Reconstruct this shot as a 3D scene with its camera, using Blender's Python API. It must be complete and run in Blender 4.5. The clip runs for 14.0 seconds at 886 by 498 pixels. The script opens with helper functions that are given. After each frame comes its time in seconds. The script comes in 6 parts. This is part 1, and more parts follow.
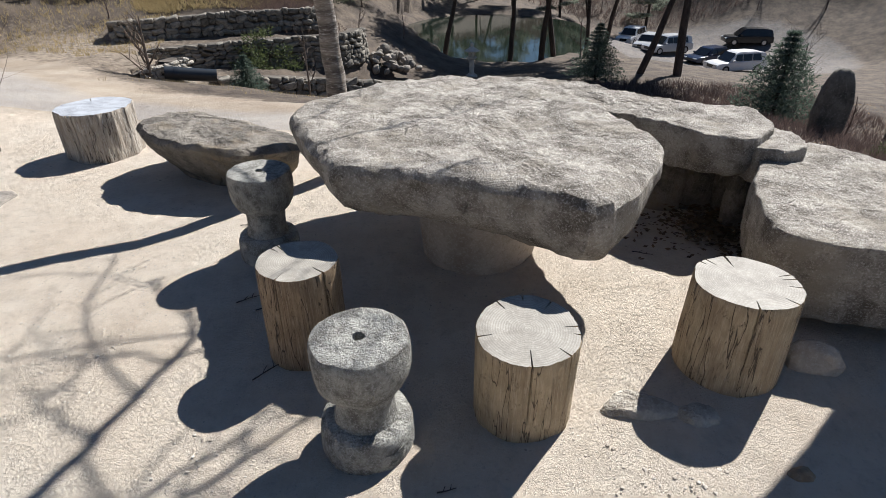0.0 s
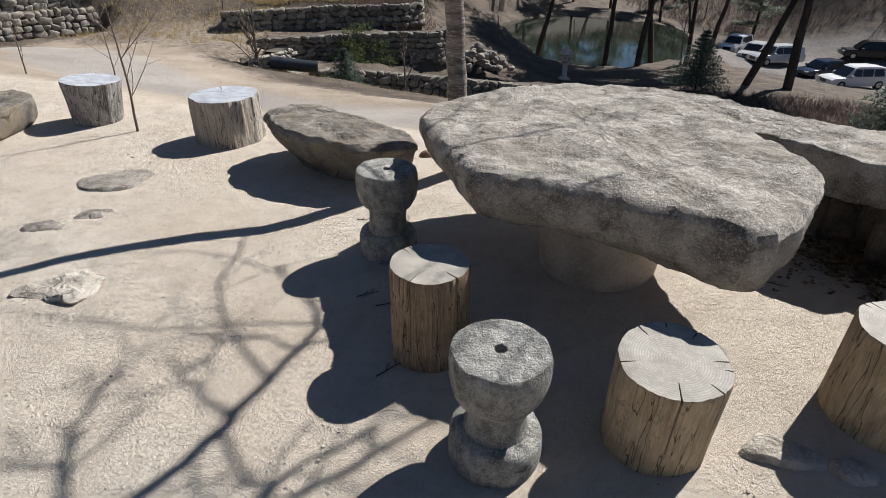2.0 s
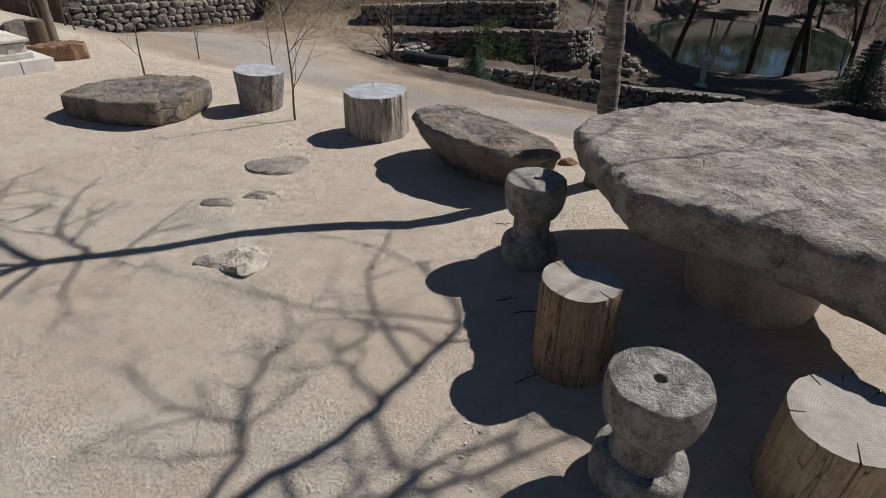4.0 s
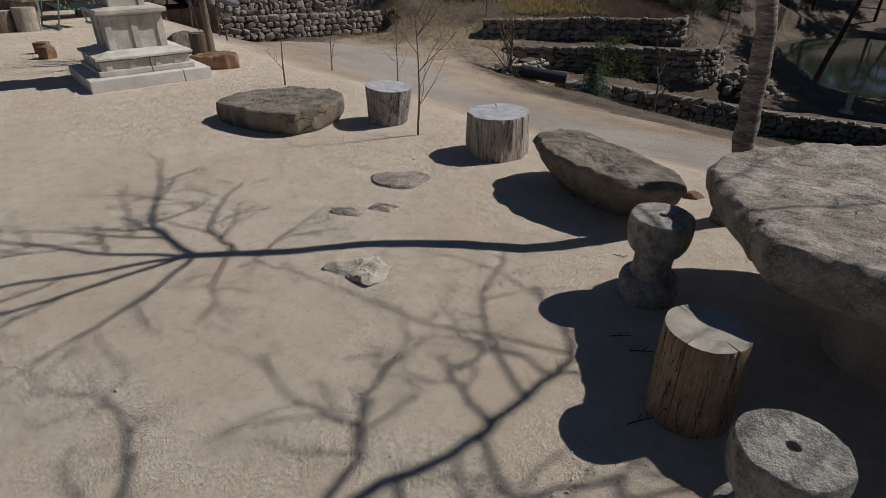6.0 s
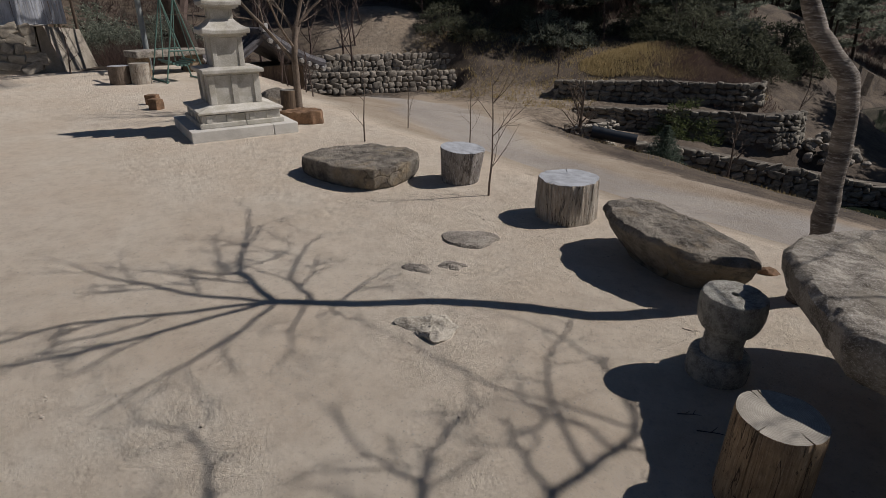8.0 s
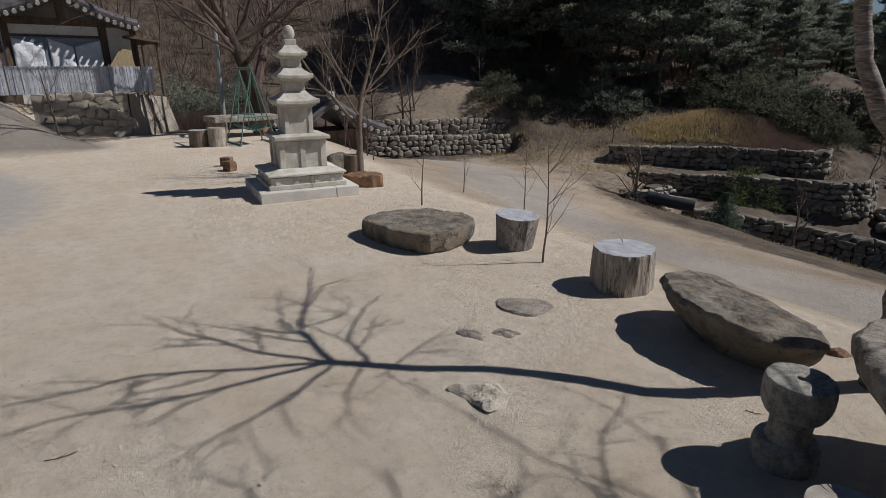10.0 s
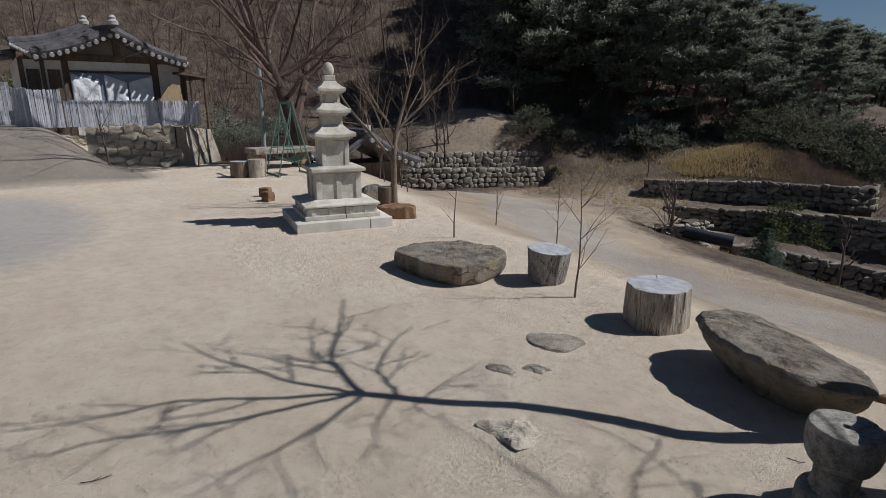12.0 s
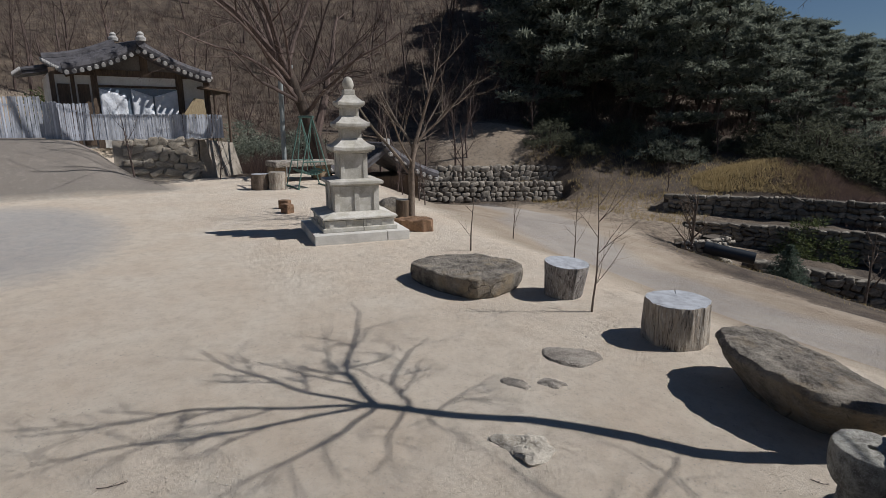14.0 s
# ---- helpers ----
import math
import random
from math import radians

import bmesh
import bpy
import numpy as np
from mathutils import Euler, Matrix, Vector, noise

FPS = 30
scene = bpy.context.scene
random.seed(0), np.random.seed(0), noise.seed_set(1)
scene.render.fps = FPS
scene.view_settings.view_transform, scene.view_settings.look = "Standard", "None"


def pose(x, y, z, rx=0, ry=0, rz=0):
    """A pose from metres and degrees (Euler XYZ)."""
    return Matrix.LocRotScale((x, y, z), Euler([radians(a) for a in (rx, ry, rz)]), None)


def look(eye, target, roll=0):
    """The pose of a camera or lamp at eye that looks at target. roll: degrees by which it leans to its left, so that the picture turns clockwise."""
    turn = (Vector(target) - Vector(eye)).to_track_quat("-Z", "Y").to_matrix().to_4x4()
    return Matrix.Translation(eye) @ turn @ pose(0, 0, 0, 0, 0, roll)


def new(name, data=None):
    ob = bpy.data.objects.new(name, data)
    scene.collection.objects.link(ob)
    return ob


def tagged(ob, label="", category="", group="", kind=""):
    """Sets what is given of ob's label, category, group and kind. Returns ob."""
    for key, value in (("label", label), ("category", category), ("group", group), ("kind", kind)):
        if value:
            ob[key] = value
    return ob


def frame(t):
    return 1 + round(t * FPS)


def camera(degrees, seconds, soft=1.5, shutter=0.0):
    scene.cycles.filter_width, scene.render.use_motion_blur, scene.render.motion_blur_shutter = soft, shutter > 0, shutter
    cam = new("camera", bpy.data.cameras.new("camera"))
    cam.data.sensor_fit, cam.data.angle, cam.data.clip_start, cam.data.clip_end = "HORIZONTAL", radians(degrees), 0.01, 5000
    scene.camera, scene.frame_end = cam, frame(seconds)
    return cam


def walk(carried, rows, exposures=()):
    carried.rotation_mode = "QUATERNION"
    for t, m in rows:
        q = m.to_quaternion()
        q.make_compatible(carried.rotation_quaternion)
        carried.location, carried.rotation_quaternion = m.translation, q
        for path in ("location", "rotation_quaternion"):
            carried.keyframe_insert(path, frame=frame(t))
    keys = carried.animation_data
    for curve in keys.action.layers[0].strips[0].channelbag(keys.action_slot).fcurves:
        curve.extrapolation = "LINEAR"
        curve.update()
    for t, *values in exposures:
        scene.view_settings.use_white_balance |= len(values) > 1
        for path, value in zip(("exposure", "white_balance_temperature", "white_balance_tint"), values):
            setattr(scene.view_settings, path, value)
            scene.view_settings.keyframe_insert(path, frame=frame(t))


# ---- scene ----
cam = camera(76.7, 14.0, soft=0.6)
PATH = [
    (0, (0.085, 0.038, 1.613), (-0.022, 1.778, 0.633), -0.7),
    (0.5, (0.024, 0.045, 1.619), (-0.118, 1.782, 0.637), -0.6),
    (1, (-0.051, 0.055, 1.632), (-0.243, 1.786, 0.648), -0.4),
    (1.5, (-0.119, 0.058, 1.636), (-0.393, 1.778, 0.653), -0.1),
    (2, (-0.176, 0.048, 1.641), (-0.533, 1.753, 0.658), 0.2),
    (2.5, (-0.226, 0.027, 1.654), (-0.676, 1.71, 0.67), 0.4),
    (3, (-0.282, 0.0, 1.669), (-0.81, 1.658, 0.684), 0.6),
    (5.5, (-0.445, -0.098, 1.805), (-1.398, 1.356, 0.817), -0.5),
    (6, (-0.452, -0.121, 1.824), (-1.468, 1.307, 0.86), -0.3),
    (6.5, (-0.447, -0.143, 1.858), (-1.525, 1.259, 0.925), -0.2),
    (7, (-0.45, -0.174, 1.888), (-1.58, 1.212, 0.992), -0.1),
    (7.5, (-0.45, -0.199, 1.921), (-1.636, 1.17, 1.071), 0.0),
    (8, (-0.444, -0.228, 1.949), (-1.676, 1.128, 1.146), 0.1),
    (10.5, (-0.417, -0.312, 2.056), (-1.861, 0.949, 1.486), 0.0),
    (11, (-0.418, -0.311, 2.053), (-1.887, 0.934, 1.512), 0.1),
    (11.5, (-0.411, -0.31, 2.063), (-1.902, 0.918, 1.545), -0.0),
    (12, (-0.403, -0.313, 2.07), (-1.911, 0.9, 1.569), -0.0),
    (12.5, (-0.407, -0.318, 2.07), (-1.929, 0.885, 1.582), 0.1),
    (13, (-0.405, -0.32, 2.069), (-1.94, 0.872, 1.595), 0.1),
    (13.5, (-0.396, -0.314, 2.071), (-1.941, 0.868, 1.606), 0.1),
    (14, (-0.388, -0.303, 2.06), (-1.945, 0.868, 1.606), 0.1),
]
walk(cam, [(t, look(eye, target, roll)) for t, eye, target, roll in PATH],
     exposures=[(0.0, 0.78, 6250, 10), (1.5, 0.64, 6300, 10), (3.0, 0.27, 6400, 11.5), (5.5, -0.40, 6650, 13), (8.0, -0.50, 6650, 13), (10.5, -0.34, 6400, 11.5), (14.0, -0.25, 6300, 11)])

# ---- light ----
SUN = Vector((0.60, 0.78, 1.0)).normalized()
world = bpy.data.worlds.new("sky")
world.use_nodes = True
scene.world = world
sky = world.node_tree.nodes.new("ShaderNodeTexSky")
sky.sky_type = "NISHITA"
sky.sun_disc = False
sky.sun_elevation = math.asin(SUN.z)
sky.sun_rotation = math.atan2(SUN.x, SUN.y)
sky.altitude = 600.0
sky.air_density = 1.0
sky.dust_density = 0.1
sky.ozone_density = 4.5
world.node_tree.links.new(sky.outputs[0], world.node_tree.nodes["Background"].inputs[0])
world.node_tree.nodes["Background"].inputs[1].default_value = 0.042
sun_data = bpy.data.lights.new("sun", "SUN")
sun_data.energy, sun_data.angle, sun_data.color = 5.0, radians(0.55), (1.0, 0.965, 0.92)
sun = new("sun", sun_data)
sun.matrix_world = look((20, 26, 40), (20 - SUN.x, 26 - SUN.y, 40 - SUN.z))

# ---- materials ----
def mix_rgb(nt, fac, a, b, mode="MIX"):
    n = nt.nodes.new("ShaderNodeMix")
    n.data_type, n.blend_type = "RGBA", mode
    for k, v in ((0, fac), (6, a), (7, b)):
        if isinstance(v, (int, float)):
            n.inputs[k].default_value = v
        elif isinstance(v, tuple):
            n.inputs[k].default_value = (*v, 1.0) if len(v) == 3 else v
        else:
            nt.links.new(v, n.inputs[k])
    return n.outputs[2]


def noise_tex(nt, coord, scale, detail=6.0, rough=0.6, stretch=None):
    if stretch:
        m = nt.nodes.new("ShaderNodeMapping")
        m.inputs["Scale"].default_value = stretch
        nt.links.new(coord, m.inputs["Vector"])
        coord = m.outputs[0]
    n = nt.nodes.new("ShaderNodeTexNoise")
    n.inputs["Scale"].default_value, n.inputs["Detail"].default_value, n.inputs["Roughness"].default_value = scale, detail, rough
    nt.links.new(coord, n.inputs["Vector"])
    return n.outputs[0]


def ramp(nt, fac, lo, hi):
    n = nt.nodes.new("ShaderNodeMapRange")
    n.inputs[1].default_value, n.inputs[2].default_value = lo, hi
    nt.links.new(fac, n.inputs[0])
    return n.outputs[0]


def math_node(nt, op, a, b):
    n = nt.nodes.new("ShaderNodeMath")
    n.operation = op
    for k, v in ((0, a), (1, b)):
        if isinstance(v, (int, float)):
            n.inputs[k].default_value = v
        else:
            nt.links.new(v, n.inputs[k])
    return n.outputs[0]


def leaf_mat(nt, bsdf, colour, share=0.4):
    """Thin foliage: some of the light passes through it."""
    tr = nt.nodes.new("ShaderNodeBsdfTranslucent")
    mx = nt.nodes.new("ShaderNodeMixShader")
    mx.inputs[0].default_value = share
    nt.links.new(colour, tr.inputs[0])
    nt.links.new(bsdf.outputs[0], mx.inputs[1])
    nt.links.new(tr.outputs[0], mx.inputs[2])
    nt.links.new(mx.outputs[0], nt.nodes["Material Output"].inputs[0])


def start_mat(name, rough=0.85, coords="Object"):
    m = bpy.data.materials.new(name)
    m.use_nodes = True
    nt = m.node_tree
    bsdf = nt.nodes["Principled BSDF"]
    bsdf.inputs["Roughness"].default_value = rough
    c = nt.nodes.new("ShaderNodeTexCoord")
    return m, nt, bsdf, c.outputs[coords]


def bump(nt, bsdf, height, strength=0.5, distance=0.01):
    b = nt.nodes.new("ShaderNodeBump")
    b.inputs["Strength"].default_value, b.inputs["Distance"].default_value = strength, distance
    nt.links.new(height, b.inputs["Height"])
    nt.links.new(b.outputs[0], bsdf.inputs["Normal"])


def varied(name, base, dark, light, scale=3.0, fine=60.0, rough=0.85, relief=0.5, depth=0.01, stretch=None, per_object=0.0, stain=None, cracks=0.0):
    """A surface with broad patches, fine grain and relief."""
    m, nt, bsdf, co = start_mat(name, rough)
    if per_object:
        info = nt.nodes.new("ShaderNodeObjectInfo")
        add = nt.nodes.new("ShaderNodeVectorMath")
        nt.links.new(co, add.inputs[0])
        comb = nt.nodes.new("ShaderNodeCombineXYZ")
        nt.links.new(math_node(nt, "MULTIPLY", info.outputs["Random"], 37.0), comb.inputs[0])
        nt.links.new(comb.outputs[0], add.inputs[1])
        co = add.outputs[0]
    big = noise_tex(nt, co, scale, 8, 0.65, stretch)
    small = noise_tex(nt, co, fine, 4, 0.7, stretch)
    col = mix_rgb(nt, ramp(nt, big, 0.38, 0.6), dark, base)
    col = mix_rgb(nt, math_node(nt, "MULTIPLY", ramp(nt, small, 0.5, 0.72), 0.7), col, light)
    col = mix_rgb(nt, math_node(nt, "MULTIPLY", ramp(nt, noise_tex(nt, co, fine * 0.55, 3, 0.7, stretch), 0.53, 0.72), 0.7), col, dark)
    if stain:
        col = mix_rgb(nt, ramp(nt, noise_tex(nt, co, scale * 0.6, 5, 0.7), 0.52, 0.7), col, stain)
    if per_object:
        f = math_node(nt, "ADD", math_node(nt, "MULTIPLY", info.outputs["Random"], per_object), 1.0 - per_object / 2)
        hsv = nt.nodes.new("ShaderNodeHueSaturation")
        nt.links.new(col, hsv.inputs["Color"])
        nt.links.new(f, hsv.inputs["Value"])
        col = hsv.outputs[0]
    nt.links.new(col, bsdf.inputs["Base Color"])
    h = math_node(nt, "ADD", math_node(nt, "MULTIPLY", big, 1.5), math_node(nt, "MULTIPLY", small, 0.6))
    if cracks:
        warp = nt.nodes.new("ShaderNodeVectorMath")
        warp.operation = "MULTIPLY_ADD"
        wn = nt.nodes.new("ShaderNodeTexNoise")
        wn.inputs["Scale"].default_value, wn.inputs["Detail"].default_value = 3.0, 6.0
        nt.links.new(co, wn.inputs["Vector"])
        nt.links.new(wn.outputs["Color"], warp.inputs[0])
        warp.inputs[1].default_value = (0.5, 0.5, 0.5)
        nt.links.new(co, warp.inputs[2])
        vor = nt.nodes.new("ShaderNodeTexVoronoi")
        vor.feature = "DISTANCE_TO_EDGE"
        vor.inputs["Scale"].default_value = cracks
        nt.links.new(warp.outputs[0], vor.inputs["Vector"])
        line = math_node(nt, "SUBTRACT", 1.0, ramp(nt, vor.outputs["Distance"], 0.0, 0.022))
        line = math_node(nt, "MULTIPLY", line, ramp(nt, noise_tex(nt, co, 2.3, 4, 0.6), 0.58, 0.64))
        col2 = mix_rgb(nt, math_node(nt, "MULTIPLY", line, 0.55), col, tuple(c * 0.4 for c in dark))
        nt.links.new(col2, bsdf.inputs["Base Color"])
        pits = noise_tex(nt, co, 22.0, 5, 0.75)
        h = math_node(nt, "ADD", math_node(nt, "SUBTRACT", h, math_node(nt, "MULTIPLY", line, 0.8)), math_node(nt, "MULTIPLY", pits, 1.3))
    bump(nt, bsdf, h, relief, depth)
    return m


def plain(name, colour, rough=0.5, metal=0.0):
    m, nt, bsdf, co = start_mat(name, rough)
    n = noise_tex(nt, co, 14.0, 5, 0.6)
    dark = tuple(c * 0.8 for c in colour)
    nt.links.new(mix_rgb(nt, ramp(nt, n, 0.3, 0.7), dark, colour), bsdf.inputs["Base Color"])
    bsdf.inputs["Metallic"].default_value = metal
    return m


def end_grain(name, base, dark, rings=95.0, rough=0.72):
    m, nt, bsdf, co = start_mat(name, rough)
    sep = nt.nodes.new("ShaderNodeSeparateXYZ")
    nt.links.new(co, sep.inputs[0])
    comb = nt.nodes.new("ShaderNodeCombineXYZ")
    nt.links.new(sep.outputs[0], comb.inputs[0])
    nt.links.new(sep.outputs[1], comb.inputs[1])
    wave = nt.nodes.new("ShaderNodeTexWave")
    wave.wave_type, wave.rings_direction = "RINGS", "SPHERICAL"
    wave.inputs["Scale"].default_value, wave.inputs["Distortion"].default_value = rings / 6.0, 1.2
    wave.inputs["Detail"].default_value, wave.inputs["Detail Scale"].default_value = 3.0, 1.5
    nt.links.new(comb.outputs[0], wave.inputs["Vector"])
    blot = noise_tex(nt, co, 9.0, 6, 0.65)
    fine = noise_tex(nt, co, 120.0, 3, 0.6)
    col = mix_rgb(nt, math_node(nt, "MULTIPLY", wave.outputs["Fac"], 0.42), base, dark)
    col = mix_rgb(nt, math_node(nt, "MULTIPLY", ramp(nt, blot, 0.4, 0.68), 0.85), col, dark)
    col = mix_rgb(nt, math_node(nt, "MULTIPLY", ramp(nt, fine, 0.55, 0.8), 0.5), col, tuple(min(1, c * 1.5) for c in base))
    nt.links.new(col, bsdf.inputs["Base Color"])
    bump(nt, bsdf, math_node(nt, "ADD", math_node(nt, "MULTIPLY", wave.outputs["Fac"], 0.12), fine), 0.4, 0.003)
    return m


def log_bark(name, base, dark, light, rough=0.85, line=0.56, patchy=0.58):
    """Weathered log side: streaks along the grain, split lines, worm-eaten spots and knots."""
    m, nt, bsdf, co = start_mat(name, rough)
    info = nt.nodes.new("ShaderNodeObjectInfo")
    comb = nt.nodes.new("ShaderNodeCombineXYZ")
    nt.links.new(math_node(nt, "MULTIPLY", info.outputs["Random"], 41.0), comb.inputs[2])
    add = nt.nodes.new("ShaderNodeVectorMath")
    nt.links.new(co, add.inputs[0])
    nt.links.new(comb.outputs[0], add.inputs[1])
    co = add.outputs[0]
    streak = noise_tex(nt, co, 45.0, 6, 0.7, (1, 1, 0.07))
    fibre = noise_tex(nt, co, 150.0, 4, 0.7, (1, 1, 0.06))
    patch = noise_tex(nt, co, 9.0, 6, 0.7, (1, 1, 0.5))
    spots = noise_tex(nt, co, 34.0, 5, 0.75, (1, 1, 0.55))
    split = noise_tex(nt, co, 17.0, 3, 0.6, (1, 1, 0.10))
    mid = tuple((a + b) * 0.5 for a, b in zip(base, dark))
    col = mix_rgb(nt, ramp(nt, patch, 0.40, 0.62), mid, base)
    col = mix_rgb(nt, math_node(nt, "MULTIPLY", ramp(nt, streak, 0.50, 0.70), 0.6), col, dark)
    col = mix_rgb(nt, math_node(nt, "MULTIPLY", ramp(nt, fibre, 0.52, 0.70), 0.7), col, light)
    col = mix_rgb(nt, math_node(nt, "MULTIPLY", math_node(nt, "MULTIPLY", ramp(nt, spots, 0.56, 0.62), ramp(nt, patch, patchy - 0.02, patchy + 0.06)), 0.9), col, tuple(c * 0.45 for c in dark))
    far = math_node(nt, "ABSOLUTE", math_node(nt, "SUBTRACT", split, line), 0.0)
    crack = math_node(nt, "SUBTRACT", 1.0, ramp(nt, far, 0.002, 0.011))
    col = mix_rgb(nt, math_node(nt, "MULTIPLY", crack, 0.85), col, tuple(c * 0.3 for c in dark))
    nt.links.new(col, bsdf.inputs["Base Color"])
    h = math_node(nt, "ADD", math_node(nt, "MULTIPLY", streak, 1.2), math_node(nt, "ADD", math_node(nt, "MULTIPLY", fibre, 0.5), math_node(nt, "MULTIPLY", patch, 1.2)))
    h = math_node(nt, "SUBTRACT", h, math_node(nt, "ADD", crack, math_node(nt, "MULTIPLY", ramp(nt, spots, 0.56, 0.62), 0.5)))
    bump(nt, bsdf, h, 0.9, 0.010)
    return m


M = {}
M["granite"] = varied("granite", (0.43, 0.388, 0.33), (0.13, 0.11, 0.086), (0.74, 0.70, 0.64), 6.0, 110, 0.9, 0.8, 0.024, stain=(0.33, 0.29, 0.23), cracks=1.7)
M["granite_dark"] = varied("granite_dark", (0.34, 0.30, 0.245), (0.10, 0.085, 0.07), (0.38, 0.35, 0.31), 4.5, 80, 0.9, 1.0, 0.03, stain=(0.32, 0.255, 0.17), cracks=2.0)
M["flat_stone"] = varied("flat_stone", (0.37, 0.33, 0.28), (0.19, 0.165, 0.14), (0.49, 0.445, 0.39), 9.0, 70, 0.92, 0.9, 0.02, cracks=5.0)
M["pale_stone"] = varied("pale_stone", (0.55, 0.50, 0.42), (0.30, 0.265, 0.215), (0.66, 0.62, 0.55), 7.0, 60, 0.92, 0.9, 0.02, cracks=3.0)
M["granite_tan"] = varied("granite_tan", (0.36, 0.27, 0.17), (0.17, 0.12, 0.08), (0.46, 0.38, 0.28), 3.5, 55, 0.9, 0.9, 0.015, per_object=0.3)
M["stool_stone"] = varied("stool_stone", (0.49, 0.475, 0.42), (0.19, 0.18, 0.155), (0.66, 0.66, 0.64), 16.0, 130, 0.9, 1.0, 0.02, cracks=3.0)
M["mortar"] = varied("mortar", (0.34, 0.30, 0.25), (0.22, 0.19, 0.15), (0.40, 0.37, 0.32), 3, 50, 0.9, 0.3, 0.005)
M["pagoda_stone"] = varied("pagoda_stone", (0.56, 0.54, 0.49), (0.38, 0.355, 0.30), (0.70, 0.68, 0.64), 4.0, 70, 0.9, 0.5, 0.006, per_object=0.2, stain=(0.40, 0.375, 0.30))
M["pagoda_new"] = varied("pagoda_new", (0.62, 0.60, 0.55), (0.48, 0.46, 0.42), (0.70, 0.69, 0.66), 3.0, 90, 0.85, 0.3, 0.003)
M["pale_bark"] = log_bark("pale_bark", (0.52, 0.41, 0.26), (0.23, 0.155, 0.09), (0.62, 0.52, 0.37))
M["brown_bark"] = log_bark("brown_bark", (0.42, 0.30, 0.18), (0.10, 0.06, 0.035), (0.55, 0.43, 0.30), patchy=0.54)
M["grey_bark"] = log_bark("grey_bark", (0.46, 0.41, 0.34), (0.21, 0.155, 0.11), (0.66, 0.64, 0.60), patchy=0.6)
M["flaky_bark"] = log_bark("flaky_bark", (0.36, 0.33, 0.30), (0.055, 0.038, 0.03), (0.78, 0.79, 0.81), patchy=0.42)
M["cut_pale"] = end_grain("cut_pale", (0.40, 0.372, 0.32), (0.20, 0.178, 0.148), 210.0)
M["cut_grey"] = end_grain("cut_grey", (0.48, 0.505, 0.54), (0.22, 0.225, 0.24))
M["birch"] = varied("birch", (0.25, 0.21, 0.172), (0.075, 0.058, 0.045), (0.60, 0.565, 0.515), 5.0, 26, 0.85, 0.8, 0.01, stretch=(0.6, 0.6, 3.0))
M["bare_bark"] = varied("bare_bark", (0.20, 0.155, 0.12), (0.10, 0.075, 0.055), (0.28, 0.23, 0.19), 6.0, 40, 0.9, 0.5, 0.006)
M["dark_bark"] = varied("dark_bark", (0.075, 0.055, 0.042), (0.03, 0.022, 0.018), (0.12, 0.09, 0.07), 4.0, 24, 0.95, 0.8, 0.02, stretch=(1, 1, 0.3))
M["pedestal"] = varied("pedestal", (0.50, 0.43, 0.35), (0.32, 0.26, 0.2), (0.6, 0.54, 0.46), 3.0, 70, 0.9, 0.6, 0.008)
M["rust_stone"] = varied("rust_stone", (0.26, 0.15, 0.085), (0.12, 0.07, 0.04), (0.36, 0.24, 0.15), 5, 50, 0.9, 0.8, 0.012)
M["dark_wood"] = varied("dark_wood", (0.13, 0.09, 0.06), (0.06, 0.04, 0.03), (0.2, 0.15, 0.1), 5, 40, 0.85, 0.6, 0.006, stretch=(1, 1, 0.15))

M["hill_bark"] = varied("hill_bark", (0.125, 0.088, 0.075), (0.062, 0.043, 0.037), (0.2, 0.15, 0.13), 1.0, 10, 0.9, 0.3, 0.01, per_object=0.5)

# ---- builders ----
def mesh_object(name, verts, faces, material, parent=None, smooth=True, label="", sharp=38.0):
    me = bpy.data.meshes.new(name)
    me.from_pydata([tuple(v) for v in verts], [], faces)
    me.validate()
    if smooth:
        me.polygons.foreach_set("use_smooth", [True] * len(me.polygons))
        me.set_sharp_from_angle(angle=radians(sharp))
    for mm in (material if isinstance(material, (list, tuple)) else [material]):
        me.materials.append(mm)
    ob = new(name, me)
    if parent:
        ob.parent = parent
    if label:
        ob["label"] = label
    return ob


def part(name, bm, material, parent, label="", smooth=False):
    me = bpy.data.meshes.new(name)
    bm.normal_update()
    bm.to_mesh(me)
    bm.free()
    if smooth:
        me.polygons.foreach_set("use_smooth", [True] * len(me.polygons))
        me.set_sharp_from_angle(angle=radians(38))
    me.materials.append(material)
    ob = new(name, me)
    if parent:
        ob.parent = parent
    if label:
        ob["label"] = label
    return ob


def thing(name, m, label, category, group="", kind=""):
    ob = new(name)
    ob.empty_display_size = 0.1
    ob.matrix_basis = m
    return tagged(ob, label, category, group, kind)


def box(bm, x0, x1, y0, y1, z0, z1, bevel=0.0, taper=0.0):
    """A box, with its top drawn in by taper, and bevelled edges."""
    t = taper
    vs = [bm.verts.new(p) for p in ((x0, y0, z0), (x1, y0, z0), (x1, y1, z0), (x0, y1, z0),
                                    (x0 + t, y0 + t, z1), (x1 - t, y0 + t, z1), (x1 - t, y1 - t, z1), (x0 + t, y1 - t, z1))]
    fs = [bm.faces.new([vs[i] for i in q]) for q in ((3, 2, 1, 0), (4, 5, 6, 7), (0, 1, 5, 4), (1, 2, 6, 5), (2, 3, 7, 6), (3, 0, 4, 7))]
    if bevel:
        bmesh.ops.bevel(bm, geom=list({e for f in fs for e in f.edges}), offset=bevel, segments=2, affect="EDGES", profile=0.6)
    return vs


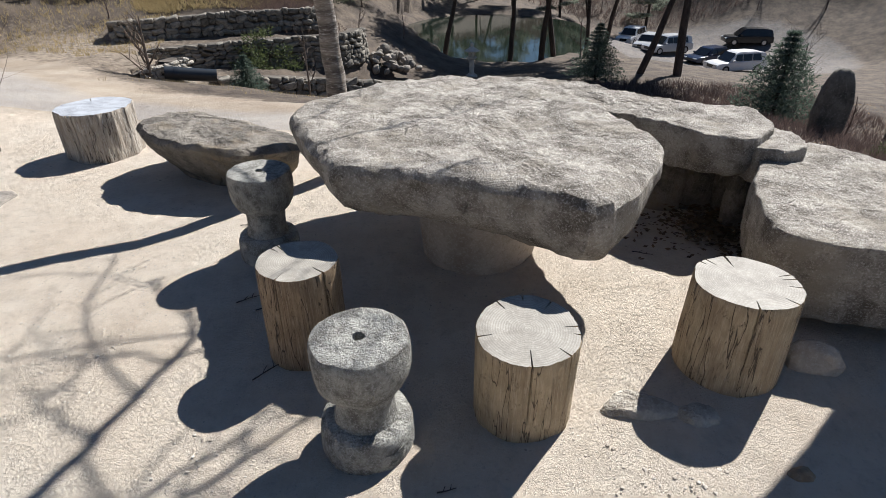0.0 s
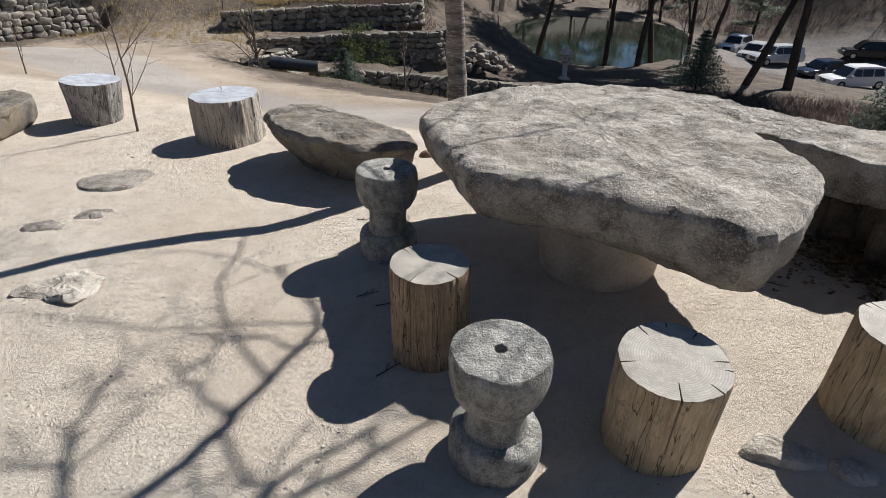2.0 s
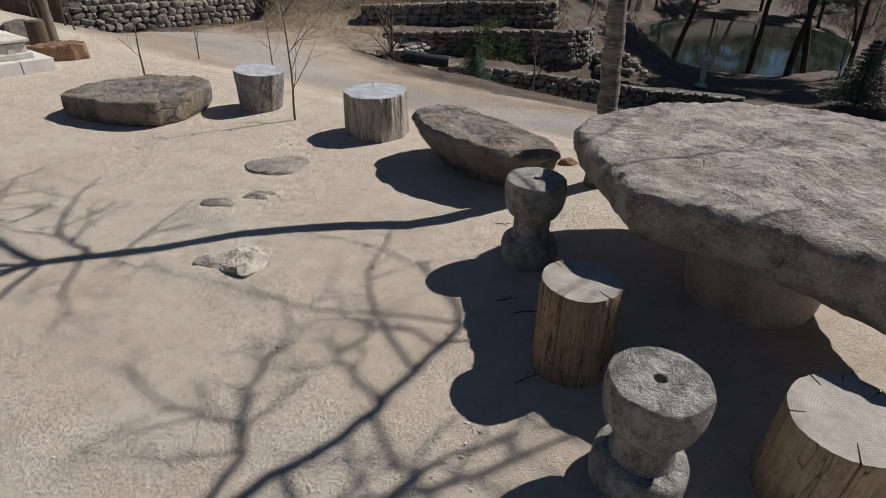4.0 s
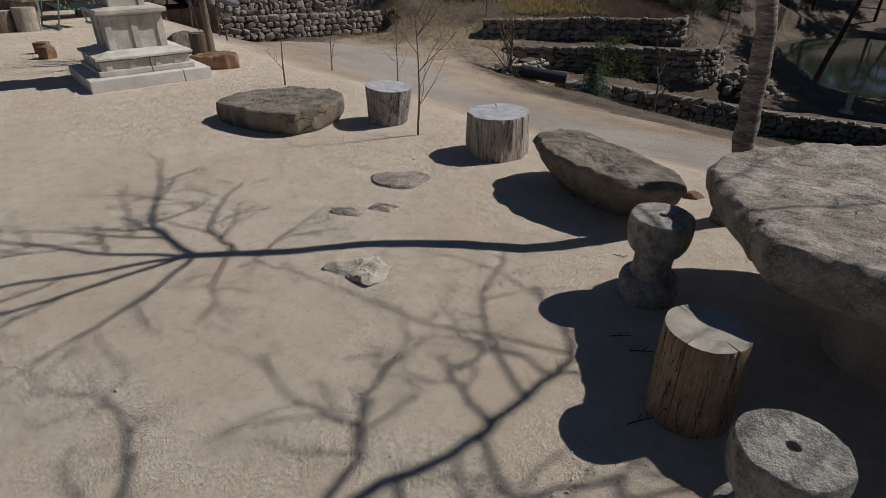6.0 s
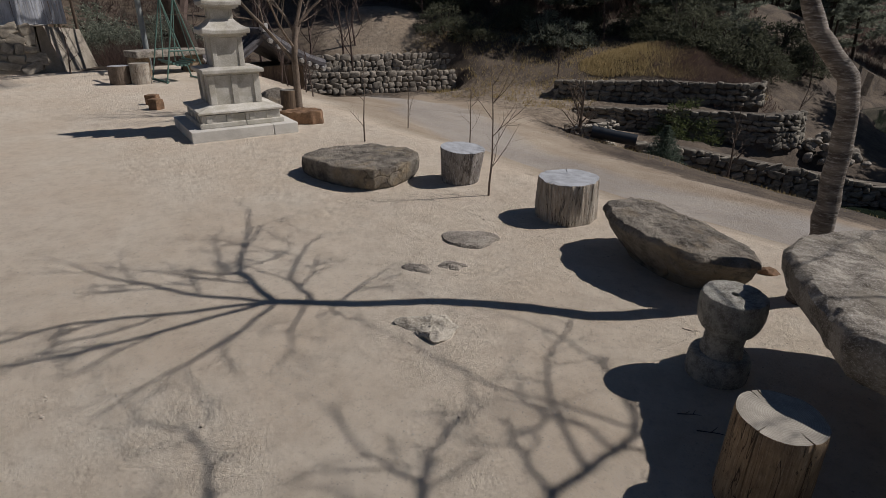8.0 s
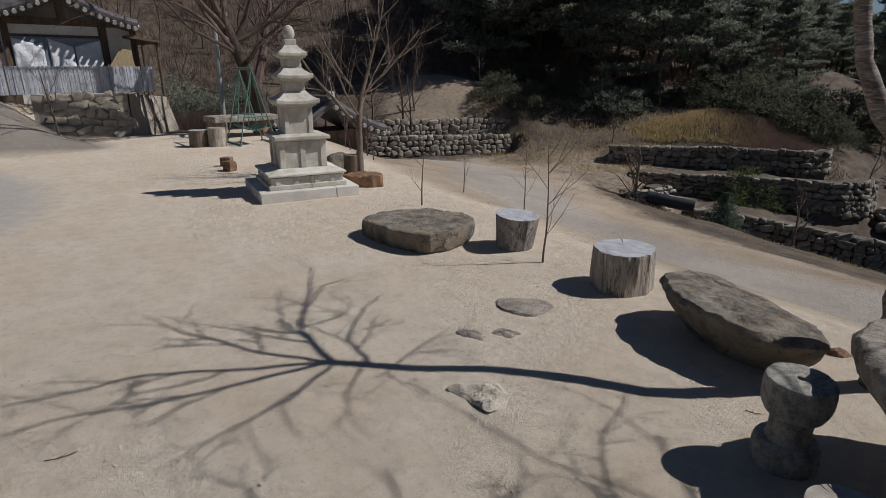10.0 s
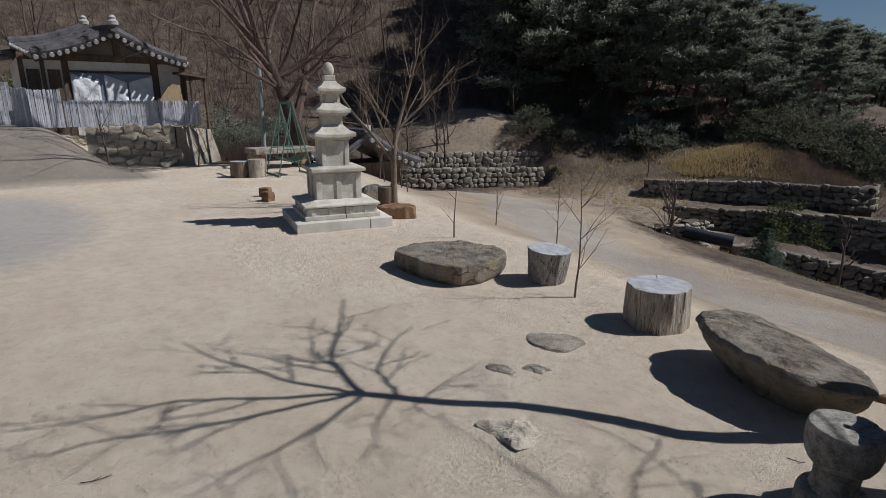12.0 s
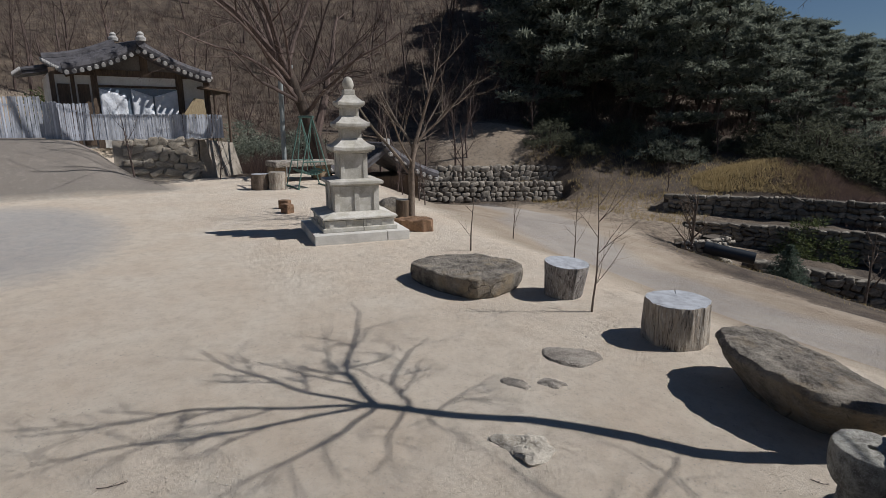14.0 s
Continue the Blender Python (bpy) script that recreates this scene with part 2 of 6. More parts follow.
def box_part(name, dims, material, parent, bevel=0.004, taper=0.0, label=""):
    bm = bmesh.new()
    box(bm, *dims, bevel=bevel, taper=taper)
    return part(name, bm, material, parent, label)


def roughen(bm, amp, scale, seed=0.0):
    bm.normal_update()
    for v in bm.verts:
        n = noise.fractal(v.co * scale + Vector((seed, seed * 1.7, 3.1)), 0.8, 2.1, 4)
        v.co += v.normal * n * amp


def resample(outline, n, smooth=1):
    pts = np.array(outline, float)
    for _ in range(smooth):
        nxt = np.roll(pts, -1, axis=0)
        pts = np.stack([pts * 0.82 + nxt * 0.18, pts * 0.18 + nxt * 0.82], 1).reshape(-1, 2)
    seg = np.linalg.norm(np.roll(pts, -1, axis=0) - pts, axis=1)
    s = np.r_[0, np.cumsum(seg)]
    closed = np.vstack([pts, pts[:1]])
    u = np.linspace(0, s[-1], n, endpoint=False)
    return np.stack([np.interp(u, s, closed[:, 0]), np.interp(u, s, closed[:, 1])], 1)


def rock_mesh(outline, profile, seed=0.0, amp=0.02, scale=4.0, n=110, chip=0.0, tilt=(0.0, 0.0)):
    """A rock from its plan outline and rings of (share of the outline, height, shift x, shift y), from the top's middle down to the foot."""
    ring = resample(outline, n)
    c = ring.mean(0)
    verts, faces = [], []
    for s, z, *shift in profile:
        sx, sy = shift if shift else (0.0, 0.0)
        for x, y in (ring - c) * s + c:
            verts.append(Vector((x + sx, y + sy, z + tilt[0] * (x - c[0]) + tilt[1] * (y - c[1]))))
    k = len(profile)
    for a in range(k - 1):
        for b in range(n):
            d = (b + 1) % n
            faces.append((a * n + b, (a + 1) * n + b, (a + 1) * n + d, a * n + d))
    verts.append(Vector((c[0], c[1], profile[0][1])))
    verts.append(Vector((c[0], c[1], profile[-1][1])))
    for b in range(n):
        d = (b + 1) % n
        faces.append((len(verts) - 2, b, d))
        faces.append((len(verts) - 1, (k - 1) * n + d, (k - 1) * n + b))
    off = Vector((seed * 3.3, seed * 1.9, seed * 0.7))
    out = []
    mid = Vector((c[0], c[1], (profile[0][1] + profile[-1][1]) / 2))
    for v in verts:
        p = v * scale + off
        w = noise.noise_vector(p) * 0.6 + noise.noise_vector(p * 2.7) * 0.38 + noise.noise_vector(p * 6.1) * 0.24 + noise.noise_vector(p * 14.0) * 0.2
        q = v + w * amp
        if chip:
            cell = noise.cell_vector(p * 0.9) - Vector((0.5, 0.5, 0.5))
            r = max(0.0, noise.ridged_multi_fractal(p * 0.8, 0.9, 2.0, 3, 0.9, 2.0) - 1.1)
            q = q - (v - mid).normalized() * r * chip + Vector((0, 0, cell.z * chip * 0.25))
        out.append(q)
    return out, faces


def slab_profile(top, bottom, under=0.6, bulge=1.03, steps=7, edge=0.03):
    """Rings for a flat-topped slab whose underside draws in."""
    rings = [(s, top) for s in np.linspace(0.03, 0.955, 38)]
    rings += [(0.975, top - edge * 0.25), (0.993, top - edge), (bulge, top - edge * 2.2)]
    for u in np.linspace(0, 1, steps)[1:]:
        rings.append((bulge + (under - bulge) * u ** 2.6, top - edge * 2.2 + (bottom - top + edge * 2.2) * (1 - (1 - u) ** 1.5)))
    rings += [(under * s, bottom) for s in (0.8, 0.5, 0.2)]
    return rings


def boulder_profile(top, bottom, steps=16, crown=0.55, foot=0.8, waist=0.45):
    rings = []
    for u in np.linspace(0.04, 1, steps):
        rings.append((u ** 0.8 * 1.0, top - (top - bottom) * waist * u ** (1 / max(crown, 0.05))))
    zw = rings[-1][1]
    for u in np.linspace(0, 1, 9)[1:]:
        rings.append((1 - (1 - foot) * u ** 1.4, zw + (bottom - zw) * u))
    return rings


def tube(verts, faces, pts, radii, sides=7, seed=0.0, rough=0.0):
    base = len(verts)
    pts = [Vector(p) for p in pts]
    axis = None
    for i, (p, r) in enumerate(zip(pts, radii)):
        d = (pts[min(i + 1, len(pts) - 1)] - pts[max(i - 1, 0)]).normalized()
        if axis is None:
            axis = d.orthogonal().normalized()
        axis = (axis - d * axis.dot(d)).normalized()
        other = d.cross(axis)
        for k in range(sides):
            a = 2 * math.pi * k / sides
            off = axis * math.cos(a) + other * math.sin(a)
            rr = r
            if rough:
                rr *= 1 + rough * noise.noise((p + off * r) * 9 + Vector((seed, 0, 0)))
            verts.append(p + off * rr)
    for i in range(len(pts) - 1):
        for k in range(sides):
            j = (k + 1) % sides
            faces.append((base + i * sides + k, base + i * sides + j, base + (i + 1) * sides + j, base + (i + 1) * sides + k))
    faces.append(tuple(base + (len(pts) - 1) * sides + k for k in range(sides)))
    faces.append(tuple(base + sides - 1 - k for k in range(sides)))


def limb(rng, start, way, length, wander=0.25, lift=0.1, steps=6):
    pts, p, d = [Vector(start)], Vector(start), Vector(way).normalized()
    for _ in range(steps):
        d = (d + Vector((rng.uniform(-1, 1), rng.uniform(-1, 1), rng.uniform(-1, 1))) * wander + Vector((0, 0, lift))).normalized()
        p = p + d * (length / steps)
        pts.append(p.copy())
    return pts


def branch_out(rng, verts, faces, pts, r0, r1, depth, per, share, wander, lift, thin=0.55, spread=0.9, sides=(7, 5, 4, 3, 3)):
    """Tapered tube along pts, with side branches that branch in turn."""
    n = len(pts)
    radii = [r0 + (r1 - r0) * i / (n - 1) for i in range(n)]
    tube(verts, faces, pts, radii, sides[0])
    if depth <= 0:
        return
    length = sum((pts[i + 1] - pts[i]).length for i in range(n - 1))
    for k in range(per):
        u = 0.25 + 0.75 * (k + rng.random() * 0.8) / per
        i = min(int(u * (n - 1)), n - 2)
        f = min(u * (n - 1) - i, 1.0)
        p = pts[i].lerp(pts[i + 1], f)
        d = (pts[i + 1] - pts[i]).normalized()
        side = d.orthogonal().normalized()
        side.rotate(Matrix.Rotation(rng.random() * 6.28, 3, d))
        way = d * (1.2 - spread * 0.5) + side * spread
        sub = limb(rng, p, way, length * share * rng.uniform(0.7, 1.2), wander, lift, 5)
        rr = (r0 + (r1 - r0) * u) * thin
        branch_out(rng, verts, faces, sub, rr, rr * 0.42, depth - 1, max(3, per - 1), share, wander, lift, thin, spread, sides[1:])

# ---- ground ----
EDGE = [(6.0, 2.2), (2.6, 2.9), (2.1, 4.0), (0.9, 4.75), (-0.6, 4.95), (-1.6, 5.0), (-3.1, 5.1), (-4.8, 5.45), (-6.5, 5.95), (-8.1, 6.15),
        (-10.7, 6.9), (-13.5, 7.7), (-17.5, 9.0), (-22.5, 10.5), (-34, 12)]
VALLEY = [(-1, 8, -1.0), (-3.5, 8, -0.9), (-7, 11, -1.2), (-10.6, 10.6, -0.7), (-14, 15, -1.6), (-20, 17, -2.0), (-17, 21, -2.1), (-4.5, 16, -2.5), (-13.5, 19, -2.0),
          (-12.6, 21.4, -2.3), (-15.6, 22.4, -2.2), (-17.5, 19, -2.1), (-10.3, 22.2, -3.0), (-10.6, 25.0, -2.3), (-8.3, 18.7, -3.4), (-6.4, 20.4, -4.0), (-11.2, 18.6, -1.8), (-10.5, 17.3, -1.95),
          (-7.4, 16.4, -2.4), (0, 13, -2.0), (-5, 23.5, -4.6), (0, 24, -4.7), (0, 30, -4.9), (0, 37, -5.2), (-3, 62, -5.2), (6, 62, -5.2), (9, 37, -5.2),
          (16.3, 54.4, -8.9), (23.1, 51.0, -9.0), (20.4, 59.8, -9.0), (16.3, 68.0, -9.0), (29.9, 66.6, -9.0), (38.0, 57.1, -9.0), (9, 28, -4.4), (9.7, 15, -3.3), (13, 15, -4.6),
          (4, 7, -2.0), (-22.6, 18.0, -2.4), (-19.2, 21.2, -2.3), (-25.2, 19.9, -0.7), (-22.3, 22.9, -0.6), (-24, 27, 1.0), (-11, 29, -0.9), (-8.6, 26, -2.2), (-7, 23.6, -3.2),
          (-10, 42, 1.5), (-35, 40, 8), (-32, 65, 11), (-18, 65, 3), (-12, 80, 1), (5, 90, 0), (24.4, 74.8, -8.5), (29.9, 84.3, 1.5), (40.8, 68.0, -6.7),
          (48.9, 76.1, 6.2), (19.0, 85.7, -2.6), (35.3, 102.0, 14.4), (54.4, 102.0, 19.8), (65.2, 51.7, 3.5), (-40, 12, 3), (-60, 20, 17), (-70, 60, 34), (-34, 110, 16),
          (-10, 130, 2), (27.2, 190.4, 2.1), (-50, -20, 8), (20, -10, 0.5), (0, -25, 0.5)]
VP = np.array(VALLEY, float)
VA = np.sqrt(((VP[:, None, :2] - VP[None, :, :2]) ** 2).sum(-1) + 4.0)
VW = np.linalg.solve(VA + 0.02 * np.eye(len(VP)), VP[:, 2] + 1.0)
TERR = np.array(EDGE + [(-34, -14), (6, -14)], float)


def edge_distance(p):
    """Distance to the terrace's rim, positive outside."""
    a, b = TERR, np.roll(TERR, -1, axis=0)
    inside = np.zeros(len(p), bool)
    best = np.full(len(p), 1e9)
    for (x0, y0), (x1, y1) in zip(a, b):
        d = np.array([x1 - x0, y1 - y0])
        t = np.clip(((p - (x0, y0)) @ d) / (d @ d), 0, 1)
        best = np.minimum(best, np.hypot(*(p - np.array((x0, y0)) - t[:, None] * d).T))
        cross = ((y0 > p[:, 1]) != (y1 > p[:, 1]))
        with np.errstate(divide="ignore", invalid="ignore"):
            inside ^= cross & (p[:, 0] < (x1 - x0) * (p[:, 1] - y0) / (y1 - y0) + x0)
    return np.where(inside, -best, best)


def smooth01(x):
    x = np.clip(x, 0, 1)
    return x * x * (3 - 2 * x)


WALLS = {
    "terrace_upper": ([(-24.6, 16.2), (-23.2, 19.6), (-21.3, 23.8)], [-1.2, -1.3, -1.35], [-0.38, -0.43, -0.47], 1.3),
    "terrace_lower": ([(-23.9, 15.6), (-22.4, 18.9), (-20.6, 23.0)], [-2.05, -2.2, -2.25], [-1.1, -1.15, -1.25], 2.0),
    "mound": ([(-15.0, 23.6), (-12.5, 24.9), (-10.0, 26.0), (-7.6, 26.8), (-7.0, 27.6), (-7.2, 28.6)], [-2.2, -2.2, -2.15, -2.15, -2.15, -2.15], [-1.35, -1.3, -1.2, -1.2, -1.2, -1.2], 1.4),
    "middle": ([(-13.2, 22.4), (-10.5, 23.8), (-7.8, 24.9), (-5.8, 25.6), (-5.2, 26.6), (-5.2, 27.8)], [-3.0, -3.2, -3.4, -3.5, -3.5, -3.5], [-2.25, -2.2, -2.15, -2.15, -2.15, -2.15], 1.6),
    "stream": ([(-9.0, 19.6), (-7.4, 21.2), (-5.0, 22.9), (-2.0, 25.4), (1.5, 25.9)], [-4.0, -4.4, -5.0, -5.4, -5.4], [-2.7, -3.0, -3.5, -4.2, -4.3], 1.6),
    "culvert": ([(-10.3, 16.9), (-9.35, 17.6), (-9.15, 18.3)], [-2.9, -3.0, -3.0], [-2.0, -1.75, -1.75], 0.9),
}


def step_at_walls(p, z):
    """Lowers the ground before each retaining wall and fills it behind."""
    for path, foot, top, reach in WALLS.values():
        for i in range(len(path) - 1):
            a, b = np.array(path[i]), np.array(path[i + 1])
            d = (b - a) / np.linalg.norm(b - a)
            t = ((p - a) @ d) / np.linalg.norm(b - a)
            s = (p - a) @ np.array((d[1], -d[0]))
            ok = (t > -0.04) & (t < 1.04)
            tt = np.clip(t, 0, 1)
            f, h = foot[i] + (foot[i + 1] - foot[i]) * tt, top[i] + (top[i + 1] - top[i]) * tt
            z = np.where(ok & (s > -0.25) & (s < reach), np.minimum(z, f + np.maximum(0, s - reach * 0.6) * 0.5), z)
            z = np.where(ok & (s <= -0.25) & (s > -1.1), np.maximum(z, h - 0.1), z)
    return z


POND = (1.0, 49.5, 7.5, 12.0)


def height(p):
    p = np.atleast_2d(np.asarray(p, float))[:, :2]
    r = np.sqrt(((p[:, None, :] - VP[None, :, :2]) ** 2).sum(-1) + 4.0)
    v = r @ VW - 1.0
    far = np.hypot(p[:, 0] + 5, p[:, 1] - 20)
    low = smooth01((p[:, 1] * 0.85 + p[:, 0]) / 20)
    v = np.where(far > 55, v + low * (v - 1.0) * (np.exp(-(far - 55) / 45) - 1), v)
    v = np.where(far > 120, 2.0 + (v - 2.0) * np.exp(-(far - 120) / 60), v)
    v = np.clip(v, -9.5, 60)
    e = edge_distance(p)
    flat = 1.4 * smooth01((-p[:, 0] - 17.7) / 4.3) * smooth01((3.3 - p[:, 1]) / 2.4)
    z = flat + (v - flat) * smooth01(e / 3.0)
    lip = smooth01(e / 0.5) * (1 - smooth01((e - 0.5) / 2.0))
    z -= 0.07 * lip
    ox, oy, ax, ay = POND
    pond = ((p[:, 0] - ox) / ax) ** 2 + ((p[:, 1] - oy) / ay) ** 2
    z = np.where(pond < 1.6, np.minimum(z, -5.35 - 0.8 * smooth01((1.25 - pond) / 0.5) + 0.5 * smooth01((pond - 1.0) / 0.6)), z)
    for mx, my, mh, ms in ((-25.2, 22.0, 1.1, 2.3), (-22.0, 25.2, 0.4, 1.8), (-11.9, 28.2, 0.85, 1.7)):
        z = z + mh * np.exp(-((p[:, 0] - mx) ** 2 + (p[:, 1] - my) ** 2) / (2 * ms * ms))
    z = z + 0.06 * np.exp(-((p[:, 0] - 1.3) ** 2 + (p[:, 1] - 2.15) ** 2) / (2 * 0.38 ** 2))
    dip = np.exp(-(((p[:, 0] + 2.5) / 4.8) ** 2 + ((p[:, 1] - 23.6) / 2.0) ** 2) ** 2)
    return step_at_walls(p, z - 0.9 * dip)


def ground_at(x, y):
    return float(height([(x, y)])[0])


def build_ground():
    u = np.sinh(np.linspace(-1, 1, 381) * 5.2) / np.sinh(5.2)
    xs, ys = -2.0 + u * 700, 3.0 + u * 700
    gx, gy = np.meshgrid(xs, ys)
    p = np.stack([gx.ravel(), gy.ravel()], 1)
    z = np.concatenate([height(p[i:i + 20000]) for i in range(0, len(p), 20000)])
    e = edge_distance(p)
    verts = []
    for (x, y), h, d in zip(p, z, e):
        if abs(x) < 90 and abs(y) < 130:
            v = Vector((x, y, 0))
            h += 0.012 * noise.fractal(v * 1.3, 1, 2, 3) + 0.004 * noise.fractal(v * 9, 1, 2, 2)
            if d > 1.5:
                h += 0.10 * min(1, (d - 1.5) / 6) * noise.fractal(v * 0.6, 1, 2, 4)
        verts.append((x, y, h))
    n = len(xs)
    faces = [(j * n + i, j * n + i + 1, (j + 1) * n + i + 1, (j + 1) * n + i) for j in range(n - 1) for i in range(n - 1)]
    ob = mesh_object("ground", verts, faces, M["earth"])
    # share of trodden sand: terrace, track and cart park, against litter and dry grass
    sand = 1 - smooth01((e - 0.1) / 0.7)
    track = np.array([(8, 7.6), (2, 8.0), (-2.7, 8.4), (-4.6, 8.7), (-7.2, 9.2), (-10.2, 10.6), (-13, 13.5), (-16, 16.5), (-21, 17.5)], float)
    td = np.full(len(p), 1e9)
    for a, b in zip(track[:-1], track[1:]):
        t = np.clip(((p - a) @ (b - a)) / ((b - a) @ (b - a)), 0, 1)
        td = np.minimum(td, np.hypot(*(p - a - t[:, None] * (b - a)).T))
    sand = np.maximum(sand, 0.8 * (1 - smooth01((td - 2.3) / 2.2)))
    sand = np.where(p[:, 0] < 0.5, np.maximum(sand, 0.64 * (1 - smooth01((e - 4.5) / 3))), sand)
    yard = smooth01((-p[:, 0] - 20.2) / 1.2) * smooth01((p[:, 1] - 5.2) / 0.8)
    sand = sand * (1 - yard)
    park = ((p[:, 0] - 24.5) / 12) ** 2 + ((p[:, 1] - 60) / 11) ** 2
    park = 1 - smooth01((park - 0.9) / 0.4)
    slope = np.clip(1 - np.hypot(p[:, 0] + 15, p[:, 1] - 19) / 9, 0, 1)
    sand = np.maximum(sand, 0.5 * smooth01(slope * 2))
    sand = np.maximum(sand, 0.62 * smooth01(2 - np.hypot(p[:, 0] + 25.4, p[:, 1] - 21.6) / 2.2))
    gravel = 1 - smooth01((np.hypot((p[:, 0] + 13.0) / 4.5, (p[:, 1] + 0.8) / 2.2) - 0.6) / 0.6)
    gravel = np.maximum(gravel, 0.75 * (1 - smooth01((td - 0.9) / 1.3)) * (p[:, 0] < 4))
    gravel = np.maximum(gravel, 0.9 * (1 - smooth01((np.hypot((p[:, 0] - 2) / 5, (p[:, 1] - 9.2) / 1.9) - 0.7) / 0.5)))
    for name, vals in (("sand", sand), ("gravel", np.maximum(gravel, 0.55 * park)), ("below", smooth01(e / 1.2)), ("ramp", smooth01((-p[:, 0] - 17.4) / 1.2) * smooth01((4.2 - p[:, 1]) / 1.4) * (1 - smooth01((-p[:, 0] - 26) / 3)))):
        at = ob.data.attributes.new(name, "FLOAT", "POINT")
        at.data.foreach_set("value", vals.astype(np.float32))
    return tagged(ob, "pale sandy terrace and track amid dry leaf litter", "ground", kind="structure")


def earth_material():
    m, nt, bsdf, co = start_mat("earth", 0.95)
    def attr(name):
        a = nt.nodes.new("ShaderNodeAttribute")
        a.attribute_name = name
        return a.outputs["Fac"]
    broad = noise_tex(nt, co, 0.75, 7, 0.7)
    mid = noise_tex(nt, co, 5.0, 8, 0.7)
    fine = noise_tex(nt, co, 120.0, 4, 0.85)
    clod = noise_tex(nt, co, 15.0, 8, 0.85)
    grit = noise_tex(nt, co, 48.0, 6, 0.85)
    sand = mix_rgb(nt, ramp(nt, broad, 0.35, 0.65), (0.64, 0.53, 0.41), (0.71, 0.63, 0.52))
    sand = mix_rgb(nt, math_node(nt, "MULTIPLY", ramp(nt, mid, 0.45, 0.7), 0.45), sand, (0.41, 0.325, 0.235))
    sand = mix_rgb(nt, math_node(nt, "MULTIPLY", ramp(nt, clod, 0.53, 0.62), 0.42), sand, (0.36, 0.29, 0.215))
    sand = mix_rgb(nt, math_node(nt, "MULTIPLY", ramp(nt, fine, 0.51, 0.66), 0.7), sand, (0.71, 0.65, 0.575))
    sand = mix_rgb(nt, math_node(nt, "MULTIPLY", ramp(nt, grit, 0.56, 0.66), 0.5), sand, (0.31, 0.25, 0.19))
    sand = mix_rgb(nt, math_node(nt, "MULTIPLY", attr("below"), math_node(nt, "ADD", math_node(nt, "MULTIPLY", ramp(nt, noise_tex(nt, co, 0.35, 6, 0.65), 0.3, 0.62), 0.45), 0.5)), sand, (0.275, 0.215, 0.155))
    litter = mix_rgb(nt, ramp(nt, noise_tex(nt, co, 1.1, 8, 0.7), 0.38, 0.66), (0.045, 0.033, 0.026), (0.15, 0.115, 0.082))
    litter = mix_rgb(nt, ramp(nt, noise_tex(nt, co, 22, 5, 0.75), 0.5, 0.75), litter, (0.165, 0.128, 0.094))
    gravel = mix_rgb(nt, ramp(nt, noise_tex(nt, co, 60, 4, 0.8), 0.35, 0.7), (0.25, 0.25, 0.255), (0.50, 0.50, 0.505))
    wob = math_node(nt, "ADD", attr("sand"), math_node(nt, "MULTIPLY", math_node(nt, "SUBTRACT", mid, 0.5), 0.9))
    col = mix_rgb(nt, ramp(nt, wob, 0.35, 0.65), litter, sand)
    wob2 = math_node(nt, "ADD", attr("gravel"), math_node(nt, "MULTIPLY", math_node(nt, "SUBTRACT", mid, 0.5), 0.7))
    col = mix_rgb(nt, math_node(nt, "MULTIPLY", ramp(nt, wob2, 0.3, 1.1), 0.75), col, gravel)
    wob3 = math_node(nt, "ADD", attr("ramp"), math_node(nt, "MULTIPLY", math_node(nt, "SUBTRACT", mid, 0.5), 0.8))
    # dark ramp earth, with the shade of bare trees painted into its tone
    shaded_ramp = mix_rgb(nt, ramp(nt, mid, 0.35, 0.65), (0.12, 0.108, 0.098), (0.25, 0.222, 0.195))
    col = mix_rgb(nt, math_node(nt, "MULTIPLY", ramp(nt, wob3, 0.2, 1.0), 0.9), col, shaded_ramp)
    nt.links.new(col, bsdf.inputs["Base Color"])
    lumps = ramp(nt, noise_tex(nt, co, 26.0, 5, 0.7), 0.55, 0.8)
    patchy = ramp(nt, noise_tex(nt, co, 1.7, 5, 0.65), 0.42, 0.62)
    h = math_node(nt, "ADD", math_node(nt, "ADD", math_node(nt, "MULTIPLY", mid, 2.2), math_node(nt, "MULTIPLY", clod, 1.2)), math_node(nt, "ADD", math_node(nt, "MULTIPLY", grit, 0.8), math_node(nt, "MULTIPLY", fine, 0.6)))
    h = math_node(nt, "ADD", h, math_node(nt, "MULTIPLY", math_node(nt, "MULTIPLY", lumps, patchy), 2.0))
    bump(nt, bsdf, h, 0.8, 0.02)
    return m


M["earth"] = earth_material()
build_ground()

# ---- the stone table and its seats ----
def stone_rock(name, outline, profile, material, label, category, seed, amp=0.02, scale=4.0, chip=0.0, tilt=(0, 0), n=110, group=""):
    c = np.mean(outline, axis=0)
    verts, faces = rock_mesh([(x - c[0], y - c[1]) for x, y in outline], profile, seed, amp, scale, n, chip, tilt)
    ob = mesh_object(name, verts, faces, material, sharp=24)
    ob.location = (c[0], c[1], 0)
    return tagged(ob, label, category, group)


table = thing("stone_table", pose(0.05, 2.85, 0), "massive rough granite slab on a round stone pedestal", "stone table")
top_outline = [(-0.95, 3.03), (-0.8, 2.74), (-0.62, 2.42), (-0.5, 2.22), (-0.22, 2.2), (0.05, 2.1), (0.3, 2.04), (0.58, 1.89), (0.74, 2.12), (0.92, 2.45),
               (0.97, 2.66), (0.9, 2.9), (0.82, 3.16), (0.74, 3.45), (0.62, 3.66), (0.3, 3.83), (0.05, 3.97), (-0.22, 3.95), (-0.46, 3.83), (-0.72, 3.64), (-0.9, 3.33)]
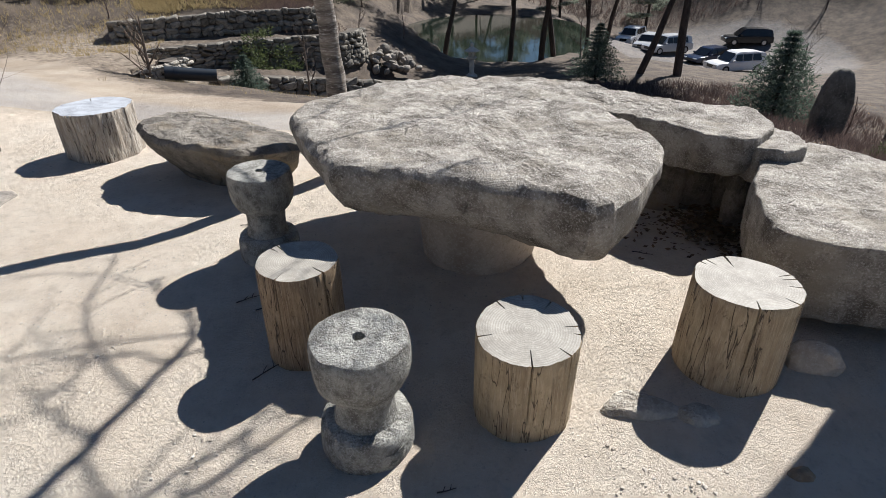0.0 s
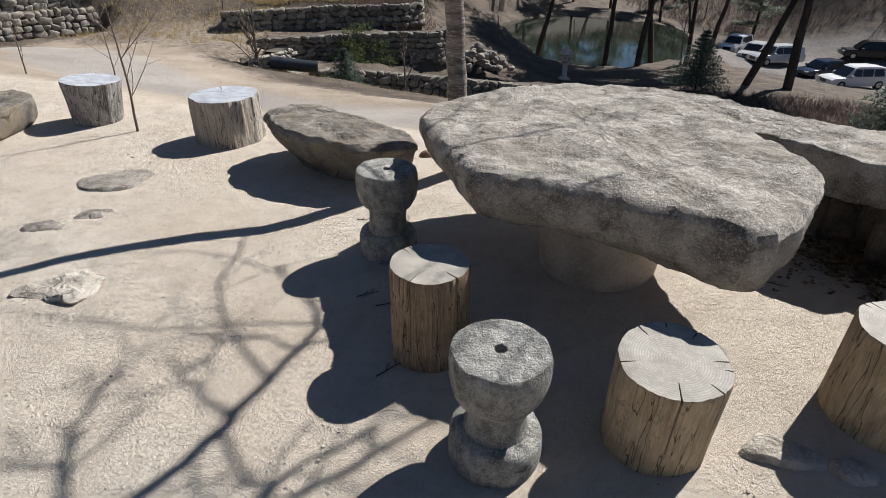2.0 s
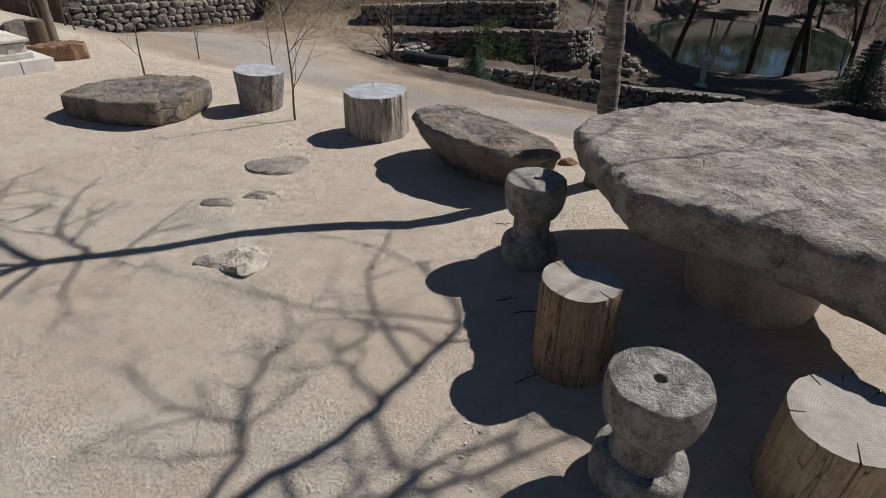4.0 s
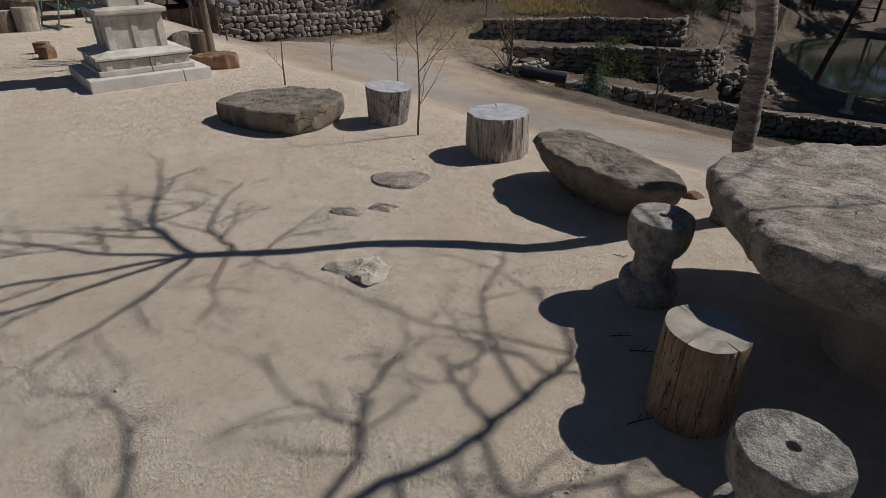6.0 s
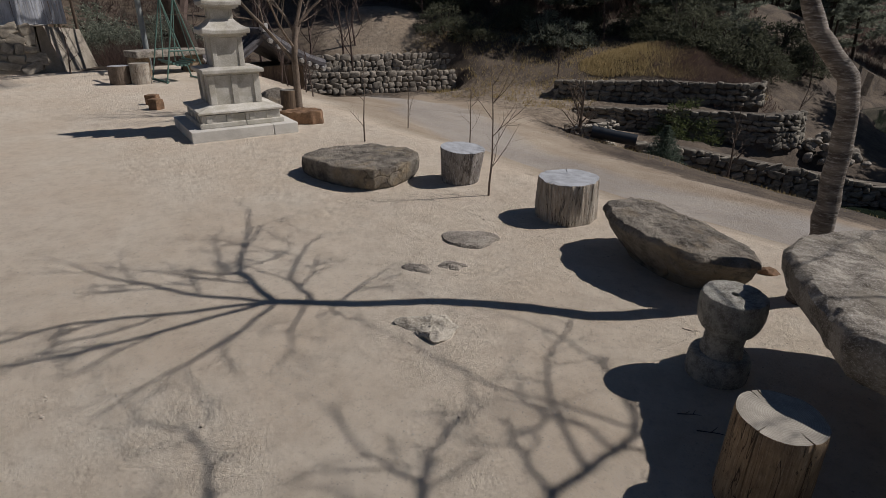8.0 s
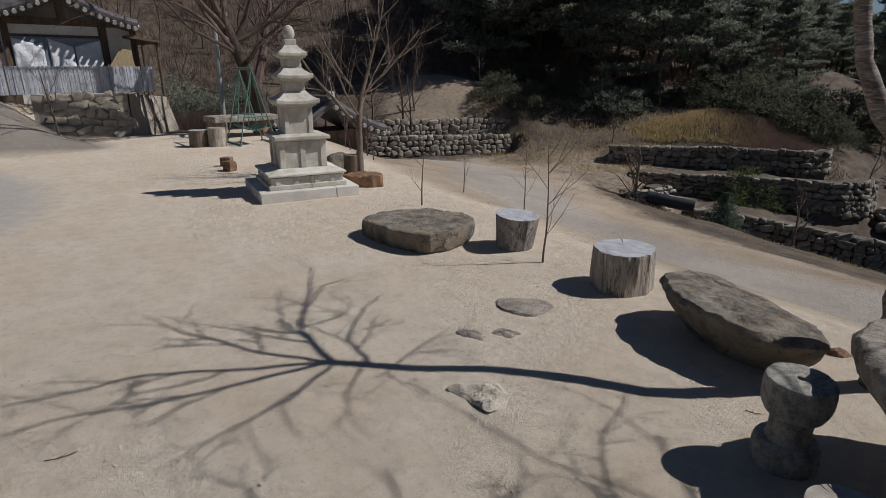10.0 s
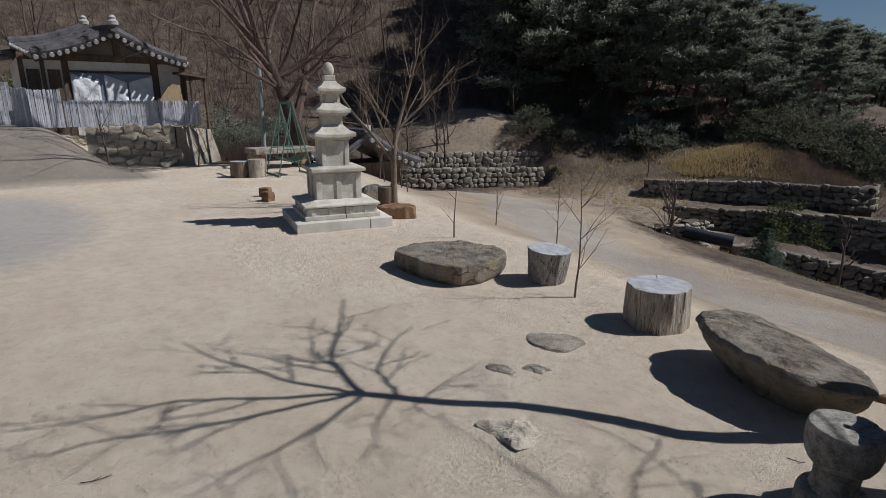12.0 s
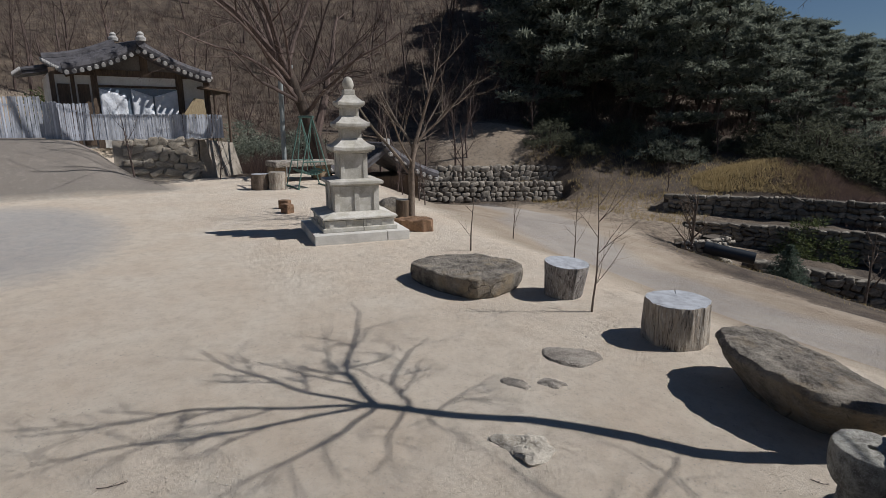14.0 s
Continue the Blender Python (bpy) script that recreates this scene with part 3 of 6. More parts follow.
table_rings = slab_profile(0.762, 0.45, 0.60, 1.01, 14, 0.016)
v, f = rock_mesh([(x - 0.05, y - 2.85) for x, y in top_outline], table_rings, 1.0, 0.03, 3.4, 260, 0.035)
for q in v:
    q.z -= 0.09 * min(1, max(0, q.x / 0.5)) * min(1, max(0, -q.y / 0.7)) * max(0, 0.74 - q.z) / 0.3
mesh_object("tabletop", v, f, M["granite"], table, sharp=24)
v, f = rock_mesh([(0.33 * math.cos(a) * 1.02, 0.33 * math.sin(a)) for a in np.linspace(0, 6.28, 24, endpoint=False)],
                 [(0.3, 0.5), (0.9, 0.5), (0.96, 0.49), (0.97, 0.4), (1, 0.3), (1, 0.15), (0.98, 0.06), (0.95, -0.06)], 2.0, 0.012, 5, 64)
ped = mesh_object("pedestal", v, f, M["pedestal"], table)
ped.location = (0.06, 0.09, 0)

long_bench = thing("stone_bench", pose(0, 0, 0), "long pale granite slab bench with cracked rim on prop stones", "stone bench", "stone benches")
stone_rock("slab", [(0.0, 4.4), (0.2, 4.66), (0.5, 4.58), (0.8, 4.5), (1.02, 4.28), (1.24, 4.06), (1.48, 3.8), (1.66, 3.76), (1.86, 3.68), (1.87, 3.5), (1.82, 3.3),
                    (1.6, 3.06), (1.38, 3.16), (1.2, 3.36), (1.05, 3.5), (0.88, 3.74), (0.5, 4.0), (0.1, 4.2)],
           slab_profile(0.625, 0.39, 0.93, 1.0, 12, 0.008), M["granite"], "", "", 5.0, 0.028, 3.4, 0.03, n=240).parent = long_bench
stone_rock("slab_end", [(1.62, 3.4), (1.8, 3.5), (1.98, 3.34), (1.94, 3.12), (1.78, 3.02), (1.62, 3.1)],
           slab_profile(0.575, 0.36, 0.9, 1.0, 8, 0.01), M["granite"], "", "", 6.0, 0.02, 4.0, 0.03, n=90).parent = long_bench
broad_bench = thing("stone_bench", pose(0, 0, 0), "broad thick granite slab bench on low prop stones", "stone bench", "stone benches")
stone_rock("slab", [(1.36, 2.2), (1.4, 2.39), (1.44, 2.57), (1.54, 2.85), (1.67, 3.11), (1.81, 3.37), (1.95, 3.35), (2.14, 3.41), (2.3, 3.14), (2.56, 2.85),
                    (2.88, 2.41), (2.88, 1.86), (2.3, 1.93), (1.93, 2.02), (1.69, 2.05), (1.48, 2.12)],
           slab_profile(0.505, 0.12, 0.95, 1.0, 14, 0.007), M["granite"], "", "", 8.0, 0.026, 3.4, 0.03, n=240).parent = broad_bench


def lathe(profile, segs, seed, wob, cap=True):
    verts, faces = [], []
    for r, z in profile:
        for k in range(segs):
            a = 2 * math.pi * k / segs
            p = Vector((math.cos(a), math.sin(a), 0))
            w = 1 + wob * noise.fractal(Vector((p.x * 1.6 + seed, p.y * 1.6, z * 4)), 1, 2, 3)
            verts.append(Vector((p.x * r * w, p.y * r * w, z + wob * 0.06 * noise.noise(Vector((p.x * 3, p.y * 3 + seed, r * 20))))))
    n = segs
    for i in range(len(profile) - 1):
        for k in range(n):
            j = (k + 1) % n
            faces.append((i * n + k, i * n + j, (i + 1) * n + j, (i + 1) * n + k))
    if cap:
        faces.append(tuple(range(n - 1, -1, -1)))
        faces.append(tuple((len(profile) - 1) * n + k for k in range(n)))
    return verts, faces


def stone_stool(x, y, h, r, turn, tilt, label, seed):
    st = thing("stone_stool", pose(x, y, 0, tilt, 0, turn), label, "stone stool", "stone stools round the table")
    s = h / 0.475
    base = [(0.5 * r, -0.03), (0.92 * r, -0.03), (0.99 * r, 0.01), (1.0 * r, 0.06 * s), (0.99 * r, 0.11 * s), (0.94 * r, 0.132 * s), (0.84 * r, 0.142 * s), (0.6 * r, 0.145 * s), (0.3 * r, 0.145 * s)]
    waist = [(0.72 * r, 0.13 * s), (0.66 * r, 0.16 * s), (0.63 * r, 0.2 * s), (0.64 * r, 0.25 * s), (0.70 * r, 0.285 * s), (0.74 * r, 0.3 * s)]
    seat = [(0.3 * r, 0.283 * s), (0.70 * r, 0.278 * s), (0.85 * r, 0.292 * s), (0.97 * r, 0.325 * s), (1.025 * r, 0.37 * s), (1.03 * r, 0.42 * s), (1.01 * r, 0.455 * s), (0.975 * r, 0.472 * s), (0.94 * r, h),
            (0.8 * r, h + 0.003), (0.6 * r, h + 0.002), (0.4 * r, h), (0.2 * r, h - 0.001), (0.135 * r, h - 0.002), (0.12 * r, h - 0.05)]
    for name, prof, k in (("base", base, 1), ("waist", waist, 2), ("seat", seat, 3)):
        v, f = lathe(prof, 56, seed + k, 0.035)
        if name == "seat":
            v = [q + Vector((0, 0, 0.004 * noise.fractal(q * 30, 1, 2, 3))) if q.z > h - 0.01 else q for q in v]
        mesh_object(name, v, f, M["stool_stone"], st)
    # near-black disc just above the hole's floor: its shade, put in as colour
    hole = lathe([(0.125 * r, h - 0.049), (0.125 * r, h - 0.046)], 20, seed, 0.05)
    mesh_object("socket_hole", *hole, M["socket"], st)
    return st


M["socket"] = plain("socket", (0.02, 0.018, 0.016), 0.95)
stone_stool(-0.282, 1.467, 0.48, 0.165, 20, 0, "round waisted granite stool with a square hole in its top", 1.0)
stone_stool(-1.08, 2.8, 0.525, 0.165, 70, 1.5, "round waisted granite stool, half in the table's shade", 9.0)


def log_stool(x, y, h, r, seed, turn, bark, cut, label, flare=1.04, wob=0.05, cracks=5, group="log stools", lean=(0, 0), name="log_stool"):
    st = thing(name, pose(x, y, 0, lean[0], lean[1], turn), label, "log stool", group)
    rng = random.Random(seed)
    n = 360
    splits = [(rng.randrange(n), rng.uniform(0.7, 0.93), rng.uniform(0.4, 1.0)) for _ in range(cracks)]
    def rad(k, z):
        a = 2 * math.pi * k / n
        p = Vector((math.cos(a), math.sin(a), 0))
        w = 1 + wob * noise.fractal(Vector((p.x * 1.2 + seed * 5, p.y * 1.2, z * 0.8)), 1, 2, 4) + 0.012 * noise.noise(Vector((p.x * 14, p.y * 14 + seed, z * 3)))
        return p * (r * w * (flare + (1 - flare) * z / h))
    verts, faces = [], []
    zs = [-0.04, 0.0, 0.03] + list(np.linspace(0.07, h - 0.012, 14)) + [h]
    for z in zs:
        for k in range(n):
            p = rad(k, z)
            for s, deep, down in splits:
                d = min((k - s) % n, (s - k) % n)
                if d == 0 and z > h * (1 - down):
                    p *= 1 - 0.07 * (0.3 + 0.7 * (z / h))
            q = p * (0.985 if z == h else 1.0)
            verts.append(Vector((q.x, q.y, z + (0.01 * noise.noise(p * 9) if z < 0.05 else 0))))
    for i in range(len(zs) - 1):
        for k in range(n):
            j = (k + 1) % n
            faces.append((i * n + k, i * n + j, (i + 1) * n + j, (i + 1) * n + k))
    mesh_object("log_side", verts, faces, bark, st)
    # the sawn face, with radial splits
    rings = [1.0, 0.9, 0.75, 0.6, 0.45, 0.3, 0.15, 0.05]
    tv, tf = [], []
    for s in rings:
        for k in range(n):
            p = verts[(len(zs) - 1) * n + k]
            z = h + 0.002 * noise.noise(Vector((p.x * 20 * s, p.y * 20 * s, seed)))
            for sp, deep, down in splits:
                if k == sp and s > deep:
                    z -= 0.035 * (s - deep) / (1 - deep) + 0.008
            tv.append(Vector((p.x * s, p.y * s, z)))
    for i in range(len(rings) - 1):
        for k in range(n):
            j = (k + 1) % n
            tf.append((i * n + k, i * n + j, (i + 1) * n + j, (i + 1) * n + k))
    tf.append(tuple((len(rings) - 1) * n + k for k in range(n)))
    mesh_object("sawn_face", tv, tf, cut, st, smooth=False)
    return st


log_stool(-0.64, 1.99, 0.45, 0.168, 3, 15, M["brown_bark"], M["cut_pale"], "barkless brown log stool with long drying cracks", lean=(0, 0))
log_stool(0.28, 1.66, 0.42, 0.18, 5, 0, M["pale_bark"], M["cut_pale"], "pale barkless log stool with clear growth rings", flare=1.03, cracks=8, lean=(7, 0))
log_stool(1.145, 1.92, 0.385, 0.195, 8, 250, M["pale_bark"], M["cut_pale"], "wide log stool, its rim split by cracks", flare=1.05, cracks=9).location.z += 0.05
log_stool(-3.08, 4.5, 0.4, 0.30, 11, 30, M["grey_bark"], M["cut_grey"], "wide weathered stump seat with flaking grey sides", wob=0.13, group="stump seats", name="tree_stump", flare=0.97)
log_stool(-4.68, 4.74, 0.4, 0.27, 14, 200, M["flaky_bark"], M["cut_grey"], "wide weathered stump seat with ragged peeling bark", wob=0.08, cracks=9, group="stump seats", name="tree_stump", flare=0.84, lean=(0, -4))

stone_rock("boulder", [(-2.53, 4.14), (-2.32, 3.8), (-1.96, 3.6), (-1.55, 3.5), (-1.24, 3.66), (-1.16, 3.9), (-1.34, 4.15), (-1.75, 4.36), (-2.15, 4.48), (-2.42, 4.42)],
           [(s, 0.41 - 0.055 * s * s) for s in np.linspace(0.05, 0.93, 22)]
           + [(0.97, 0.34), (1.0, 0.315), (1.0, 0.29, 0.0, 0.005), (0.97, 0.27, 0.0, 0.015), (0.965, 0.23, 0.0, 0.03), (0.93, 0.19, 0.0, 0.045), (0.89, 0.14, 0.0, 0.06), (0.83, 0.1, 0.0, 0.08),
              (0.77, 0.05, 0.0, 0.1), (0.70, 0.01, 0.0, 0.11), (0.62, -0.06, 0.0, 0.12)],
           M["granite_dark"], "low dark boulder with a split layered front", "boulder", 12.0, 0.04, 2.2, 0.045, (-0.075, -0.07), n=180)
stone_rock("boulder", [(-6.42, 3.66), (-6.0, 3.55), (-5.45, 3.58), (-5.12, 3.7), (-5.02, 3.95), (-5.08, 4.35), (-5.28, 4.68), (-5.75, 4.78), (-6.25, 4.62), (-6.5, 4.1)],
           slab_profile(0.24, -0.05, 0.84, 1.0, 10, 0.012), M["granite_dark"], "flat-topped dark boulder sunk in sand", "boulder", 17.0, 0.035, 2.2, 0.03, (0.035, 0.0), n=160)

# ---- stones and litter round the table ----
def loose_stone(x, y, sx, sy, h, seed, material, label, turn=0.0, sink=0.03, category="stone", group="", z=None, amp=0.2, parent=None, crown=0.5, ragged=0.0):
    rng = random.Random(seed)
    n = rng.randint(6, 9)
    out = []
    for k in range(n):
        a = 2 * math.pi * (k + rng.uniform(-0.25, 0.25)) / n + turn
        ca, sa = math.cos(a), math.sin(a)
        r = rng.uniform(0.8 - ragged, 1.12 + ragged * 0.4)
        px, py = ca * sx * r, sa * sy * r
        out.append((px, py))
    v, f = rock_mesh(out, boulder_profile(h, -sink, 9, crown, 0.85, 0.5), seed, amp * min(sx, sy), 1.6 / max(sx, sy), 40, 0.06 * h)
    ob = mesh_object("prop_stone" if parent else "stone", v, f, material, parent)
    ob.location = (x, y, ground_at(x, y) if z is None else z)
    ob.rotation_euler = (0, 0, turn)
    return tagged(ob, label, category, group)


loose_stone(1.49, 1.9, 0.12, 0.075, 0.11, 21, M["pedestal"], "rounded tan stone beside the slab bench", -0.3, crown=0.3)
loose_stone(1.28, 3.6, 0.24, 0.12, 0.36, 22, M["granite_dark"], "", -0.45, category="", parent=long_bench, crown=0.16, amp=0.1)
loose_stone(1.76, 3.5, 0.16, 0.12, 0.37, 23, M["granite_dark"], "", 0.3, category="", parent=long_bench, crown=0.16, amp=0.1)
loose_stone(1.68, 3.26, 0.1, 0.08, 0.38, 35, M["granite_dark"], "", 0.8, category="", parent=long_bench, crown=0.16, amp=0.1)
loose_stone(1.56, 3.55, 0.13, 0.09, 0.37, 37, M["granite_dark"], "", 0.2, category="", parent=long_bench, crown=0.16, amp=0.1)
loose_stone(0.85, 4.15, 0.3, 0.16, 0.4, 24, M["granite_dark"], "", 0.5, category="", parent=long_bench, crown=0.16, amp=0.1)
loose_stone(1.85, 3.0, 0.2, 0.18, 0.14, 25, M["granite_tan"], "", 0.2, category="", parent=broad_bench, crown=0.16, amp=0.1)
loose_stone(2.0, 2.3, 0.22, 0.12, 0.14, 26, M["granite_tan"], "", 0.0, category="", parent=broad_bench, crown=0.16, amp=0.1)
loose_stone(2.65, 2.25, 0.25, 0.2, 0.14, 27, M["granite_tan"], "", 0.0, category="", parent=broad_bench, crown=0.16, amp=0.1)
loose_stone(0.75, 1.66, 0.19, 0.085, 0.03, 28, M["pale_stone"], "flat crumbling stone sunk in sand", -0.15, crown=0.12, ragged=0.15)
loose_stone(0.93, 1.62, 0.1, 0.07, 0.03, 29, M["pale_stone"], "small flat stone beside a log stool", 0.3, crown=0.15, ragged=0.15)
loose_stone(1.205, 1.375, 0.05, 0.035, 0.025, 33, M["granite_tan"], "small grey stone on gravelly sand", 0.3)
loose_stone(-2.66, 2.03, 0.25, 0.19, 0.045, 30, M["pale_stone"], "pale buried stone showing through the sand", 0.35, crown=0.3, ragged=0.2)
loose_stone(-3.4, 3.36, 0.33, 0.31, 0.03, 31, M["flat_stone"], "flat grey stone flush with the sand", 0.5, amp=0.05, crown=0.06, ragged=0.12)
loose_stone(-3.32, 2.65, 0.2, 0.11, 0.018, 32, M["flat_stone"], "narrow stone edge showing through sand", 0.15, ragged=0.3)
loose_stone(-3.16, 2.86, 0.16, 0.08, 0.016, 34, M["flat_stone"], "narrow stone edge showing through sand", 0.5, ragged=0.3)
loose_stone(-1.22, 4.45, 0.1, 0.07, 0.05, 36, M["rust_stone"], "reddish stone beside the boulder", 0.5)

M["twig"] = varied("twig", (0.07, 0.05, 0.04), (0.03, 0.02, 0.02), (0.12, 0.09, 0.07), 20, 90, 0.9)
def twig(x, y, length, turn, seed):
    rng = random.Random(seed)
    v, f = [], []
    pts = limb(rng, (0, 0, 0.006), (math.cos(turn), math.sin(turn), 0), length, 0.25, 0.0, 6)
    pts = [Vector((p.x, p.y, 0.007 + abs(p.z) * 0.1)) for p in pts]
    tube(v, f, pts, [0.0032 - 0.0003 * i for i in range(7)], 5)
    for k in (2, 4):
        q = limb(rng, pts[k], (math.cos(turn + 0.9), math.sin(turn + 0.9), 0), length * 0.35, 0.2, 0, 3)
        tube(v, f, [Vector((p.x, p.y, 0.007)) for p in q], [0.002, 0.0018, 0.0015, 0.001], 4)
    ob = mesh_object("twig", v, f, M["twig"])
    ob.location = (x, y, 0)
    return tagged(ob, "thin dark fallen twig lying on sand", "twig", "fallen twigs")


for i, (x, y, l, a) in enumerate(((-0.98, 2.24, 0.2, 0.5), (-0.82, 1.75, 0.16, 0.9), (-0.02, 1.25, 0.07, 0.4), (1.0, 2.9, 0.12, 0.0), (-1.4, 3.15, 0.1, 0.2),
                                  (-3.8, -0.2, 0.17, 1.1), (-1.1, 2.3, 0.12, 0.6), (-0.75, 2.02, 0.1, 1.2))):
    twig(x, y, l, a, 60 + i)


def pebbles():
    """Grit and small stones strewn over the terrace, thicker by the benches."""
    rng = random.Random(5)
    v, f = [], []
    for k in range(11000):
        if k < 1500:
            x, y = rng.gauss(1.0, 0.45), rng.gauss(1.7, 0.5)
            s = rng.uniform(0.0015, 0.006)
        elif k < 6500:
            x, y = rng.gauss(-1.0, 1.6), rng.gauss(1.6, 1.1)
            s = rng.uniform(0.0015, 0.005)
        else:
            x, y = rng.uniform(-9, 1.5), rng.uniform(-0.5, 5)
            s = rng.uniform(0.002, 0.0075)
        if k < 220:
            x, y, s = rng.gauss(1.15, 0.3), rng.gauss(1.5, 0.25), rng.uniform(0.004, 0.012)
        if rng.random() < 0.008:
            s *= 2.2
        b = len(v)
        z = s * 0.1
        turn, long = rng.random() * 6.28, rng.uniform(0.6, 1.0)
        for wide, dz in ((0.9, -0.4), (1.0, 0.1), (0.6, 0.4)):
            for i in range(6):
                a, w = i * 1.047, wide * s * rng.uniform(0.75, 1.2)
                px, py = math.cos(a) * w, math.sin(a) * w * long
                v.append((x + px * math.cos(turn) - py * math.sin(turn), y + px * math.sin(turn) + py * math.cos(turn), z + s * (dz + rng.uniform(-0.12, 0.12))))
        for i in range(6):
            j = (i + 1) % 6
            f.append((b + i, b + j, b + 6 + j, b + 6 + i))
            f.append((b + 6 + i, b + 6 + j, b + 12 + j, b + 12 + i))
        f.append(tuple(b + 12 + i for i in range(6)))
    ob = mesh_object("pebbles", v, f, M["pebble"], smooth=False)
    return tagged(ob, "fine grit and pebbles strewn over sand", "pebbles", kind="stuff")


def island_material(name, a, b, rough=0.9, leafy=0.0):
    m, nt, bsdf, co = start_mat(name, rough)
    g = nt.nodes.new("ShaderNodeNewGeometry")
    c = mix_rgb(nt, g.outputs["Random Per Island"], a, b)
    c = mix_rgb(nt, math_node(nt, "MULTIPLY", noise_tex(nt, co, 0.8, 4, 0.6), 0.5), c, tuple(x * 0.6 for x in a))
    nt.links.new(c, bsdf.inputs["Base Color"])
    if leafy:
        leaf_mat(nt, bsdf, c, leafy)
    return m


M["pebble"] = island_material("pebble", (0.48, 0.41, 0.33), (0.74, 0.68, 0.60))
pebbles()

M["dry_leaf"] = island_material("dry_leaf", (0.10, 0.06, 0.03), (0.30, 0.20, 0.11), 0.9, 0.3)
def dry_leaves():
    rng = random.Random(9)
    v, f = [], []
    def leaf(x, y, z, s):
        a, t = rng.random() * 6.28, rng.uniform(-0.5, 0.5)
        b = len(v)
        for dx, dy, dz in ((-1, 0, 0.1), (0, -0.45, 0), (1, 0, 0.2), (0, 0.45, 0.12)):
            v.append((x + s * (dx * math.cos(a) - dy * math.sin(a)), y + s * (dx * math.sin(a) + dy * math.cos(a)), z + s * (dz + t * dy)))
        f.append((b, b + 1, b + 2)), f.append((b, b + 2, b + 3))
    for _ in range(900):
        x, y = rng.gauss(1.6, 0.14), rng.gauss(3.22, 0.16)
        leaf(x, y, rng.uniform(0.004, 0.05) + 0.1 * max(0, (x - 1.6)), rng.uniform(0.012, 0.03))
    for _ in range(160):
        leaf(rng.gauss(1.3, 0.2), rng.gauss(3.2, 0.18), 0.008, rng.uniform(0.012, 0.025))
    bank = np.array([(rng.uniform(-5, 20), rng.uniform(6, 26)) for _ in range(9000)])
    for (x, y), z, e in zip(bank, height(bank), edge_distance(bank)):
        if e > 0.8 and (y > 15.5 or x > 2.2):
            leaf(x, y, z + 0.03, rng.uniform(0.03, 0.07))
    return tagged(mesh_object("dry_leaves", v, f, M["dry_leaf"], smooth=False), "brown dead leaves gathered under bench and bank", "leaves", kind="stuff")


dry_leaves()

# ---- trees beside the table ----
def supple(pts, rng):
    """A spine drawn as a smooth curve with small bends."""
    out = []
    for i in range(len(pts) - 1):
        a, b, c, d = pts[max(i - 1, 0)], pts[i], pts[i + 1], pts[min(i + 2, len(pts) - 1)]
        for k in range(4):
            t = k / 4
            q = 0.5 * (2 * b + (c - a) * t + (2 * a - 5 * b + 4 * c - d) * t * t + (3 * b - a - 3 * c + d) * t ** 3)
            out.append(q + Vector((rng.uniform(-1, 1), rng.uniform(-1, 1), rng.uniform(-1, 1))) * 0.012)
    return out + [pts[-1]]


def crown_tree(name, base, trunk_pts, trunk_r, limbs, seed, material, label, depth=2, per=5, share=0.45, spread=0.8, thin=0.55, wander=0.22, lift=0.03, twigs=None, category="tree"):
    """A bare tree: a trunk and its main limbs, each given by start height share, way, length and thickness."""
    rng = random.Random(seed)
    tr = thing(name, pose(*base), label, category)
    v, f = [], []
    pts = [Vector(p) for p in trunk_pts]
    fine = []
    for i in range(len(pts) - 1):
        for s in range(4):
            fine.append(pts[i].lerp(pts[i + 1], s / 4))
    fine.append(pts[-1])
    n = len(fine)
    tube(v, f, fine, [(trunk_r[0] + (trunk_r[1] - trunk_r[0]) * i / (n - 1)) * (1 + 0.35 * max(0, 1 - i / 2.0)) for i in range(n)], 16, seed, 0.25)
    mesh_object("trunk", v, f, material, tr)
    for u, way, length, r in limbs:
        i = min(int(u * (n - 1)), n - 1)
        lv, lf = [], []
        path = supple([Vector(q) for q in way], rng) if isinstance(way, list) else limb(rng, fine[i], way, length, wander, lift, 8)
        branch_out(rng, lv, lf, path, r, r * 0.25, depth, per, share, wander, lift, thin, spread)
        mesh_object("limb", lv, lf, twigs or material, tr)
    return tr


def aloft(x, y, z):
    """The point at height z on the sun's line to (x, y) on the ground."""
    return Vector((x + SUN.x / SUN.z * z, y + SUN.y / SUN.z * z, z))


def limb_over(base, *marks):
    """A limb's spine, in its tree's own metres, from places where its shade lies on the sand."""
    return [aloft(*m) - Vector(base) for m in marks]


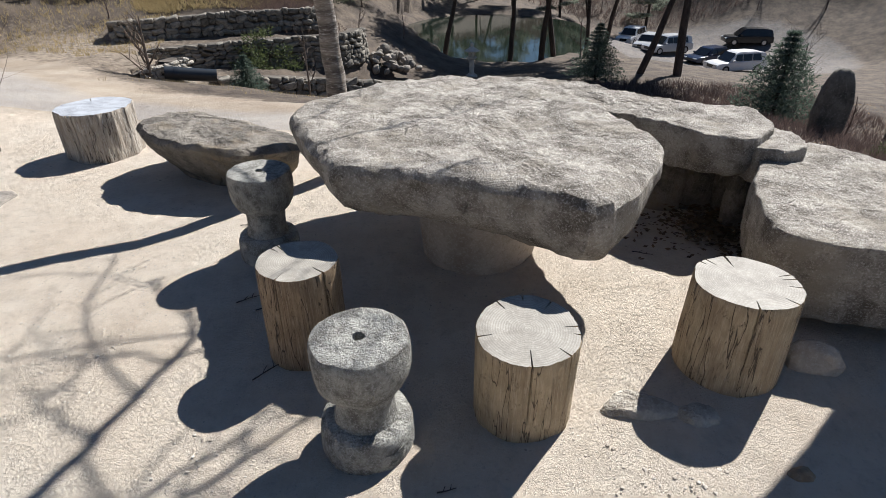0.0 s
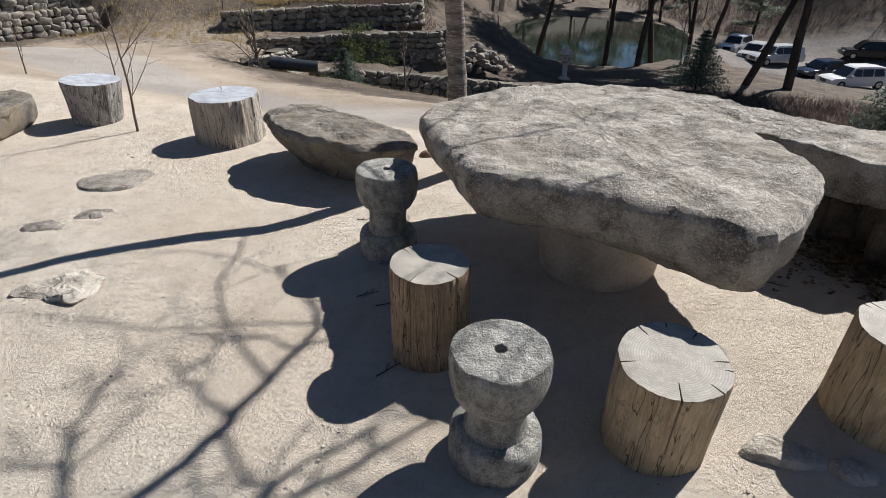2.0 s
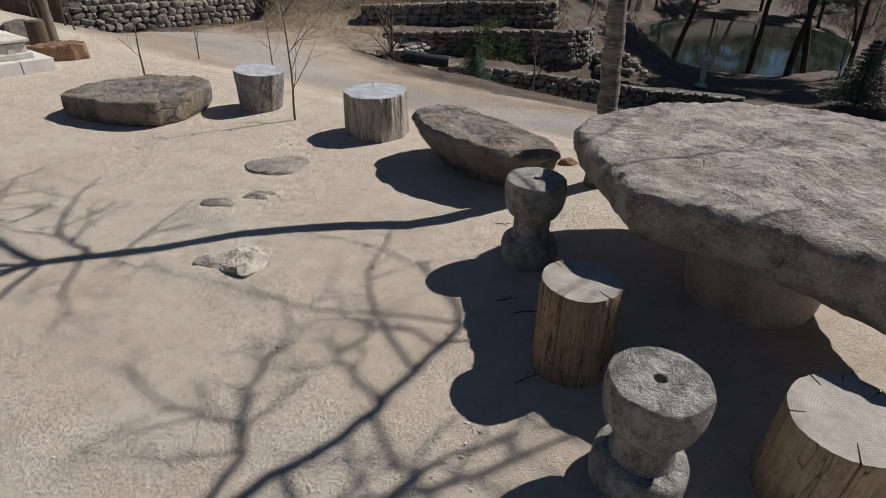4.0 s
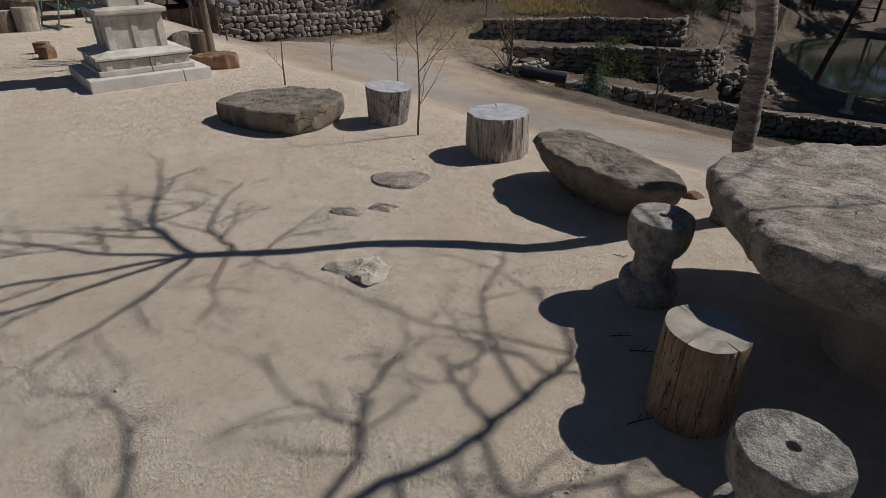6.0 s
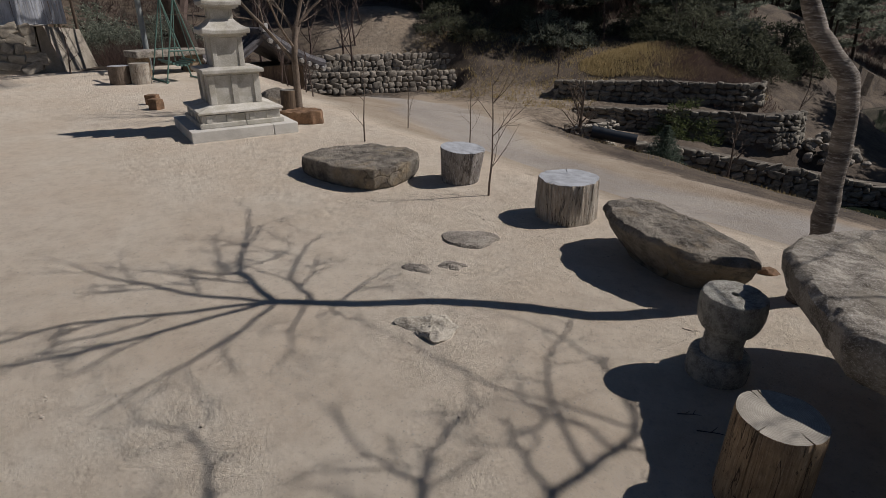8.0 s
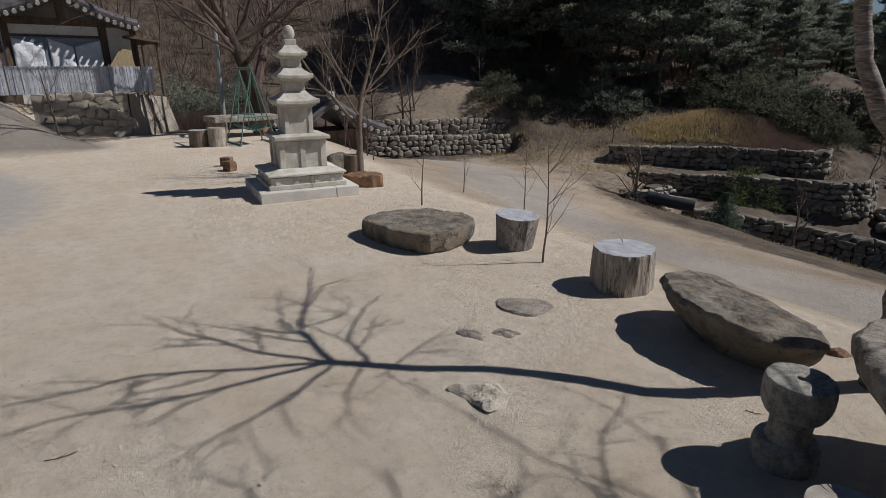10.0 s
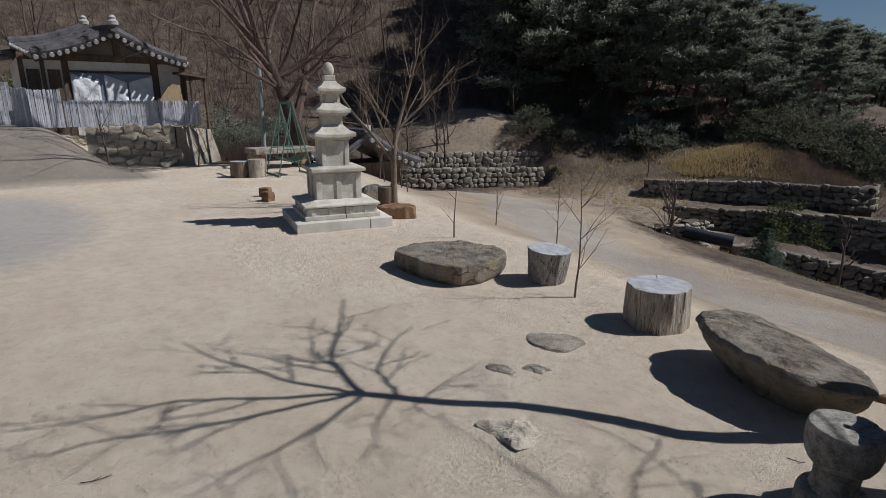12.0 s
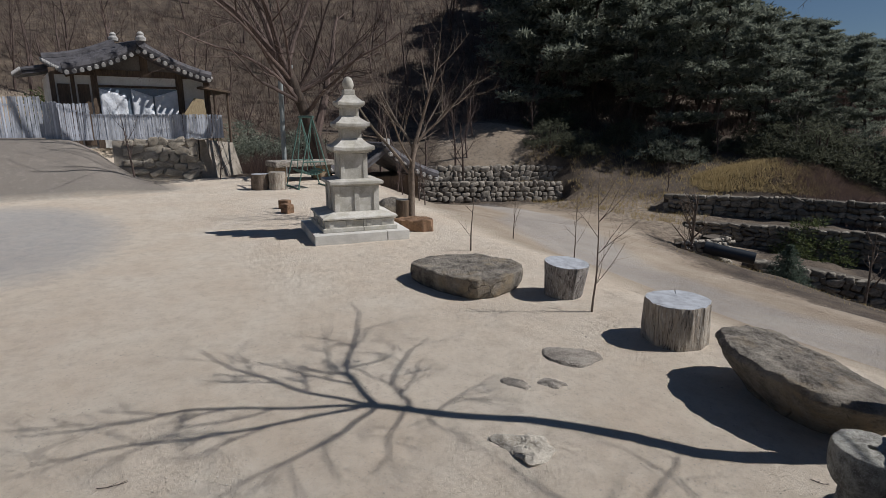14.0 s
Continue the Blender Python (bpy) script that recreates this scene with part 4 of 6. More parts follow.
# the pale-barked tree behind the table, whose bare crown shades the terrace
BIRCH = (-0.93, 4.1, -0.08)
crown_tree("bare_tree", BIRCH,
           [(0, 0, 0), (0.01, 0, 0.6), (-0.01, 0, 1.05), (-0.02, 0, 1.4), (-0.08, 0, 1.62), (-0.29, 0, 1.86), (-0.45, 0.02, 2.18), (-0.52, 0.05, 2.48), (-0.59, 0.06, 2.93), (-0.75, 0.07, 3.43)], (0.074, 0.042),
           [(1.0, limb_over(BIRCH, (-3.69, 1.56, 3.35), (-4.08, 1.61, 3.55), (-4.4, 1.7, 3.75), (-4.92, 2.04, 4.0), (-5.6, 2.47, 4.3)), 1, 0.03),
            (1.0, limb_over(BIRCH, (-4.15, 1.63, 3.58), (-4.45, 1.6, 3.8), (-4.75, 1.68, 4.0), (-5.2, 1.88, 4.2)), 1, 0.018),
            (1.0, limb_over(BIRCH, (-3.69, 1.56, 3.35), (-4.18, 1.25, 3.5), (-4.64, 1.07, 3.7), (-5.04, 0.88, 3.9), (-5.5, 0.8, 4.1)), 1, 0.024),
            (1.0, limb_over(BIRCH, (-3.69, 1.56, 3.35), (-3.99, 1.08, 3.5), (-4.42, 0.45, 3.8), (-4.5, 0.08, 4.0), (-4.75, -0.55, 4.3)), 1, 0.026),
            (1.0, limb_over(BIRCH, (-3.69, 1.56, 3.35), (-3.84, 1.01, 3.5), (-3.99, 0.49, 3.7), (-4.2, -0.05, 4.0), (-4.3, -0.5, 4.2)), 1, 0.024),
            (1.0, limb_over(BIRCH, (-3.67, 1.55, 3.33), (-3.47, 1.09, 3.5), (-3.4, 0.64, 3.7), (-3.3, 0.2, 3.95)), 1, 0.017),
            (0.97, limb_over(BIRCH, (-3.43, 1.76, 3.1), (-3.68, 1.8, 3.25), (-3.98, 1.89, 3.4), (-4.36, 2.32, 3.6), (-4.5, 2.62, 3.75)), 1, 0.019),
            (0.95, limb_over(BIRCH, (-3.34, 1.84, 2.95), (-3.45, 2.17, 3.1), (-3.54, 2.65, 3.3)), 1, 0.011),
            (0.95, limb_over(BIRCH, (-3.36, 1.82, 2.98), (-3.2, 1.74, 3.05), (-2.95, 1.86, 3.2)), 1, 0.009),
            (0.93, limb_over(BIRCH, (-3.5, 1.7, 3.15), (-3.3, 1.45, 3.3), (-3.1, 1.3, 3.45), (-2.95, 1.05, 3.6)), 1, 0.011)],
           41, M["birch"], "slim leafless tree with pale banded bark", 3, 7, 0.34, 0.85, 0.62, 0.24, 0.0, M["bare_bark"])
# a second bare tree beyond the broad slab bench: unseen, added for its shade
OVERHANG = (3.0, 2.6, -0.1)


def local(*pts):
    return [Vector(p) - Vector(OVERHANG) for p in pts]


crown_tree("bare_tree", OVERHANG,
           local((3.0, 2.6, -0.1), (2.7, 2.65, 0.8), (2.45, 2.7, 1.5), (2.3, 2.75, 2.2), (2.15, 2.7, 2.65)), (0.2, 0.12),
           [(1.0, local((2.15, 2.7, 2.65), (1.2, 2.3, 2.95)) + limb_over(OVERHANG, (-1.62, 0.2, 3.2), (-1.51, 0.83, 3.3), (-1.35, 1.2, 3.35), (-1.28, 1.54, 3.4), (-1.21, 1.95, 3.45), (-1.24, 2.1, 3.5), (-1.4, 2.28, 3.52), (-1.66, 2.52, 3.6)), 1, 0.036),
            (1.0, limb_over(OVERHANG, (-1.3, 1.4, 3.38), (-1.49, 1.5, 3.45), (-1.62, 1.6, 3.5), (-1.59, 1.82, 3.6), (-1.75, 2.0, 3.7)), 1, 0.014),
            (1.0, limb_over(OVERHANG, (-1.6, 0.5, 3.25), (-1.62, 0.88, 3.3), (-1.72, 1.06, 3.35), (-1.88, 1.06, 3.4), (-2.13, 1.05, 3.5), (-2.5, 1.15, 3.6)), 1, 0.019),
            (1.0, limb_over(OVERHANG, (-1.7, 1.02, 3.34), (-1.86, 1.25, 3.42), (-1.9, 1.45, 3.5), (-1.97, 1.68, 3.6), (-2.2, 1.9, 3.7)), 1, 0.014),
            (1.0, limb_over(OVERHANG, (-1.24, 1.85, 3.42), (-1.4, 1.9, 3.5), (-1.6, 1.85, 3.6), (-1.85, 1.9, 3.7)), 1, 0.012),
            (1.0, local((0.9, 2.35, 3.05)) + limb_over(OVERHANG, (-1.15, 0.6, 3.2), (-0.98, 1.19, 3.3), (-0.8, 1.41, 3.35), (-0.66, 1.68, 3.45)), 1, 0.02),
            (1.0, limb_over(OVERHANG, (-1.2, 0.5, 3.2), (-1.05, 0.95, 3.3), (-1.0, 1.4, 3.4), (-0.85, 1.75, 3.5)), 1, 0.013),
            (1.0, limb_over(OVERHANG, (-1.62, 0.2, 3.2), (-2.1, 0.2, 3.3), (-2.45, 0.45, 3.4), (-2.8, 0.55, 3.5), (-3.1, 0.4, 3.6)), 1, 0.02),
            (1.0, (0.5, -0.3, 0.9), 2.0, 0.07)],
           43, M["bare_bark"], "unseen leafless tree overhanging the benches, added for its shade", 2, 8, 0.30, 1.05, 0.62, 0.34, 0.0)


def sapling(x, y, h, r, seed, label, multi=1, per=6):
    rng = random.Random(seed)
    tr = thing("sapling", pose(x, y, ground_at(x, y) - 0.03), label, "sapling", "saplings along the terrace edge")
    v, f = [], []
    pts = limb(rng, (0, 0, 0), (0.05, 0, 1), h, 0.06, 0.12, 9)
    tube(v, f, pts, [r * (1 - 0.85 * i / 9) for i in range(10)], 7)
    mesh_object("trunk", v, f, M["bare_bark"], tr)
    for k in range(per):
        v, f = [], []
        p = pts[2 + k * 6 // per]
        a = rng.random() * 6.28
        branch_out(rng, v, f, limb(rng, p, (math.cos(a) * 0.8, math.sin(a) * 0.8, 0.9), h * rng.uniform(0.25, 0.42), 0.15, 0.06, 6), r * 0.34, r * 0.12, 1, 4, 0.45, 0.15, 0.05)
        mesh_object("branch", v, f, M["bare_bark"], tr)
    return tr


sapling(-4.06, 4.5, 1.55, 0.013, 71, "thin leafless sapling beside a stump seat", per=9)
sapling(-7.1, 5.3, 1.15, 0.014, 72, "thin leafless sapling behind a flat boulder", per=2)
sapling(-6.9, 7.6, 1.3, 0.012, 73, "twiggy leafless sapling at the terrace edge", per=6)
sapling(-8.2, 7.3, 1.0, 0.012, 74, "twiggy leafless sapling at the terrace edge", per=5)
sapling(-10.0, 17.2, 2.6, 0.09, 75, "small leafless tree beside the culvert", per=12)
sapling(-4.7, 16.1, 2.0, 0.04, 76, "slender leafless tree beside the track", per=8)

# ---- pagoda ----
def pagoda():
    pg = thing("stone_pagoda", pose(-9.44, 4.44, 0, 0, 0, 74.8), "pale granite three-storey pagoda on a stepped base", "pagoda")
    def block(name, hw, z0, z1, mat, bevel=0.012, rough=0.006, split=False, hd=None):
        hd = hd or hw
        spans = [(-hw, hw)] if not split else [(-hw, -0.004 + split), (0.004 + split, hw)]
        for a, b in spans:
            bm = bmesh.new()
            box(bm, a, b, -hd, hd, z0, z1, bevel)
            bmesh.ops.subdivide_edges(bm, edges=list(bm.edges), cuts=2, use_grid_fill=True)
            roughen(bm, rough, 5, z0 * 7 + a)
            part(name, bm, mat, pg)
    st = M["pagoda_stone"]
    block("plinth", 0.82, -0.05, 0.165, M["pagoda_new"], 0.01, 0.003, 0.42)
    block("lower_base", 0.65, 0.165, 0.24, st, 0.012, 0.006, 0.05)
    block("lower_base", 0.605, 0.24, 0.36, st, 0.006, 0.004, 0.05)
    for k in (-0.5, -0.2, 0.15, 0.42):
        for s in (0, 1, 2, 3):
            bm = bmesh.new()
            box(bm, k - 0.04, k + 0.04, -0.62, -0.585, 0.24, 0.36, 0.004)
            p = part("base_pilaster", bm, st, pg)
            p.rotation_euler = (0, 0, s * math.pi / 2)
    def cap(name, hw, z0, z1, hw_top, eave, corner=0.0, split=False):
        """A roof or cap stone: an eave band, corners that lift, and slopes drawn in to the top."""
        bm = bmesh.new()
        rings = []
        m = 8
        def ring(w, z, lift):
            out = []
            for s in range(4):
                for i in range(m):
                    t = -1 + 2 * i / m
                    x, y = ((t, -1), (1, t), (-t, 1), (-1, -t))[s]
                    k = abs(t) ** 3
                    out.append(bm.verts.new((x * w, y * w, z + lift * k)))
            return out
        rings = [ring(hw * 0.62, z0 - eave * 0.9, 0), ring(hw * 0.74, z0 - eave * 0.9, 0), ring(hw * 0.75, z0 - eave * 0.5, 0), ring(hw * 0.86, z0 - eave * 0.5, 0), ring(hw * 0.87, z0, corner * 0.4),
                 ring(hw * 0.985, z0, corner * 0.6), ring(hw, z0 + 0.01, corner), ring(hw, z0 + eave, corner), ring(hw * 0.985, z0 + eave + 0.012, corner)]
        for u in (0.25, 0.5, 0.75, 1.0):
            rings.append(ring(hw * 0.985 + (hw_top - hw * 0.985) * u, z0 + eave + 0.012 + (z1 - z0 - eave - 0.012) * u ** 1.35, corner * (1 - u) ** 2))
        for a, b in zip(rings[:-1], rings[1:]):
            for i in range(4 * m):
                j = (i + 1) % (4 * m)
                bm.faces.new((a[i], a[j], b[j], b[i]))
        bm.faces.new(rings[-1])
        bm.faces.new(rings[0][::-1])
        roughen(bm, 0.008, 6, z0 * 9)
        part(name, bm, st, pg)
    cap("base_cap", 0.655, 0.375, 0.475, 0.43, 0.03)
    block("upper_base", 0.38, 0.47, 0.915, st, 0.006, 0.003)
    for s in range(4):
        for k in (-0.345, 0.0, 0.345):
            bm = bmesh.new()
            box(bm, k - 0.045, k + 0.045, -0.402, -0.37, 0.475, 0.915, 0.004)
            part("corner_pilaster", bm, st, pg).rotation_euler = (0, 0, s * math.pi / 2)
    cap("base_slab", 0.468, 0.945, 1.03, 0.3, 0.05)
    def body(hw, z0, z1, pil):
        block("storey_body", hw, z0, z1, st, 0.005, 0.003)
        for s in range(4):
            for k in (-1, 1):
                bm = bmesh.new()
                box(bm, k * (hw - pil / 2) - pil / 2, k * (hw - pil / 2) + pil / 2, -hw - 0.014, -hw + 0.02, z0, z1, 0.003)
                part("corner_pilaster", bm, st, pg).rotation_euler = (0, 0, s * math.pi / 2)
    body(0.232, 1.025, 1.46, 0.066)
    cap("roof_stone", 0.355, 1.51, 1.73, 0.165, 0.05, 0.03)
    body(0.158, 1.72, 1.875, 0.045)
    cap("roof_stone", 0.29, 1.915, 2.11, 0.135, 0.045, 0.026)
    body(0.13, 2.1, 2.235, 0.04)
    cap("roof_stone", 0.232, 2.27, 2.45, 0.1, 0.04, 0.026)
    block("finial_base", 0.098, 2.44, 2.545, st, 0.02, 0.004)
    v, f = lathe([(0.06, 2.54), (0.085, 2.57), (0.098, 2.62), (0.09, 2.68), (0.06, 2.735), (0.02, 2.76)], 24, 3.0, 0.03)
    mesh_object("finial_jewel", v, f, st, pg)
    return pg


pagoda()
stone_rock("boulder", [(-9.6, 5.35), (-9.2, 5.22), (-8.8, 5.5), (-8.72, 5.75), (-9.0, 5.92), (-9.5, 5.8)], slab_profile(0.2, -0.2, 0.85, 1.0, 8, 0.02), M["rust_stone"],
           "low rust-brown boulder beside the pagoda", "boulder", 19.0, 0.05, 3, 0.06, (0.05, 0.0), n=70)
stone_rock("boulder", [(-11.2, 5.9), (-10.7, 5.75), (-10.5, 6.2), (-10.8, 6.6), (-11.3, 6.4)], boulder_profile(0.35, -0.2, 12, 0.35, 0.9, 0.4), M["granite_dark"],
           "grey boulder at the terrace edge", "boulder", 20.0, 0.04, 3, 0.05, n=60)
log_stool(-10.15, 6.0, 0.42, 0.16, 17, 40, M["dark_wood"] if "dark_wood" in M else M["bare_bark"], M["cut_pale"], "dark stump at the foot of a bare tree", group="", name="stump", cracks=3)
log_stool(-16.6, 5.75, 0.52, 0.24, 18, 40, M["grey_bark"], M["cut_pale"], "pale upright log beside the swing", group="upright logs", name="log", cracks=3)
log_stool(-16.9, 5.35, 0.46, 0.26, 19, 90, M["bare_bark"], M["cut_grey"], "dark upright log beside the swing", group="upright logs", name="log", cracks=3)


def brick_block(x, y, turn, s, seed):
    bm = bmesh.new()
    box(bm, -s, s, -s * 0.8, s * 0.8, -0.02, s * 1.7, 0.02)
    bmesh.ops.subdivide_edges(bm, edges=list(bm.edges), cuts=2, use_grid_fill=True)
    roughen(bm, 0.015, 8, seed)
    ob = part("wood_block", bm, M["rust_stone"], None)
    ob.location, ob.rotation_euler = (x, y, 0), (0, 0, turn)
    tagged(ob, "short reddish-brown wooden block on sand", "wood block", "wood blocks")


brick_block(-12.35, 4.35, 0.3, 0.12, 1.0)
brick_block(-13.0, 4.55, 0.8, 0.12, 2.0)

# twisted bare tree at the terrace edge behind the pagoda
crown_tree("bare_tree", (-10.0, 6.1, -0.15), [(0, 0, 0), (-0.03, 0.03, 0.7), (0.02, 0.0, 1.2), (0.0, 0.1, 1.7)], (0.075, 0.05),
           [(1.0, (0.1, 0.35, 1.0), 2.0, 0.04), (0.62, (-0.2, -0.45, 1.0), 2.4, 0.04), (1.0, (0.3, 0.8, 0.7), 1.8, 0.03), (0.85, (-0.2, 0.6, 0.8), 1.6, 0.025), (0.8, (0.3, -0.7, 0.8), 1.7, 0.026),
            (0.95, (-0.5, -0.1, 0.9), 1.8, 0.03)],
           51, M["bare_bark"], "leafless tree with forking pinkish-brown limbs", 2, 6, 0.5, 0.7, 0.5, 0.12, 0.03)
# old tree behind the swing
crown_tree("bare_tree", (-19.0, 8.3, -0.1), [(0, 0, 0), (0.0, -0.1, 1.1), (-0.1, -0.45, 2.3), (-0.2, -1.0, 3.7)], (0.3, 0.17),
           [(1.0, (0.2, -0.4, 0.9), 4.8, 0.12), (0.45, (0.1, 0.35, 1.0), 4.6, 0.17), (0.8, (0.4, -0.8, 0.6), 3.4, 0.08), (0.9, (0.4, 0.9, 0.6), 3.8, 0.09), (0.7, (0.7, 0.2, 0.6), 3.2, 0.08),
            (1.0, (-0.3, 0.2, 0.9), 4.8, 0.1), (0.85, (0.3, 1.0, 0.35), 4.2, 0.08), (0.75, (0.2, -0.9, 0.4), 3.6, 0.07), (0.95, (0.6, -0.3, 0.7), 3.2, 0.07), (0.9, (0.1, 0.7, 0.9), 3.6, 0.08),
            (0.98, (-0.4, -0.6, 0.7), 3.4, 0.08), (0.95, (0.6, -0.5, 0.6), 5.0, 0.07), (0.85, (0.45, -0.75, 0.5), 4.6, 0.06), (1.0, (-0.5, -0.5, 0.9), 7.0, 0.11), (1.0, (-0.1, -0.7, 0.9), 6.5, 0.11), (0.9, (-0.75, -0.15, 0.75), 7.0, 0.10), (1.0, (-0.3, -0.2, 1.0), 6.5, 0.11)],
           52, M["dark_bark"], "large old leafless tree with spreading dark limbs", 3, 6, 0.50, 0.85, 0.36, 0.16, 0.02, M["hill_bark"])

# ---- house above the retaining wall ----
M["plaster"] = varied("plaster", (0.72, 0.71, 0.68), (0.58, 0.56, 0.52), (0.8, 0.8, 0.78), 1.5, 25, 0.9, 0.2, 0.004)
# gable plaster darkened to hold the shade under the eaves
M["earth_plaster"] = varied("earth_plaster", (0.20, 0.18, 0.16), (0.12, 0.105, 0.095), (0.26, 0.24, 0.215), 1.5, 25, 0.9, 0.2, 0.004)
M["tile"] = varied("tile", (0.105, 0.10, 0.11), (0.045, 0.043, 0.047), (0.18, 0.172, 0.185), 3, 30, 0.75, 0.4, 0.005)
M["tile_end"] = varied("tile_end", (0.45, 0.44, 0.42), (0.28, 0.27, 0.26), (0.55, 0.55, 0.53), 8, 40, 0.85, 0.3, 0.004)
M["fence"] = varied("fence", (0.46, 0.485, 0.54), (0.27, 0.285, 0.32), (0.58, 0.61, 0.67), 4, 40, 0.85, 0.4, 0.004, stretch=(1, 1, 0.2), per_object=0.35)
M["sheet"] = varied("sheet", (0.78, 0.80, 0.84), (0.62, 0.65, 0.70), (0.85, 0.86, 0.87), 2.5, 14, 0.35, 0.8, 0.03)
M["glassy"] = plain("glassy", (0.20, 0.25, 0.31), 0.25)
M["straw"] = varied("straw", (0.42, 0.33, 0.2), (0.28, 0.21, 0.12), (0.52, 0.43, 0.29), 5, 50, 0.9, 0.6, 0.01, stretch=(1, 6, 1))
M["green_metal"] = plain("green_metal", (0.10, 0.19, 0.16), 0.55)
M["pole"] = plain("pole", (0.30, 0.33, 0.33), 0.7)
M["black_pipe"] = plain("black_pipe", (0.02, 0.026, 0.034), 0.35)
M["hose"] = plain("hose", (0.10, 0.13, 0.19), 0.45)


def rod(name, parent, a, b, r, material, sides=8):
    v, f = [], []
    a, b = Vector(a), Vector(b)
    tube(v, f, [a, (a + b) / 2, b], [r, r, r], sides)
    return mesh_object(name, v, f, material, parent)


def tiled_slope(parent, ridge_a, ridge_b, eave_a, eave_b, cols, sag=0.12):
    """One slope of a tiled roof: a thick bed and half-round cover tiles running down it, with pale round ends."""
    ra, rb, ea, eb = (Vector(p) for p in (ridge_a, ridge_b, eave_a, eave_b))
    nrm = (rb - ra).cross(ea - ra).normalized()
    if nrm.z < 0:
        nrm = -nrm
    def at(u, s):
        p = ra.lerp(rb, u).lerp(ea.lerp(eb, u), s)
        return p - Vector((0, 0, sag * 4 * s * (1 - s)))
    v, f = [], []
    for i in range(7):
        for u in (0, 1):
            v += [at(u, i / 6), at(u, i / 6) - nrm * 0.14]
    for i in range(6):
        a = i * 4
        f += [(a, a + 2, a + 6, a + 4), (a + 1, a + 5, a + 7, a + 3), (a, a + 4, a + 5, a + 1), (a + 2, a + 3, a + 7, a + 6)]
    f += [(0, 1, 3, 2), (24, 26, 27, 25)]
    mesh_object("tile_bed", v, f, M["tile"], parent, smooth=False)
    for c in range(cols + 1):
        u = c / cols
        tv, tf = [], []
        tube(tv, tf, [at(u, s / 8) + nrm * 0.02 for s in range(9)], [0.075] * 9, 8)
        t = mesh_object("cover_tile", tv, tf, M["tile"], parent)
        e = at(u, 1) + nrm * 0.02
        d = (at(u, 1) - at(u, 0.9)).normalized()
        cv, cf = [], []
        tube(cv, cf, [e, e + d * 0.05], [0.085, 0.085], 10)
        mesh_object("tile_end", cv, cf, M["tile_end"], t)


def verge(parent, a, b, n):
    a, b = Vector(a), Vector(b)
    v, f = [], []
    pts = [a.lerp(b, i / 10) - Vector((0, 0, 0.13 * 4 * (i / 10) * (1 - i / 10))) + Vector((0.02, 0, 0.1)) for i in range(11)]
    tube(v, f, pts, [0.16] * 11, 9)
    row = mesh_object("verge_ridge", v, f, M["tile"], parent)
    for i in range(n):
        t = (i + 0.5) / n
        p = a.lerp(b, t) - Vector((0, 0, 0.13 * 4 * t * (1 - t) + 0.05)) + Vector((0.1, 0, 0))
        v, f = [], []
        tube(v, f, [p, p + Vector((0.12, 0, -0.03))], [0.075, 0.07], 10)
        mesh_object("tile_end", v, f, M["tile_end"], row)


